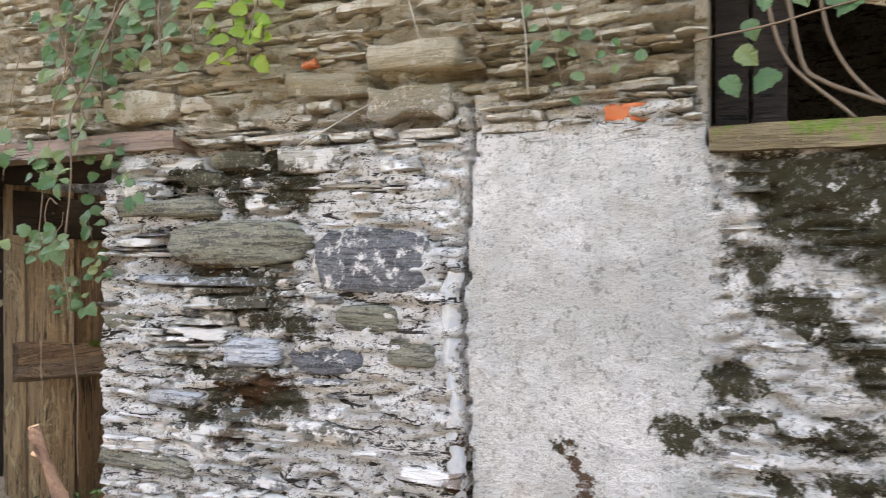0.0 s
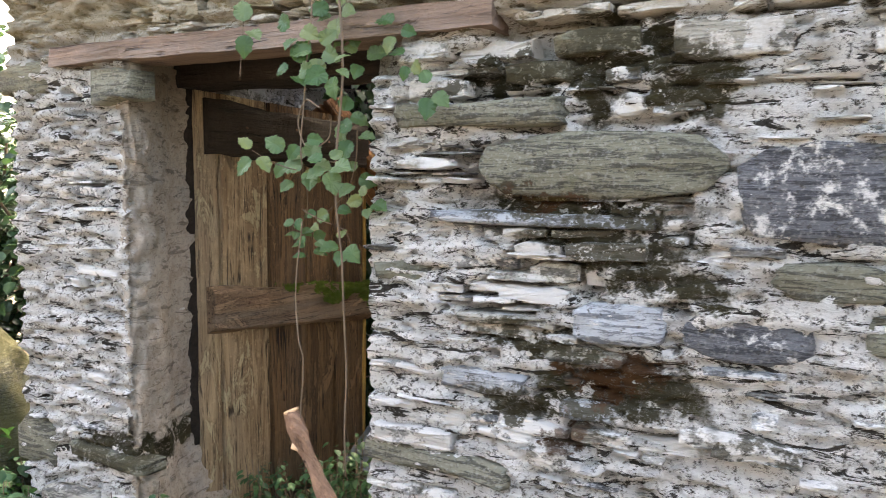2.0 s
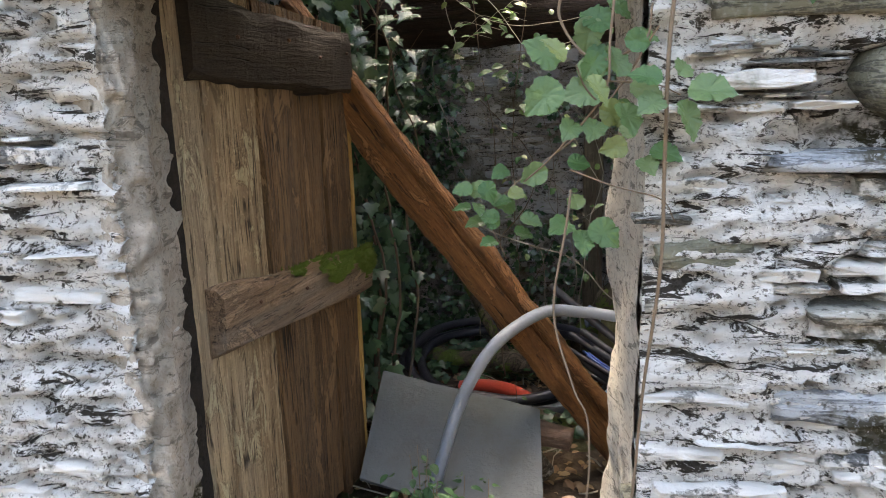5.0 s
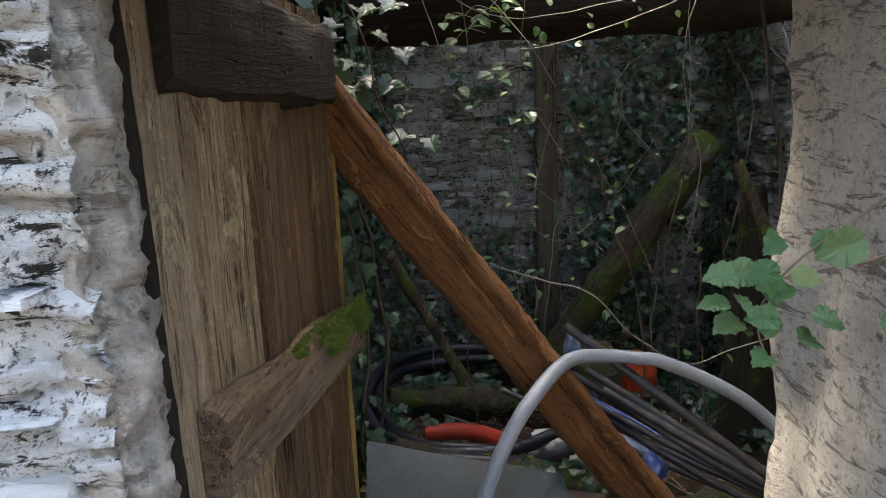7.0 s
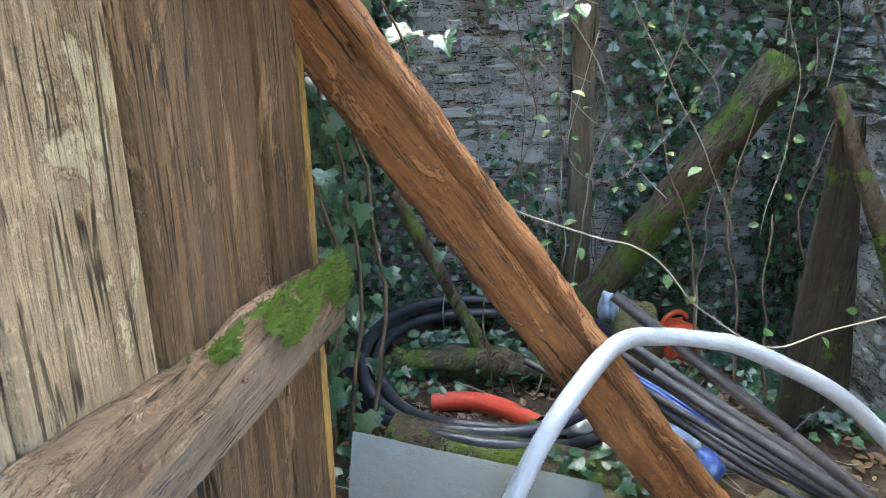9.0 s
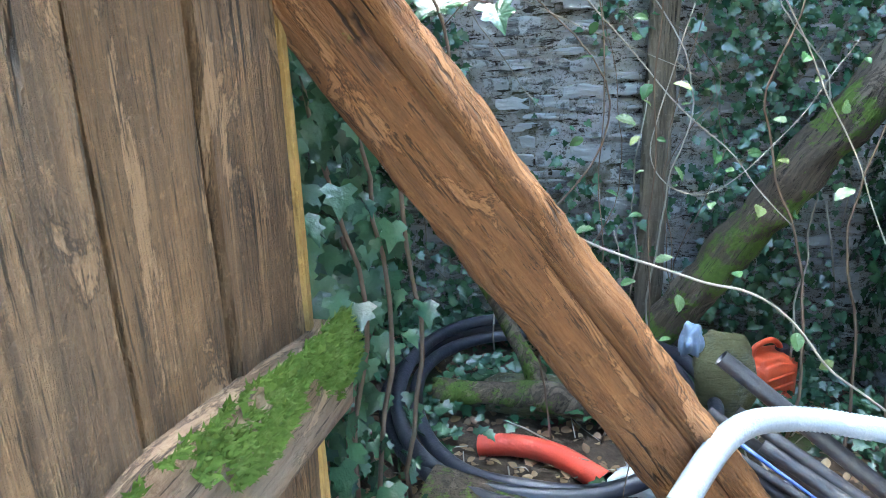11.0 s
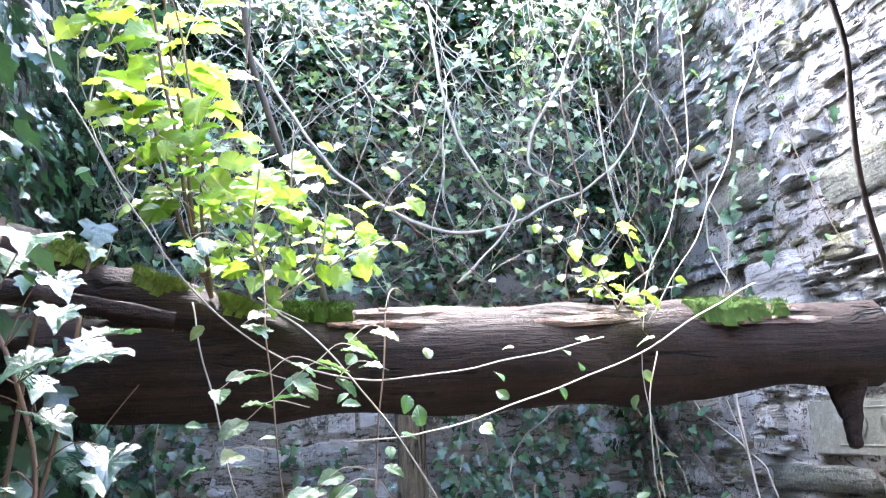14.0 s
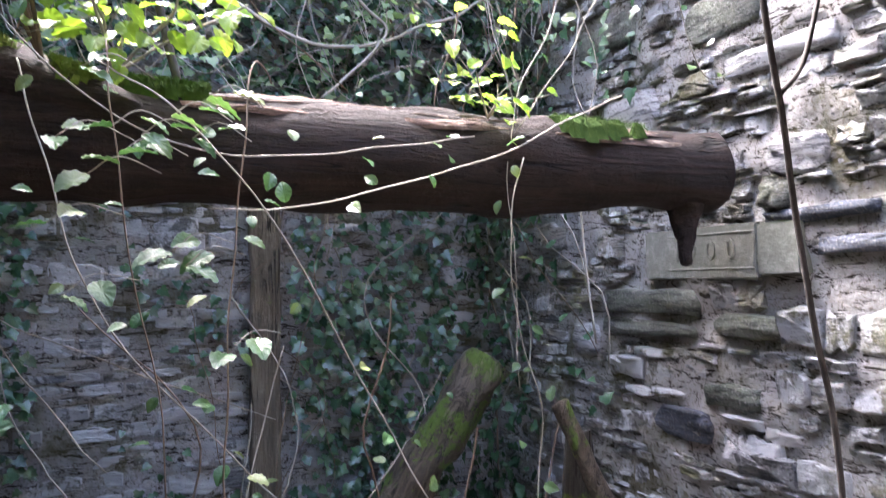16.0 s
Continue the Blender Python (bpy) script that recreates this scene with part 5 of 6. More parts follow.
def ivy_crest():
    """The tangle that hangs over the top of the rear wall."""
    r = random.Random(17)
    at = thing("ivy_tangle", (-2.2, 5.7, 3.75), "sunlit tangle of ivy and bare vines over the wall top", "ivy")
    spots = []
    while len(spots) < 5000:
        x, t = r.choice((r.uniform(LEFT - 0.1, RIGHT + 0.1), r.uniform(LEFT - 0.1, RIGHT + 0.1), r.uniform(-1.95, RIGHT + 0.1))), r.random()
        top = 3.72 + 0.16 * noise.noise((x * 1.9, 0, 0)) + 1.0 * max(0, x + 1.95) + 0.5 * max(0, -x - 2.85)
        z = top - abs(r.gauss(0, 0.42))
        y = REAR - 0.06 - abs(r.gauss(0, 0.22)) * max(0.15, 1 - (top - z) * 0.7)
        if noise.noise((x * 3, y * 3, z * 3)) < -0.28 or z < 2.1:
            continue
        spots.append(((x, y, z), Vector((0, -0.7, 0.8)) + rvec(r, 0.7), Vector((r.uniform(-0.7, 0.7), -0.6, -0.6)), 0.06 * r.uniform(0.5, 1.4)))
    leaf_mass("leaves", "ivy", spots, IVY, at)
    spots = []
    for i in range(420):
        x = r.uniform(-3.1, -1.0)
        spots.append(((x, REAR - 0.15 - abs(r.gauss(0, 0.15)), r.uniform(3.35, 3.9)), Vector((0, -0.5, 0.8)) + rvec(r, 0.7), rvec(r), 0.06 * r.uniform(0.5, 1.2)))
    leaf_mass("leaves", "oval", spots, VINE, at)
    loops, pale = [], []
    for i in range(115):   # bare stems hanging in loops
        x, z, y = r.uniform(-3.2, -1.0), r.uniform(2.9, 3.8), REAR - r.uniform(0.15, 0.55)
        w, sag = r.uniform(0.3, 1.3) * r.choice((1, -1)), r.uniform(0.25, 1.1)
        x2 = min(max(x + w, -3.4), -0.95)
        z2 = z - r.uniform(-0.3, 0.6)
        pts = [Vector((x + (x2 - x) * t, y - 0.25 * math.sin(math.pi * t) + r.uniform(-0.04, 0.04), z + (z2 - z) * t - sag * math.sin(math.pi * t * r.uniform(0.85, 1)) * (0.7 + 0.6 * t))) for t in (0, 0.2, 0.4, 0.6, 0.8, 1)]
        loops += stem(at, pts, r.uniform(0.0013, 0.0036), r.choice((STEM_PALE, STEM_PALE, STEM_BROWN)), 7, 4, 0.3, 0.05)
    for i in range(2600):
        p = r.choice(loops) + rvec(r, 0.06)
        if noise.noise(p * 2.2) > -0.15 and p.y < REAR - 0.05:
            pale.append((p, Vector((0, -0.6, 0.8)) + rvec(r, 0.7), Vector((r.uniform(-0.8, 0.8), -0.4, -0.6)), 0.042 * r.uniform(0.5, 1.4)))
    leaf_mass("leaves", "ivy", pale, PALELEAF, at)
    for pts in ([(-2.24, 5.0, 2.42), (-2.02, 5.0, 2.32), (-1.76, 5.0, 2.33), (-1.52, 5.0, 2.44), (-1.23, 5.0, 2.62), (-1.0, 5.1, 3.0)],
                [(-2.7, 5.0, 3.0), (-2.45, 5.0, 2.62), (-2.24, 5.0, 2.42)],
                [(-1.2, 5.0, 3.5), (-1.45, 5.0, 3.0), (-1.62, 5.0, 2.62), (-1.5, 5.0, 2.5)],
                [(-2.0, 5.05, 3.3), (-1.95, 5.0, 2.85), (-1.8, 5.0, 2.5), (-1.7, 5.0, 2.37), (-1.95, 4.9, 2.1)]):
        stem(at, pts, 0.0075, STEM_PALE, 8, 6, 0.3, 0.02)


ivy_crest()


def ivy_column():
    """Ivy growing thick behind the door and up past the beam."""
    r = random.Random(23)
    at = thing("ivy", (-3.2, 4.0, -0.1), "thick ivy with large pale-glossed leaves behind the door", "ivy")
    spots = []
    for i in range(1100):
        z = r.uniform(-0.15, 2.05)
        if z < 0.45 and r.random() < 0.6:
            continue
        spots.append(((-3.28 + abs(r.gauss(0, 0.13)), max(3.55, 4.0 + r.gauss(0, 0.26)), z), Vector((0.5, -0.8, 0.5)) + rvec(r, 0.6), Vector((r.uniform(-0.6, 0.6), -0.3, -0.8)), 0.07 * r.uniform(0.5, 1.3)))
    leaf_mass("leaves", "ivy", spots, IVY, at)
    for k in range(6):
        x, y = -3.3 + 0.06 * k, 3.9 + 0.07 * (k % 3)
        stem(at, [(x, y, -0.1), (x + 0.05, y + 0.03, 0.6), (x - 0.03, y, 1.2), (x + 0.04, y - 0.04, 2.0)], 0.008, STEM_BROWN, 6, 6, 0.4, 0.03)
    shoot = thing("ivy_shoot", (-2.72, 3.5, 0.95), "leggy ivy shoot with large leaves shining white in the light", "ivy")
    path = stem(shoot, [(-3.12, 3.6, 2.1), (-3.03, 3.58, 1.86), (-2.93, 3.55, 1.66), (-2.87, 3.52, 1.45), (-2.8, 3.5, 1.25), (-2.76, 3.5, 0.95)], 0.0045, STEM_BROWN, 8, 6, 0.4, 0.02)
    for x, z in [(-2.98, 1.97), (-2.9, 1.87), (-2.87, 1.81), (-2.86, 1.7), (-2.8, 1.72), (-2.98, 1.66), (-2.79, 1.58), (-2.82, 1.49), (-2.78, 1.47), (-2.79, 1.4), (-2.72, 1.31), (-2.79, 1.32), (-2.92, 1.54), (-2.95, 1.48), (-2.88, 1.78), (-2.99, 1.63), (-2.88, 1.63), (-2.77, 1.73)]:
        y = 3.5 + r.uniform(-0.05, 0.06)
        near = min(path, key=lambda q: (q - Vector((x, y, z))).length)
        stem(shoot, [near, near.lerp(Vector((x, y, z)), 0.5) + Vector((0, 0, 0.02)), (x, y, z)], 0.0014, STEM_BROWN, 5, 4, 0.3)
        one_leaf(shoot, "ivy", IVY, (x, y, z), Vector((0.15, -0.45, 0.9)) + rvec(r, 0.3), Vector((r.uniform(-0.8, 0.8), -0.4, -0.5)), r.uniform(0.065, 0.1))


ivy_column()


# ---- fresh green saplings growing on the beam ----
def sapling(base, tops, mat, kind, leaf, every, r, label, stem_mat=STEM_DARK, thick=0.007, name="sapling", twigs=3):
    at = thing(name, base, label, "plant")
    for top in tops:
        base_v, top_v = Vector(base), Vector(top)
        mid = base_v.lerp(top_v, 0.5) + Vector((r.uniform(-0.05, 0.05), r.uniform(-0.05, 0.05), 0))
        path = stem(at, [base_v, base_v.lerp(mid, 0.5), mid, top_v], thick, stem_mat, 10, 6, 0.6, 0.012)
        leafy(at, path, r, kind, mat, every, leaf, (0.1, -0.6, 0.8), 0.06, 0.15)
        for k in range(twigs):
            p = path[int(len(path) * r.uniform(0.25, 0.9))]
            e = p + Vector((r.uniform(-0.25, 0.2), r.uniform(-0.15, 0.15), r.uniform(-0.05, 0.2)))
            tw = stem(at, [p, p.lerp(e, 0.5) + Vector((0, 0, 0.03)), e], thick * 0.35, STEM_PALE, 8, 4, 0.5)
            leafy(at, tw, r, kind, mat, every * 0.7, leaf, (0.1, -0.6, 0.8), 0.05, 0.1)
    return at


r_sap = random.Random(29)
sapling((-2.72, 4.0, 1.88), [(-3.02, 3.85, 3.15), (-2.92, 3.9, 2.95), (-2.84, 3.88, 2.6), (-3.1, 3.95, 2.8)], FRESH, "broad", 0.08, 0.055, r_sap, "young sapling with large backlit yellow-green leaves", STEM_BROWN, 0.005, twigs=4)
sapling((-2.6, 4.0, 1.85), [(-2.48, 3.85, 2.05), (-2.62, 3.85, 2.12), (-2.36, 3.86, 1.98), (-2.75, 3.85, 2.1), (-2.55, 3.85, 2.2)], FRESH, "oval", 0.055, 0.04, r_sap, "low bright green seedlings growing on the beam", STEM_PALE, 0.004, twigs=3)
sapling((-1.78, 4.02, 1.84), [(-1.86, 3.9, 1.92), (-1.74, 3.88, 1.92), (-1.66, 3.9, 1.89)], FRESH, "oval", 0.042, 0.04, r_sap, "small green seedlings on top of the beam", STEM_PALE, 0.003, twigs=2)
dark = thing("sapling", (-2.47, 4.08, 1.84), "bare dark upright shoot growing from the beam", "plant")
stem(dark, [(-2.46, 4.08, 1.83), (-2.50, 4.1, 2.0), (-2.59, 4.1, 2.31), (-2.67, 4.1, 2.6), (-2.69, 4.1, 2.9), (-2.68, 4.1, 3.4), (-2.72, 4.15, 3.8)], 0.0095, STEM_DARK, 8, 6, 0.4, 0.012)
dark = thing("vine", (-1.5, 3.25, -0.1), "dark woody vine hanging down beside the pale wall", "vine")
stem(dark, [(-1.9, 3.12, 2.52), (-1.9, 3.1, 2.2), (-1.905, 3.1, 1.95), (-1.9, 3.1, 1.75), (-1.865, 3.1, 1.59), (-1.84, 3.1, 1.41), (-1.8, 3.1, 1.19), (-1.75, 3.15, 0.8), (-1.6, 3.2, 0.3), (-1.5, 3.25, -0.1)], 0.0042, STEM_DARK, 8, 6, 0.1, 0.012)
stem(dark, [(-1.88, 3.1, 1.66), (-1.84, 3.1, 1.7), (-1.8, 3.1, 1.8), (-1.74, 3.1, 1.9)], 0.004, STEM_DARK, 6, 5, 0.4, 0.01)


# ---- thin vines hanging across the ruin ----
def dangling():
    r = random.Random(31)
    at = thing("dangling_vine", (-2.2, 3.7, 0.0), "thin pale vines with small leaves dangling across the ruin", "vine")
    lines = [
        [(-1.51, 4.0, 3.3), (-1.53, 4.0, 2.43), (-1.59, 4.0, 2.15), (-1.74, 3.98, 1.78), (-1.75, 3.95, 1.2)],
        [(-1.39, 4.0, 3.2), (-1.32, 4.0, 2.66), (-1.25, 4.0, 2.37), (-1.12, 4.0, 2.02), (-1.0, 3.95, 2.05)],
        [(-1.14, 4.0, 3.2), (-1.23, 4.0, 2.73), (-1.4, 3.98, 2.35), (-1.51, 3.96, 2.13), (-1.74, 3.95, 1.8)],
        [(-2.62, 3.95, 1.86), (-2.5, 3.75, 1.75), (-2.36, 3.6, 1.54), (-2.19, 3.6, 1.23), (-2.05, 3.6, 0.98), (-1.98, 3.6, 0.8)],
        [(-2.75, 3.6, 0.95), (-2.37, 3.6, 0.81), (-2.21, 3.6, 0.75), (-2.01, 3.62, 0.56), (-1.85, 3.6, 0.48), (-1.69, 3.6, 0.52), (-1.46, 3.6, 0.58), (-1.1, 3.7, 0.6)],
        [(-2.3, 4.0, 1.87), (-2.36, 3.8, 1.84), (-2.40, 3.7, 1.58), (-2.43, 3.62, 1.2), (-2.42, 3.65, 0.6), (-2.44, 3.7, 0.0)],
        [(-2.6, 4.0, 1.9), (-2.6, 3.85, 1.86), (-2.58, 3.76, 1.6), (-2.52, 3.72, 1.2), (-2.5, 3.75, 0.5)],
        [(-3.1, 3.85, 2.5), (-2.9, 3.8, 2.1), (-2.66, 3.8, 1.78), (-2.4, 3.8, 1.68), (-2.1, 3.8, 1.72), (-1.9, 3.85, 1.75)],
        [(-1.55, 3.8, 1.86), (-1.95, 3.75, 1.68), (-2.3, 3.7, 1.58), (-2.45, 3.65, 1.56)],
        [(-2.75, 3.95, 1.86), (-2.7, 3.85, 1.7), (-2.6, 3.8, 1.4), (-2.3, 3.8, 1.05), (-2.1, 3.8, 0.85)],
        [(-2.2, 4.4, 1.3), (-2.3, 4.3, 0.9), (-2.15, 4.25, 0.8), (-1.95, 4.3, 0.95), (-1.75, 4.4, 1.2)],
        [(-1.75, 3.9, 1.72), (-1.8, 3.9, 1.5), (-1.72, 3.9, 1.1), (-1.78, 3.9, 0.7)],
    ]
    for i, pts in enumerate(lines):
        path = stem(at, pts, 0.0019 if i != 4 else 0.003, STEM_PALE if i not in (5, 6) else STEM_BROWN, 12, 5, 0.3, 0.015)
        leafy(at, path, r, "oval", VINE, 0.13 if i < 5 else 0.09, 0.034, (0, -0.6, 0.7), 0.04, 0.2)
    for x, z in [(-2.59, 1.68), (-2.62, 1.61), (-2.67, 1.54), (-2.65, 1.44), (-2.55, 1.67), (-2.49, 1.48), (-2.51, 1.5), (-2.43, 1.35), (-2.66, 1.66), (-2.46, 1.73), (-2.51, 1.7), (-2.48, 1.67), (-2.58, 1.64), (-2.73, 1.89), (-2.63, 1.76)]:
        p = Vector((x, 3.62, z))
        stem(at, [p, p + Vector((0.04, 0.02, 0.03)), p + Vector((0.1, 0.1, 0.02))], 0.0012, STEM_PALE, 5, 4, 0.3)
        for q in range(2):
            one_leaf(at, "oval", VINE, p + Vector((0.04 * q, 0.02 * q, 0.02 * q)), Vector((0.1, -0.35, 0.9)) + rvec(r, 0.35), Vector((r.uniform(-1, 1), -0.3, -0.35)), r.uniform(0.04, 0.06))
    for i in range(16):
        x, y, z = r.uniform(-3.1, -1.2), r.uniform(3.9, 5.2), r.uniform(2.6, 3.6)
        pts = [Vector((x + 0.1 * k * r.uniform(-1, 1), y, z - 0.35 * k)) for k in range(r.randint(3, 6))]
        stem(at, pts, r.uniform(0.002, 0.004), r.choice((STEM_PALE, STEM_BROWN)), 6, 4, 0.4, 0.02)
    for i in range(26):
        x, y, z = r.uniform(-1.75, -1.0), r.uniform(4.5, 5.3), r.uniform(3.2, 4.2)
        pts = [Vector((x + 0.08 * k * r.uniform(-1, 0.6), y, z - 0.26 * k)) for k in range(r.randint(3, 6))]
        path = stem(at, pts, r.uniform(0.0012, 0.003), r.choice((STEM_PALE, STEM_PALE, STEM_BROWN)), 6, 4, 0.4, 0.03)
        if i % 2:
            leafy(at, path, r, "oval", PALELEAF, 0.1, 0.045, (-0.3, -0.6, 0.7), 0.04, 0.1)
    for i in range(14):
        x, y = r.uniform(-2.9, -1.2), r.uniform(4.4, 5.5)
        pts = [Vector((x + 0.06 * k * r.uniform(-1, 1), y + 0.02 * k, -0.2 + 0.4 * k)) for k in range(r.randint(3, 6))]
        stem(at, pts, r.uniform(0.003, 0.007), r.choice((STEM_PALE, STEM_BROWN)), 6, 4, 0.5, 0.03)


dangling()


# ---- climbing vine over the doorway and on the wall top ----
def door_vine():
    r = random.Random(37)
    at = thing("climbing_vine", (-2.15, 1.85, 2.2), "green climbing vine with fresh leaves hanging over the doorway", "vine")
    lines = [
        ([(-1.85, 1.84, 2.35), (-2.0, 1.8, 2.05), (-2.1, 1.78, 1.85), (-2.09, 1.77, 1.62), (-2.1, 1.76, 1.4), (-2.1, 1.78, 1.15), (-2.12, 1.82, 0.9), (-2.13, 1.84, 0.6)], 0.004),
        ([(-2.05, 1.84, 2.3), (-2.15, 1.78, 1.95), (-2.17, 1.74, 1.72), (-2.18, 1.73, 1.5), (-2.19, 1.75, 1.4), (-2.3, 1.9, 1.27)], 0.0025),
        ([(-2.19, 1.75, 1.4), (-2.21, 1.68, 1.42), (-2.23, 1.61, 1.445)], 0.0015),
        ([(-2.2, 1.79, 1.43), (-2.12, 1.79, 1.42), (-2.08, 1.79, 1.4)], 0.0015),
        ([(-2.23, 1.79, 1.3), (-2.16, 1.79, 1.27), (-2.1, 1.79, 1.25), (-2.08, 1.79, 1.22)], 0.0015),
        ([(-2.23, 1.79, 1.27), (-2.25, 1.79, 1.1), (-2.22, 1.76, 0.98), (-2.2, 1.75, 0.92), (-2.21, 1.75, 0.78), (-2.2, 1.75, 0.72)], 0.002),
        ([(-2.16, 1.78, 1.56), (-2.22, 1.8, 1.58), (-2.25, 1.8, 1.52), (-2.2, 1.78, 1.46), (-2.13, 1.77, 1.48), (-2.12, 1.77, 1.53)], 0.0025),
        ([(-2.38, 1.8, 2.1), (-2.38, 1.76, 1.85), (-2.39, 1.75, 1.64)], 0.002),
        ([(-2.1, 1.85, 1.5), (-2.2, 1.95, 1.36), (-2.3, 1.97, 1.27), (-2.36, 1.97, 1.2), (-2.34, 1.97, 1.13)], 0.0016),
    ]
    for pts, rad in lines:
        stem(at, pts, rad, STEM_BROWN, 12, 5, 0.4, 0.01)
    # leaflets in threes and fours: x, y, z, how many
    for x, y, z, count in [(-2.36, 1.73, 1.76, 3), (-2.2, 1.73, 1.74, 3), (-2.14, 1.73, 1.69, 4), (-2.2, 1.73, 1.65, 4), (-2.08, 1.73, 1.64, 4), (-2.17, 1.93, 1.78, 5), (-2.14, 1.93, 1.7, 3), (-2.18, 1.86, 1.81, 5), (-2.19, 1.93, 1.55, 3), (-2.16, 1.93, 1.5, 3), (-2.18, 1.73, 1.48, 2), (-2.24, 1.73, 1.44, 3), (-2.23, 1.61, 1.44, 3), (-2.17, 1.73, 1.42, 4), (-2.1, 1.73, 1.42, 5), (-2.18, 1.93, 1.39, 3), (-2.21, 1.73, 1.39, 2), (-2.12, 1.93, 1.33, 4), (-2.25, 1.93, 1.3, 2), (-2.21, 1.93, 1.21, 4), (-2.0, 1.86, 1.75, 3), (-1.97, 1.86, 1.68, 3), (-1.9, 1.86, 1.6, 3), (-2.38, 1.97, 1.29, 1), (-2.38, 1.97, 1.25, 3), (-2.35, 1.97, 1.26, 2), (-2.38, 1.97, 1.23, 2), (-2.36, 1.97, 1.21, 2), (-2.33, 1.97, 1.21, 2), (-2.34, 1.97, 1.18, 3), (-2.32, 1.97, 1.3, 2)]:
        y += r.uniform(-0.02, 0.02)
        for q in range(count):
            a = 2 * math.pi * (q + r.uniform(-0.25, 0.25)) / count
            away = Vector((math.cos(a), 0.3 * math.sin(2 * a), math.sin(a) - 0.35))
            one_leaf(at, "broad", VINE, Vector((x, y, z)) + away * 0.018, Vector((0.25, -0.85, 0.5)) + rvec(r, 0.5), away + rvec(r, 0.25), r.uniform(0.036, 0.062) if y < 1.95 else r.uniform(0.03, 0.042))
    top = thing("climbing_vine", (-1.6, 1.85, 2.25), "sprays of green leaves hanging from the wall top", "vine")
    for x0, x1, z0, z1 in ((-1.5, -1.45, 2.3, 2.0), (-1.65, -1.62, 2.35, 2.05), (-1.8, -1.76, 2.3, 2.0), (-1.95, -1.98, 2.35, 2.02), (-2.15, -2.2, 2.35, 2.0), (-2.3, -2.1, 2.3, 1.85), (-1.35, -1.42, 2.3, 1.98), (-2.0, -2.03, 2.25, 1.9)):
        path = stem(top, [(x0, 1.9, z0), ((x0 + x1) / 2, 1.84, (z0 + z1) / 2 + 0.03), (x1, 1.84, z1)], 0.003, STEM_BROWN, 10, 4, 0.4, 0.01)
        leafy(top, path, r, "broad", VINE if x0 < -1.6 else FRESH, 0.022, 0.055, (0.2, -0.9, 0.45), 0.07, 0.0)
    small = thing("climbing_vine", (-0.35, 1.88, 1.95), "small trailing weed rooted in the wall joints", "vine")
    for pts in ([(-0.5, 1.9, 2.1), (-0.45, 1.87, 1.95), (-0.42, 1.87, 1.8)], [(-0.35, 1.9, 2.0), (-0.3, 1.87, 1.9), (-0.22, 1.87, 1.86)], [(-0.42, 1.9, 2.0), (-0.36, 1.87, 1.86)]):
        path = stem(small, pts, 0.002, STEM_BROWN, 10, 4, 0.4)
        leafy(small, path, r, "broad", VINE, 0.03, 0.035, (0.2, -0.9, 0.45), 0.03, 0.0)
    for pts in ([(-1.35, 1.85, 2.3), (-1.0, 1.82, 2.15), (-0.78, 1.86, 2.2)], [(-0.9, 1.84, 2.3), (-0.86, 1.85, 2.1), (-0.82, 1.87, 1.95)], [(-1.25, 1.87, 1.72), (-1.1, 1.86, 1.78), (-0.98, 1.86, 1.83)], [(-0.55, 1.86, 2.3), (-0.53, 1.86, 2.05), (-0.52, 1.87, 1.8)]):
        stem(small, pts, 0.0025, STEM_PALE, 8, 4, 0.4, 0.01)


door_vine()


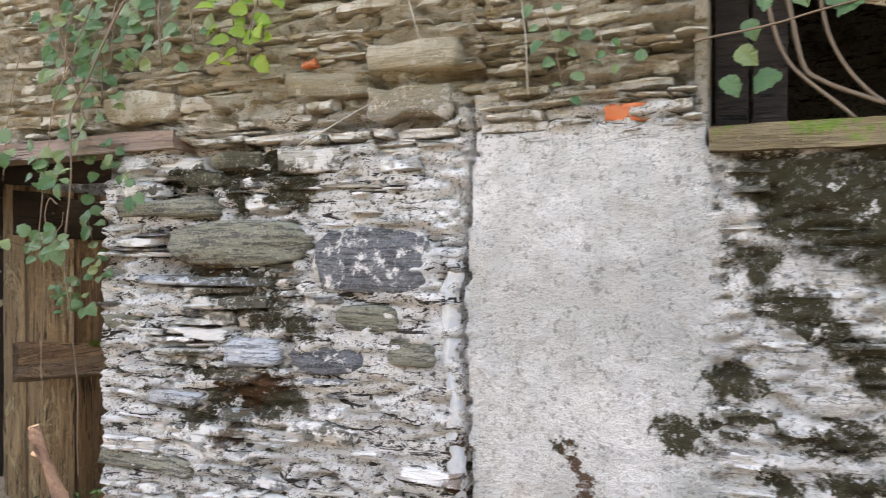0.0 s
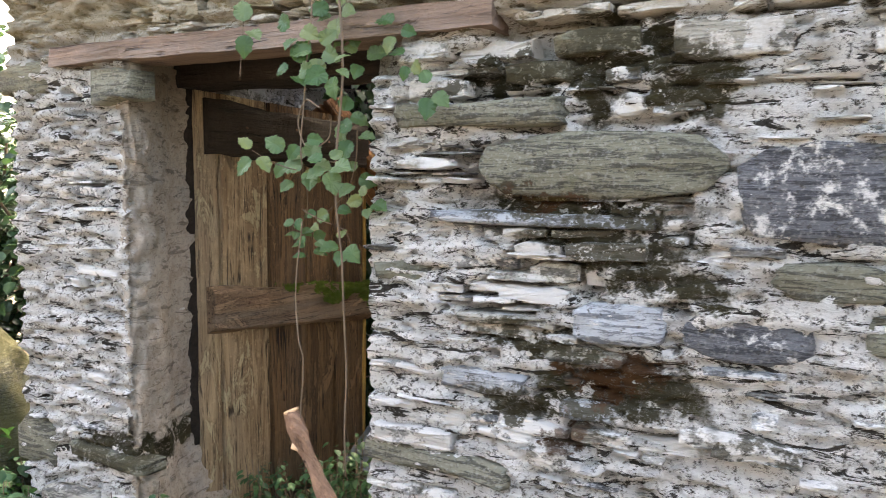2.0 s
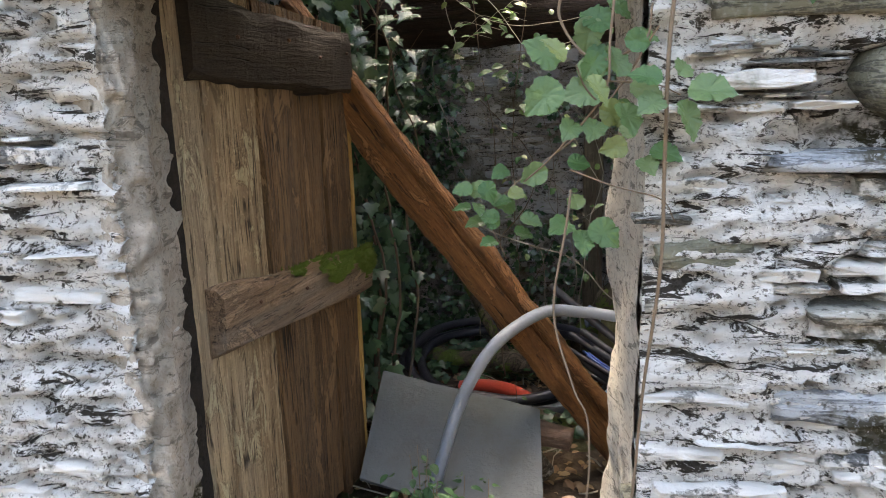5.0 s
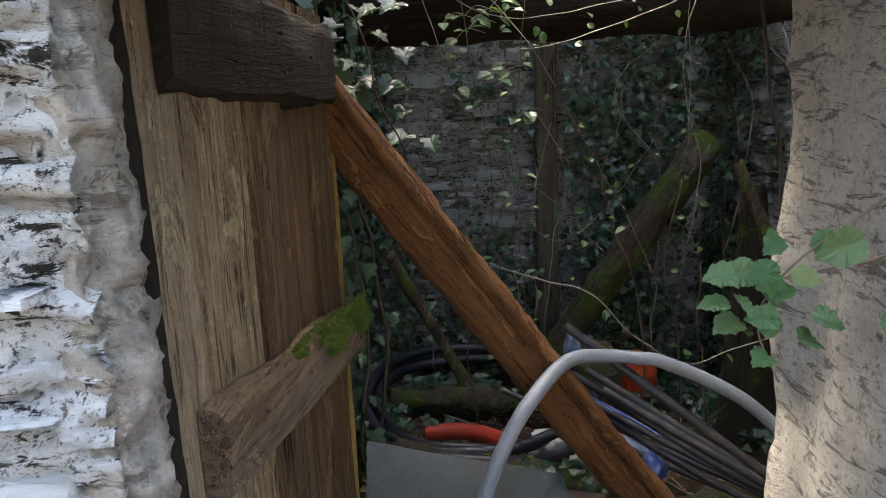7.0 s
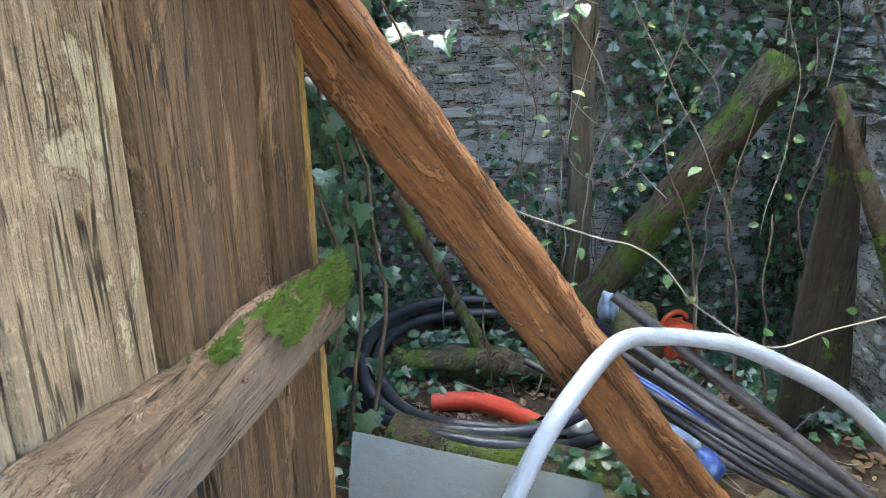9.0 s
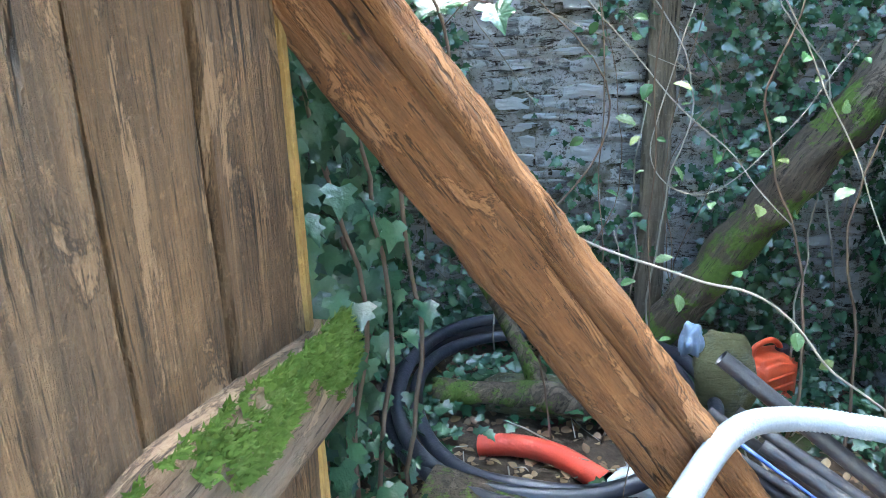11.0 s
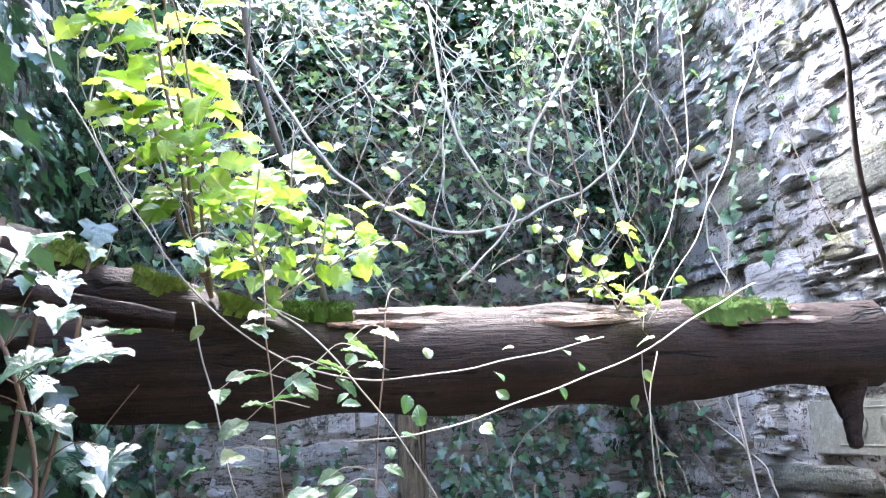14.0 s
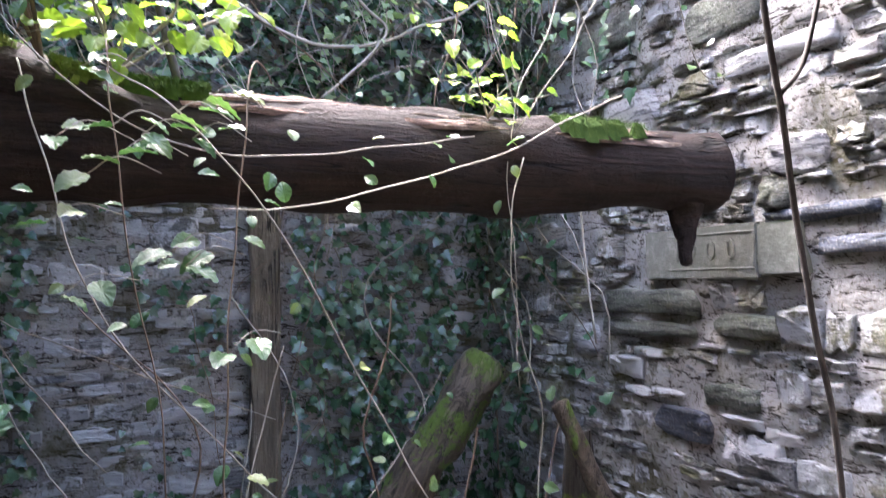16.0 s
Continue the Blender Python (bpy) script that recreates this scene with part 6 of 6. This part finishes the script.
# ---- window ----
def window():
    at = tagged(new("window_1"), "unglazed window hole with a mossy wooden sill and old boards", "window", kind="structure")
    rough_beam("window_sill", WIN_L + 0.005, WIN_R - 0.005, 1.89, 2.3, WIN_B - 0.02, WIN_B + 0.045, mat_wood("mossy_sill", (0.20, 0.16, 0.09), (0.10, 0.075, 0.045), 0, 0.8, 0.55, 0.9), 0.012, 30, at, "mossy wooden window sill")
    rough_beam("window_lintel", WIN_L - 0.2, WIN_R + 0.2, 1.9, 2.38, WIN_T, WIN_T + 0.08, LINTEL, 0.01, 20, at)
    rv, rf = boxes((WIN_L - 0.03, WIN_L, FRONT + 0.004, BACK - 0.005, WIN_B, WIN_T), (WIN_R, WIN_R + 0.03, FRONT + 0.004, BACK - 0.005, WIN_B, WIN_T))
    mesh("reveal", rv, rf, MORTAR, at)
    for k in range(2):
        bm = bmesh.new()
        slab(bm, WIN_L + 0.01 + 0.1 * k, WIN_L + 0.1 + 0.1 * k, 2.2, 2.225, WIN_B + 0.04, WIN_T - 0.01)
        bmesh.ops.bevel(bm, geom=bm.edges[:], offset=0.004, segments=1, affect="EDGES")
        part("board", bm, SHADEWOOD, at)
    r = random.Random(41)
    roots = thing("dry_root", (0.2, 2.0, 1.71), "dry brown roots lying in the window hole", "root")
    for pts, rad in (([(0.05, 2.05, 2.2), (0.09, 2.02, 1.95), (0.16, 2.0, 1.82), (0.26, 1.98, 1.71)], 0.006), ([(0.1, 2.1, 2.2), (0.15, 2.05, 1.9), (0.2, 2.03, 1.82), (0.32, 2.0, 1.75), (0.45, 2.0, 1.72)], 0.007),
                     ([(0.18, 2.12, 2.2), (0.22, 2.1, 1.95), (0.3, 2.06, 1.8), (0.38, 2.03, 1.72)], 0.006), ([(-0.1, 1.84, 1.9), (0.1, 1.84, 1.93), (0.35, 1.84, 1.97), (0.6, 1.84, 1.97)], 0.003)):
        stem(roots, pts, rad, STEM_BROWN, 10, 6, 0.3, 0.01)
    for p in ((0.0, 1.86, 1.88), (-0.03, 1.88, 1.82), (0.06, 1.88, 2.0), (0.13, 1.86, 2.02), (0.2, 1.86, 2.0), (0.26, 1.85, 1.97), (0.3, 1.86, 2.04), (0.09, 1.9, 1.83), (0.02, 1.87, 1.95)):
        one_leaf(roots, "broad", VINE, p, Vector((0, -1, 0.4)) + rvec(r, 0.4), Vector((r.uniform(-1, 1), 0, -0.8)), r.uniform(0.04, 0.08))


window()

# ---- clutter on the floor of the ruin ----
def ribbed(name, pts, radius, mat, label, category="hose", step=0.0045, sides=14, ridges=0.06, wall=None):
    path0 = smooth_path(pts, 30)
    length = sum((b - a).length for a, b in zip(path0, path0[1:]))
    n = max(8, int(length / step))
    path, acc, want = [path0[0]], 0.0, length / n
    for a, b in zip(path0, path0[1:]):
        d = (b - a).length
        while acc + d >= want * len(path) and len(path) <= n:
            path.append(a.lerp(b, (want * len(path) - acc) / d))
        acc += d
    at = thing(name, path[0], label, category)
    v, f = tube(path, radius, sides, ridges=ridges, caps=False)
    mesh("tube", v, f, mat, at)
    for end, nxt in ((path[0], path[1]), (path[-1], path[-2])):
        d = (nxt - end).normalized()
        v, f = tube([end, end + d * 0.004, end + d * 0.05], lambda t: radius * (0.98 if t < 0.3 else 0.86), sides, caps=False)
        mesh("rim", v, [q[::-1] for q in f], HOSE_K, at)
    return at


ribbed("corrugated_hose", [(-2.71, 3.0, -0.04), (-2.665, 3.02, 0.12), (-2.61, 3.08, 0.3), (-2.55, 3.12, 0.43), (-2.46, 3.2, 0.54), (-2.31, 3.40, 0.585), (-2.17, 3.5, 0.558), (-2.05, 3.5, 0.545), (-1.948, 3.5, 0.518),
                           (-1.71, 3.5, 0.39), (-1.54, 3.48, 0.235), (-1.42, 3.46, 0.1), (-1.2, 3.4, -0.12)], 0.0225, HOSE_W, "grey-white corrugated plastic hose arching over the debris")
ribbed("corrugated_hose", [(-2.81, 4.55, -0.23), (-2.68, 4.53, -0.21), (-2.53, 4.46, -0.2), (-2.38, 4.31, -0.2)], 0.04, HOSE_R, "short length of red corrugated drainage pipe on the earth", step=0.006)


def coil():
    at = thing("hose_coil", (-2.6, 4.8, -0.2), "coil of black plastic water pipe on the leaf litter", "hose")
    for k, (dx, dz) in enumerate(((0, 0), (0.11, 0.02), (0.05, 0.06))):
        c = Vector((-2.55, 4.75, -0.17 + dz))
        pts = []
        for i in range(18):
            a = 2 * math.pi * i / 18
            rr = 0.66 - dx + 0.02 * math.sin(3 * a + k)
            p = c + Vector((math.cos(a) * rr * 0.96, math.sin(a) * rr * 1.08, 0.02 * math.sin(2 * a + k)))
            p.z = max(p.z + 0.02, floor_z(p.x, p.y) + 0.07)
            pts.append(p)
        pts.append(pts[0])
        v, f = tube(smooth_path(pts, 5), 0.027, 10, caps=False)
        mesh("loop", v, f, HOSE_K, at)


coil()


def pipes():
    r = random.Random(43)
    spans = [((-2.285, 3.575, 0.645), (-1.3, 3.22, -0.1), 0.017), ((-2.15, 3.85, 0.36), (-1.2, 3.3, -0.12), 0.016), ((-2.2, 3.9, 0.33), (-1.25, 3.35, -0.14), 0.014), ((-2.1, 3.8, 0.3), (-1.22, 3.26, -0.13), 0.018),
             ((-2.3, 4.0, 0.28), (-1.3, 3.42, -0.12), 0.013), ((-2.2, 3.95, 0.22), (-1.35, 3.4, -0.15), 0.016), ((-2.3, 4.05, 0.18), (-1.3, 3.5, -0.15), 0.012), ((-2.45, 4.2, 0.14), (-1.4, 3.55, -0.15), 0.014)]
    for i, (a, b, rad) in enumerate(spans):
        a, b = Vector(a), Vector(b)
        mid = a.lerp(b, 0.5) + Vector((0, 0, -0.015 * (i % 3)))
        at = thing("plastic_pipe", b, "dark grey plastic pipe lying across the debris" if i else "grey plastic pipe sticking up from the bundle", "pipe", "bundle of pipes")
        v, f = tube(smooth_path([a, mid, b], 12), rad, 10, caps=False)
        mesh("tube", v, f, PIPE_G, at)
        d = (mid - a).normalized()
        v, f = tube([a + d * 0.001, a + d * 0.004, a + d * 0.06], lambda t: rad * (0.99 if t < 0.2 else 0.8), 10, caps=False)
        mesh("rim", v, [q[::-1] for q in f], HOSE_K, at)
    blue = thing("cable_bundle", (-1.6, 3.7, -0.15), "thin dark blue cables under the pipes", "cable")
    for i in range(7):
        o = Vector((r.uniform(-0.05, 0.05), r.uniform(-0.08, 0.08), r.uniform(-0.02, 0.03)))
        stem(blue, [Vector((-2.1, 4.25, 0.08)) + o, Vector((-1.9, 4.0, 0.02)) + o, Vector((-1.6, 3.75, -0.06)) + o, Vector((-1.2, 3.5, -0.16)) + o], 0.006, BLUEP if i % 2 else HOSE_K, 8, 6, 0.0, 0.01, "cable")
    # a wire tie round the bundle
    tie = thing("wire_tie", (-1.75, 3.5, 0.2), "twisted wire tie standing up from the pipes", "wire")
    stem(tie, [(-1.86, 3.42, 0.3), (-1.84, 3.4, 0.36), (-1.8, 3.38, 0.42)], 0.003, HOSE_K, 6, 5, 0.2, 0.0, "wire")


pipes()


def jerrycan():
    at = thing("jerrycan", (-1.57, 5.2, -0.46), "orange-red plastic jerrycan standing in the ivy", "canister")
    bm = bmesh.new()
    slab(bm, -0.085, 0.085, -0.06, 0.06, 0.0, 0.25)
    bmesh.ops.subdivide_edges(bm, edges=bm.edges[:], cuts=3, use_grid_fill=True)
    for v in bm.verts:
        if v.co.z > 0.2 and v.co.x > 0.03:
            v.co.z -= (v.co.x - 0.03) * 0.5
        v.co += Vector((0.004, 0.004, 0.002)) * noise.noise(v.co * 14)
    bmesh.ops.bevel(bm, geom=[e for e in bm.edges if e.is_manifold and e.calc_face_angle(0) > 0.8], offset=0.018, segments=3, affect="EDGES")
    turn = pose(-1.57, 5.2, -0.46, 4, -6, 25) @ Matrix.Scale(1.3, 4)
    bm.transform(turn)
    body = part("body", bm, CANRED, at, smooth=True)
    hv, hf = tube([turn @ p for p in smooth_path([(-0.07, 0, 0.24), (-0.06, 0, 0.285), (0.0, 0, 0.295), (0.04, 0, 0.265), (0.045, 0, 0.225)], 6)], 0.013, 8)
    mesh("handle", hv, hf, CANRED, at)
    bm = bmesh.new()
    bmesh.ops.create_cone(bm, cap_ends=True, segments=16, radius1=0.024, radius2=0.022, depth=0.03, matrix=turn @ Matrix.Translation((0.055, 0, 0.24)))
    part("cap", bm, HOSE_K, at, "black screw cap")
    for z in (0.06, 0.1, 0.14, 0.18):
        bm = bmesh.new()
        slab(bm, -0.055, 0.055, -0.066, -0.058, z, z + 0.012)
        bmesh.ops.bevel(bm, geom=bm.edges[:], offset=0.003, segments=1, affect="EDGES")
        bm.transform(turn)
        part("rib", bm, CANRED, at)


jerrycan()


def crumpled(name, centre, size, mat, label, category, seed):
    """A crumpled bag or sheet lying on the ground."""
    at = thing(name, centre, label, category)
    bm = bmesh.new()
    bmesh.ops.create_icosphere(bm, subdivisions=4, radius=1.0)
    for v in bm.verts:
        p = v.co.copy()
        k = 1 + 0.4 * noise.noise(p * 1.6 + Vector((seed, 0, 0))) + 0.22 * abs(noise.noise(p * 4 + Vector((0, seed, 0))))
        v.co = Vector((p.x * size[0] * k, p.y * size[1] * k, max(p.z, -0.5) * size[2] * k)) + Vector(centre)
    part("sheet", bm, mat, at, smooth=True)


crumpled("plastic_bag", (-2.07, 4.6, 0.18), (0.035, 0.04, 0.075), PALEBAG, "crumpled pale blue plastic bag hanging among the debris", "bag", 2)
crumpled("plastic_bag", (-1.96, 4.02, -0.08), (0.09, 0.16, 0.08), PALEBAG, "torn light blue plastic sheet under the pipes", "bag", 5)
crumpled("plastic_bag", (-1.9, 3.83, -0.06), (0.05, 0.05, 0.06), BLUEP, "small crumpled bright blue wrapper", "bag", 8)
crumpled("plastic_sheet", (-2.22, 4.33, -0.19), (0.13, 0.08, 0.05), WHITEP, "crumpled white plastic sheet on the earth", "sheet", 11)


def rock(name, centre, size, mat, label, seed, category="rock"):
    at = thing(name, (centre[0], centre[1], centre[2] - size[2] * 0.6), label, category)
    bm = bmesh.new()
    bmesh.ops.create_icosphere(bm, subdivisions=3, radius=1.0)
    for v in bm.verts:
        p = v.co.copy()
        k = 0.85 + 0.35 * noise.noise(p * 1.3 + Vector((seed, seed, 0))) + 0.1 * noise.noise(p * 5)
        v.co = Vector((p.x * size[0] * k, p.y * size[1] * k, p.z * size[2] * k)) + Vector(centre)
    part("body", bm, mat, at, smooth=True)
    return at


MOSSROCK = mat_stone("mossy_rock", False, [(0.12, 0.12, 0.07), (0.15, 0.15, 0.1)], 0.1, 1.0)
rock("mossy_stone", (-1.92, 4.68, -0.02), (0.13, 0.11, 0.24), MOSSROCK, "tall moss-covered stump among the ivy", 3, "stump")
rock("mossy_stone", (-2.6, 4.85, -0.2), (0.3, 0.1, 0.1), MOSSROCK, "low mossy stone in the leaf litter", 5)
rock("mossy_stone", (-1.62, 3.75, -0.22), (0.24, 0.16, 0.12), MOSSROCK, "low mossy stone beside the timber", 7)
rock("mossy_stone", (-2.25, 3.75, -0.17), (0.16, 0.1, 0.09), MOSSROCK, "low mossy stone beside the timber", 9)
log("fallen_log", [(-3.0, 4.75, -0.12), (-2.6, 4.78, -0.15), (-2.1, 4.72, -0.2)], 0.05, MOSSLOG, "small mossy log half sunk in leaf litter", rough=0.02)
log("leaning_pole", [(-2.98, 4.95, 0.62), (-2.8, 4.9, 0.3), (-2.62, 4.85, -0.05), (-2.55, 4.85, -0.2)], 0.035, MOSSLOG, "thin mossy pole leaning in the ivy", rough=0.015)


def board():
    a, e1, e2 = Vector((-2.985, 3.52, 0.275)), Vector((0.66, -0.1, -0.10)), Vector((0.03, -0.52, -0.2))
    up = e1.cross(e2).normalized() * -1
    at = thing("grey_board", a + e2, "scuffed grey sheet of fibre board propped on debris", "board")
    n, m = 18, 14
    verts, faces = [], []
    for s in (0, 1):
        for i in range(n + 1):
            for j in range(m + 1):
                p = a + e1 * (i / n) + e2 * (j / m)
                w = 0.008 * noise.noise((i * 0.25, j * 0.25, 3)) + 0.018 * (i / n - 0.5) ** 2
                verts.append(p + up * (w - 0.012 * s))
    k = (n + 1) * (m + 1)
    for i in range(n):
        for j in range(m):
            q = i * (m + 1) + j
            faces += [(q, q + 1, q + m + 2, q + m + 1), (k + q, k + q + m + 1, k + q + m + 2, k + q + 1)]
    for i in range(n):
        q = i * (m + 1)
        faces += [(q, q + m + 1, k + q + m + 1, k + q), (q + m, k + q + m, k + q + 2 * m + 1, q + 2 * m + 1)]
    for j in range(m):
        q = n * (m + 1) + j
        faces += [(j, k + j, k + j + 1, j + 1), (q, q + 1, k + q + 1, k + q)]
    mesh("sheet", verts, faces, BOARD, at, smooth=False)


board()
plank_at = thing("old_plank", (-2.45, 3.95, -0.14), "rotten wooden plank lying in the litter", "plank")
hewn("plank", (-2.95, 4.12, -0.09), (-2.0, 3.88, -0.16), 0.17, 0.06, MOSSLOG, "", plank_at, split=0)
plank_at = thing("old_plank", (-2.7, 3.6, 0.05), "rotten wooden plank under the grey board", "plank")
hewn("plank", (-2.98, 3.5, 0.2), (-2.2, 3.35, 0.08), 0.1, 0.08, LINTEL, "", plank_at, split=0)
rock("rubble_stone", (-2.75, 3.4, 0.02), (0.22, 0.16, 0.14), STONE_I, "grey rubble stone propping the board", 13)
rock("rubble_stone", (-2.45, 3.32, -0.02), (0.2, 0.14, 0.12), STONE_I, "grey rubble stone propping the board", 15)


# ---- the cut branch in front of the doorway ----
def cut_branch():
    at = thing("cut_branch", (-1.95, 1.8, 0.0), "cut branch with pale stripped bark standing by the door", "branch")
    path = smooth_path([(-2.235, 1.745, 0.79), (-2.185, 1.75, 0.68), (-2.1, 1.765, 0.5), (-2.0, 1.78, 0.3), (-1.85, 1.8, 0.0)], 10)
    v, f = tube(path, lambda t: 0.021 + 0.004 * math.sin(t * 17), 12, 0.006, 26)
    mesh("branch", v, f, BARK, at)
    d = (path[0] - path[1]).normalized()
    v, f = tube([path[0] - d * 0.004, path[0] + d * 0.003], 0.0195, 12)
    mesh("cut_end", v, f, CUTWOOD, at, "pale sawn end")
    for k in (9, 22):
        v, f = tube([path[k], path[k] + Vector((-0.03, -0.02, 0.012))], lambda t: 0.013 - 0.004 * t, 8)
        mesh("twig_stub", v, f, CUTWOOD, at)


cut_branch()


# ---- weeds ----
def weeds(centre, spread, height, count, leaf, mat, kind, label, seed, base):
    r = random.Random(seed)
    at = thing("weed", (centre[0], centre[1], base), label, "plant")
    spots = []
    for i in range(count):
        x, y = centre[0] + r.gauss(0, spread[0]), centre[1] + r.gauss(0, spread[1])
        h = height * r.uniform(0.4, 1.0) * math.exp(-((x - centre[0]) / spread[0] / 2.2) ** 2)
        lean = rvec(r, 0.1)
        b = Vector((x, y, base - 0.02))
        t = b + Vector((lean.x, lean.y, h))
        v, f = tube([b, b.lerp(t, 0.5) + lean * 0.2, t], lambda q: 0.0025 * (1 - 0.5 * q), 4)
        if i < 60:
            mesh("stem", v, f, STEM_BROWN, at)
        for k in range(12):
            q = r.uniform(0.3, 1.0)
            a = r.uniform(0, 6.28)
            spots.append((b.lerp(t, q) + Vector((math.cos(a), math.sin(a), 0)) * 0.02, Vector((math.cos(a) * 0.5, math.sin(a) * 0.5, 1)) + rvec(r, 0.3), (math.cos(a), math.sin(a), -0.2), leaf * r.uniform(0.6, 1.3)))
    leaf_mass("leaves", kind, spots, mat, at)


weeds((-2.6, 2.5), (0.14, 0.08), 0.46, 75, 0.032, WEED, "oval", "low bushy green weed growing at the door sill", 51, 0.0)
weeds((-2.92, 2.4), (0.06, 0.06), 0.36, 22, 0.03, WEED, "oval", "low bushy green weed growing at the door foot", 52, 0.0)
weeds((-3.6, 1.76), (0.12, 0.06), 0.4, 32, 0.05, WEED, "broad", "leafy green weed at the foot of the wall", 53, 0.0)
weeds((-3.3, 1.78), (0.12, 0.05), 0.33, 26, 0.045, WEED, "broad", "leafy green weed at the foot of the wall", 54, 0.0)
weeds((-2.93, 1.86), (0.04, 0.04), 0.5, 14, 0.04, WEED, "oval", "small fern-like weed by the door reveal", 55, 0.0)
weeds((-3.95, 1.9), (0.15, 0.12), 0.5, 40, 0.05, WEED, "broad", "leafy green weed beyond the end of the wall", 56, 0.0)


# ---- shrub and rubble beyond the end of the wall ----
def shrub(centre, size, count, label, seed):
    r = random.Random(seed)
    at = thing("shrub", (centre[0], centre[1], 0.0), label, "shrub")
    spots = []
    for k in range(9):
        a = r.uniform(0, 6.28)
        tip = Vector(centre) + Vector((math.cos(a) * size * 0.7, math.sin(a) * size * 0.7, r.uniform(0.2, 1.2)))
        path = stem(at, [(centre[0], centre[1], 0), ((centre[0] + tip.x) / 2, (centre[1] + tip.y) / 2, tip.z * 0.6), tip], 0.02, STEM_BROWN, 8, 6, 0.7, 0.04)
        for p in path[4:]:
            for q in range(count // 180):
                spots.append((p + rvec(r, 0.28), rvec(r, 0.7) + Vector((0, -0.3, 0.9)), rvec(r), 0.07 * r.uniform(0.6, 1.3)))
    leaf_mass("leaves", "broad", spots, IVY, at)


shrub((-4.45, 2.9, 0.9), 0.9, 2600, "leafy green shrub growing beside the ruin", 61)
shrub((-4.9, 2.2, 0.8), 0.8, 2000, "leafy green shrub growing beside the ruin", 62)
shrub((-5.6, 3.4, 1.0), 1.3, 2600, "leafy green shrub growing beside the ruin", 63)
rock("rubble_stone", (-3.95, 2.35, 0.25), (0.22, 0.2, 0.26), STONE_I, "grey block of fallen rubble by the wall end", 17)
rock("rubble_stone", (-4.2, 2.1, 0.12), (0.2, 0.18, 0.16), STONE_I, "grey block of fallen rubble by the wall end", 19)
shrub((-4.6, 2.15, 0.7), 0.55, 3600, "leafy green shrub growing beside the ruin", 64)
shrub((-5.7, 2.5, 1.1), 0.8, 4000, "leafy green shrub growing beside the ruin", 65)
rock("rubble_stone", (-4.25, 2.15, 0.3), (0.3, 0.25, 0.45), MOSSROCK, "grey block of fallen rubble among the weeds", 21)
rock("rubble_stone", (-4.95, 2.4, 0.4), (0.45, 0.3, 0.6), MOSSROCK, "grey block of fallen rubble among the weeds", 23)
log("fallen_log", [(-3.8, 2.75, 0.75), (-4.3, 2.6, 0.7), (-4.9, 2.5, 0.6)], 0.06, MOSSLOG, "dark mossy branch lying beside the wall", rough=0.02)


# ---- litter ----
def litter():
    r = random.Random(71)
    at = thing("leaf_litter", (-2.3, 4.2, -0.2), "brown fallen leaves strewn over the earth floor", "leaf litter", kind="stuff")
    spots, green = [], []
    for i in range(2600):
        x, y = r.uniform(LEFT + 0.05, RIGHT - 0.05), r.uniform(2.3, REAR - 0.05)
        z = floor_z(x, y) + 0.03 * noise.fractal((x * 5, y * 5, 0), 1, 2, 4) + r.uniform(0.004, 0.02)
        spots.append(((x, y, z), Vector((0, 0, 1)) + rvec(r, 0.5), rvec(r), 0.045 * r.uniform(0.5, 1.3)))
    leaf_mass("leaves", "oval", spots, DRYLEAF, at)
    gi = thing("ground_ivy", (-2.6, 4.9, -0.2), "creeping ivy spreading over the earth floor", "ivy", kind="stuff")
    while len(green) < 2300:
        x, y = r.uniform(LEFT + 0.05, RIGHT - 0.05), r.uniform(3.6, REAR - 0.05)
        if noise.noise((x * 2.1, y * 2.1, 7)) + 0.35 * (y - 4.6) + 0.25 * (x < -2.9) < r.uniform(-0.1, 0.4):
            continue
        if abs(math.hypot((x + 2.55) / 0.96, (y - 4.75) / 1.08) - 0.62) < 0.13 and y < 5.45:
            continue
        z = floor_z(x, y) + r.uniform(0.03, 0.12) + 0.15 * max(0, y - 5.2)
        green.append(((x, y, z), Vector((0, -0.4, 1)) + rvec(r, 0.5), rvec(r), 0.05 * r.uniform(0.5, 1.3)))
    leaf_mass("leaves", "ivy", green, IVY, gi)
    tw = thing("dry_twigs", (-2.3, 4.0, -0.2), "dry twigs and straw scattered on the earth floor", "twigs", kind="stuff")
    sets = []
    for i in range(170):
        x, y, a = r.uniform(-3.2, -1.1), r.uniform(2.6, 5.4), r.uniform(0, 6.28)
        l = r.uniform(0.05, 0.28)
        p = Vector((x, y, floor_z(x, y) + r.uniform(0.01, 0.05)))
        d = Vector((math.cos(a), math.sin(a), r.uniform(-0.1, 0.25))) * l
        sets.append(tube([p, p + d * 0.5 + rvec(r, 0.015), p + d], r.uniform(0.0012, 0.004), 4))
    v, f = joined(sets)
    tagged(mesh("twigs", v, f, STEM_PALE, tw), kind="stuff")


litter()
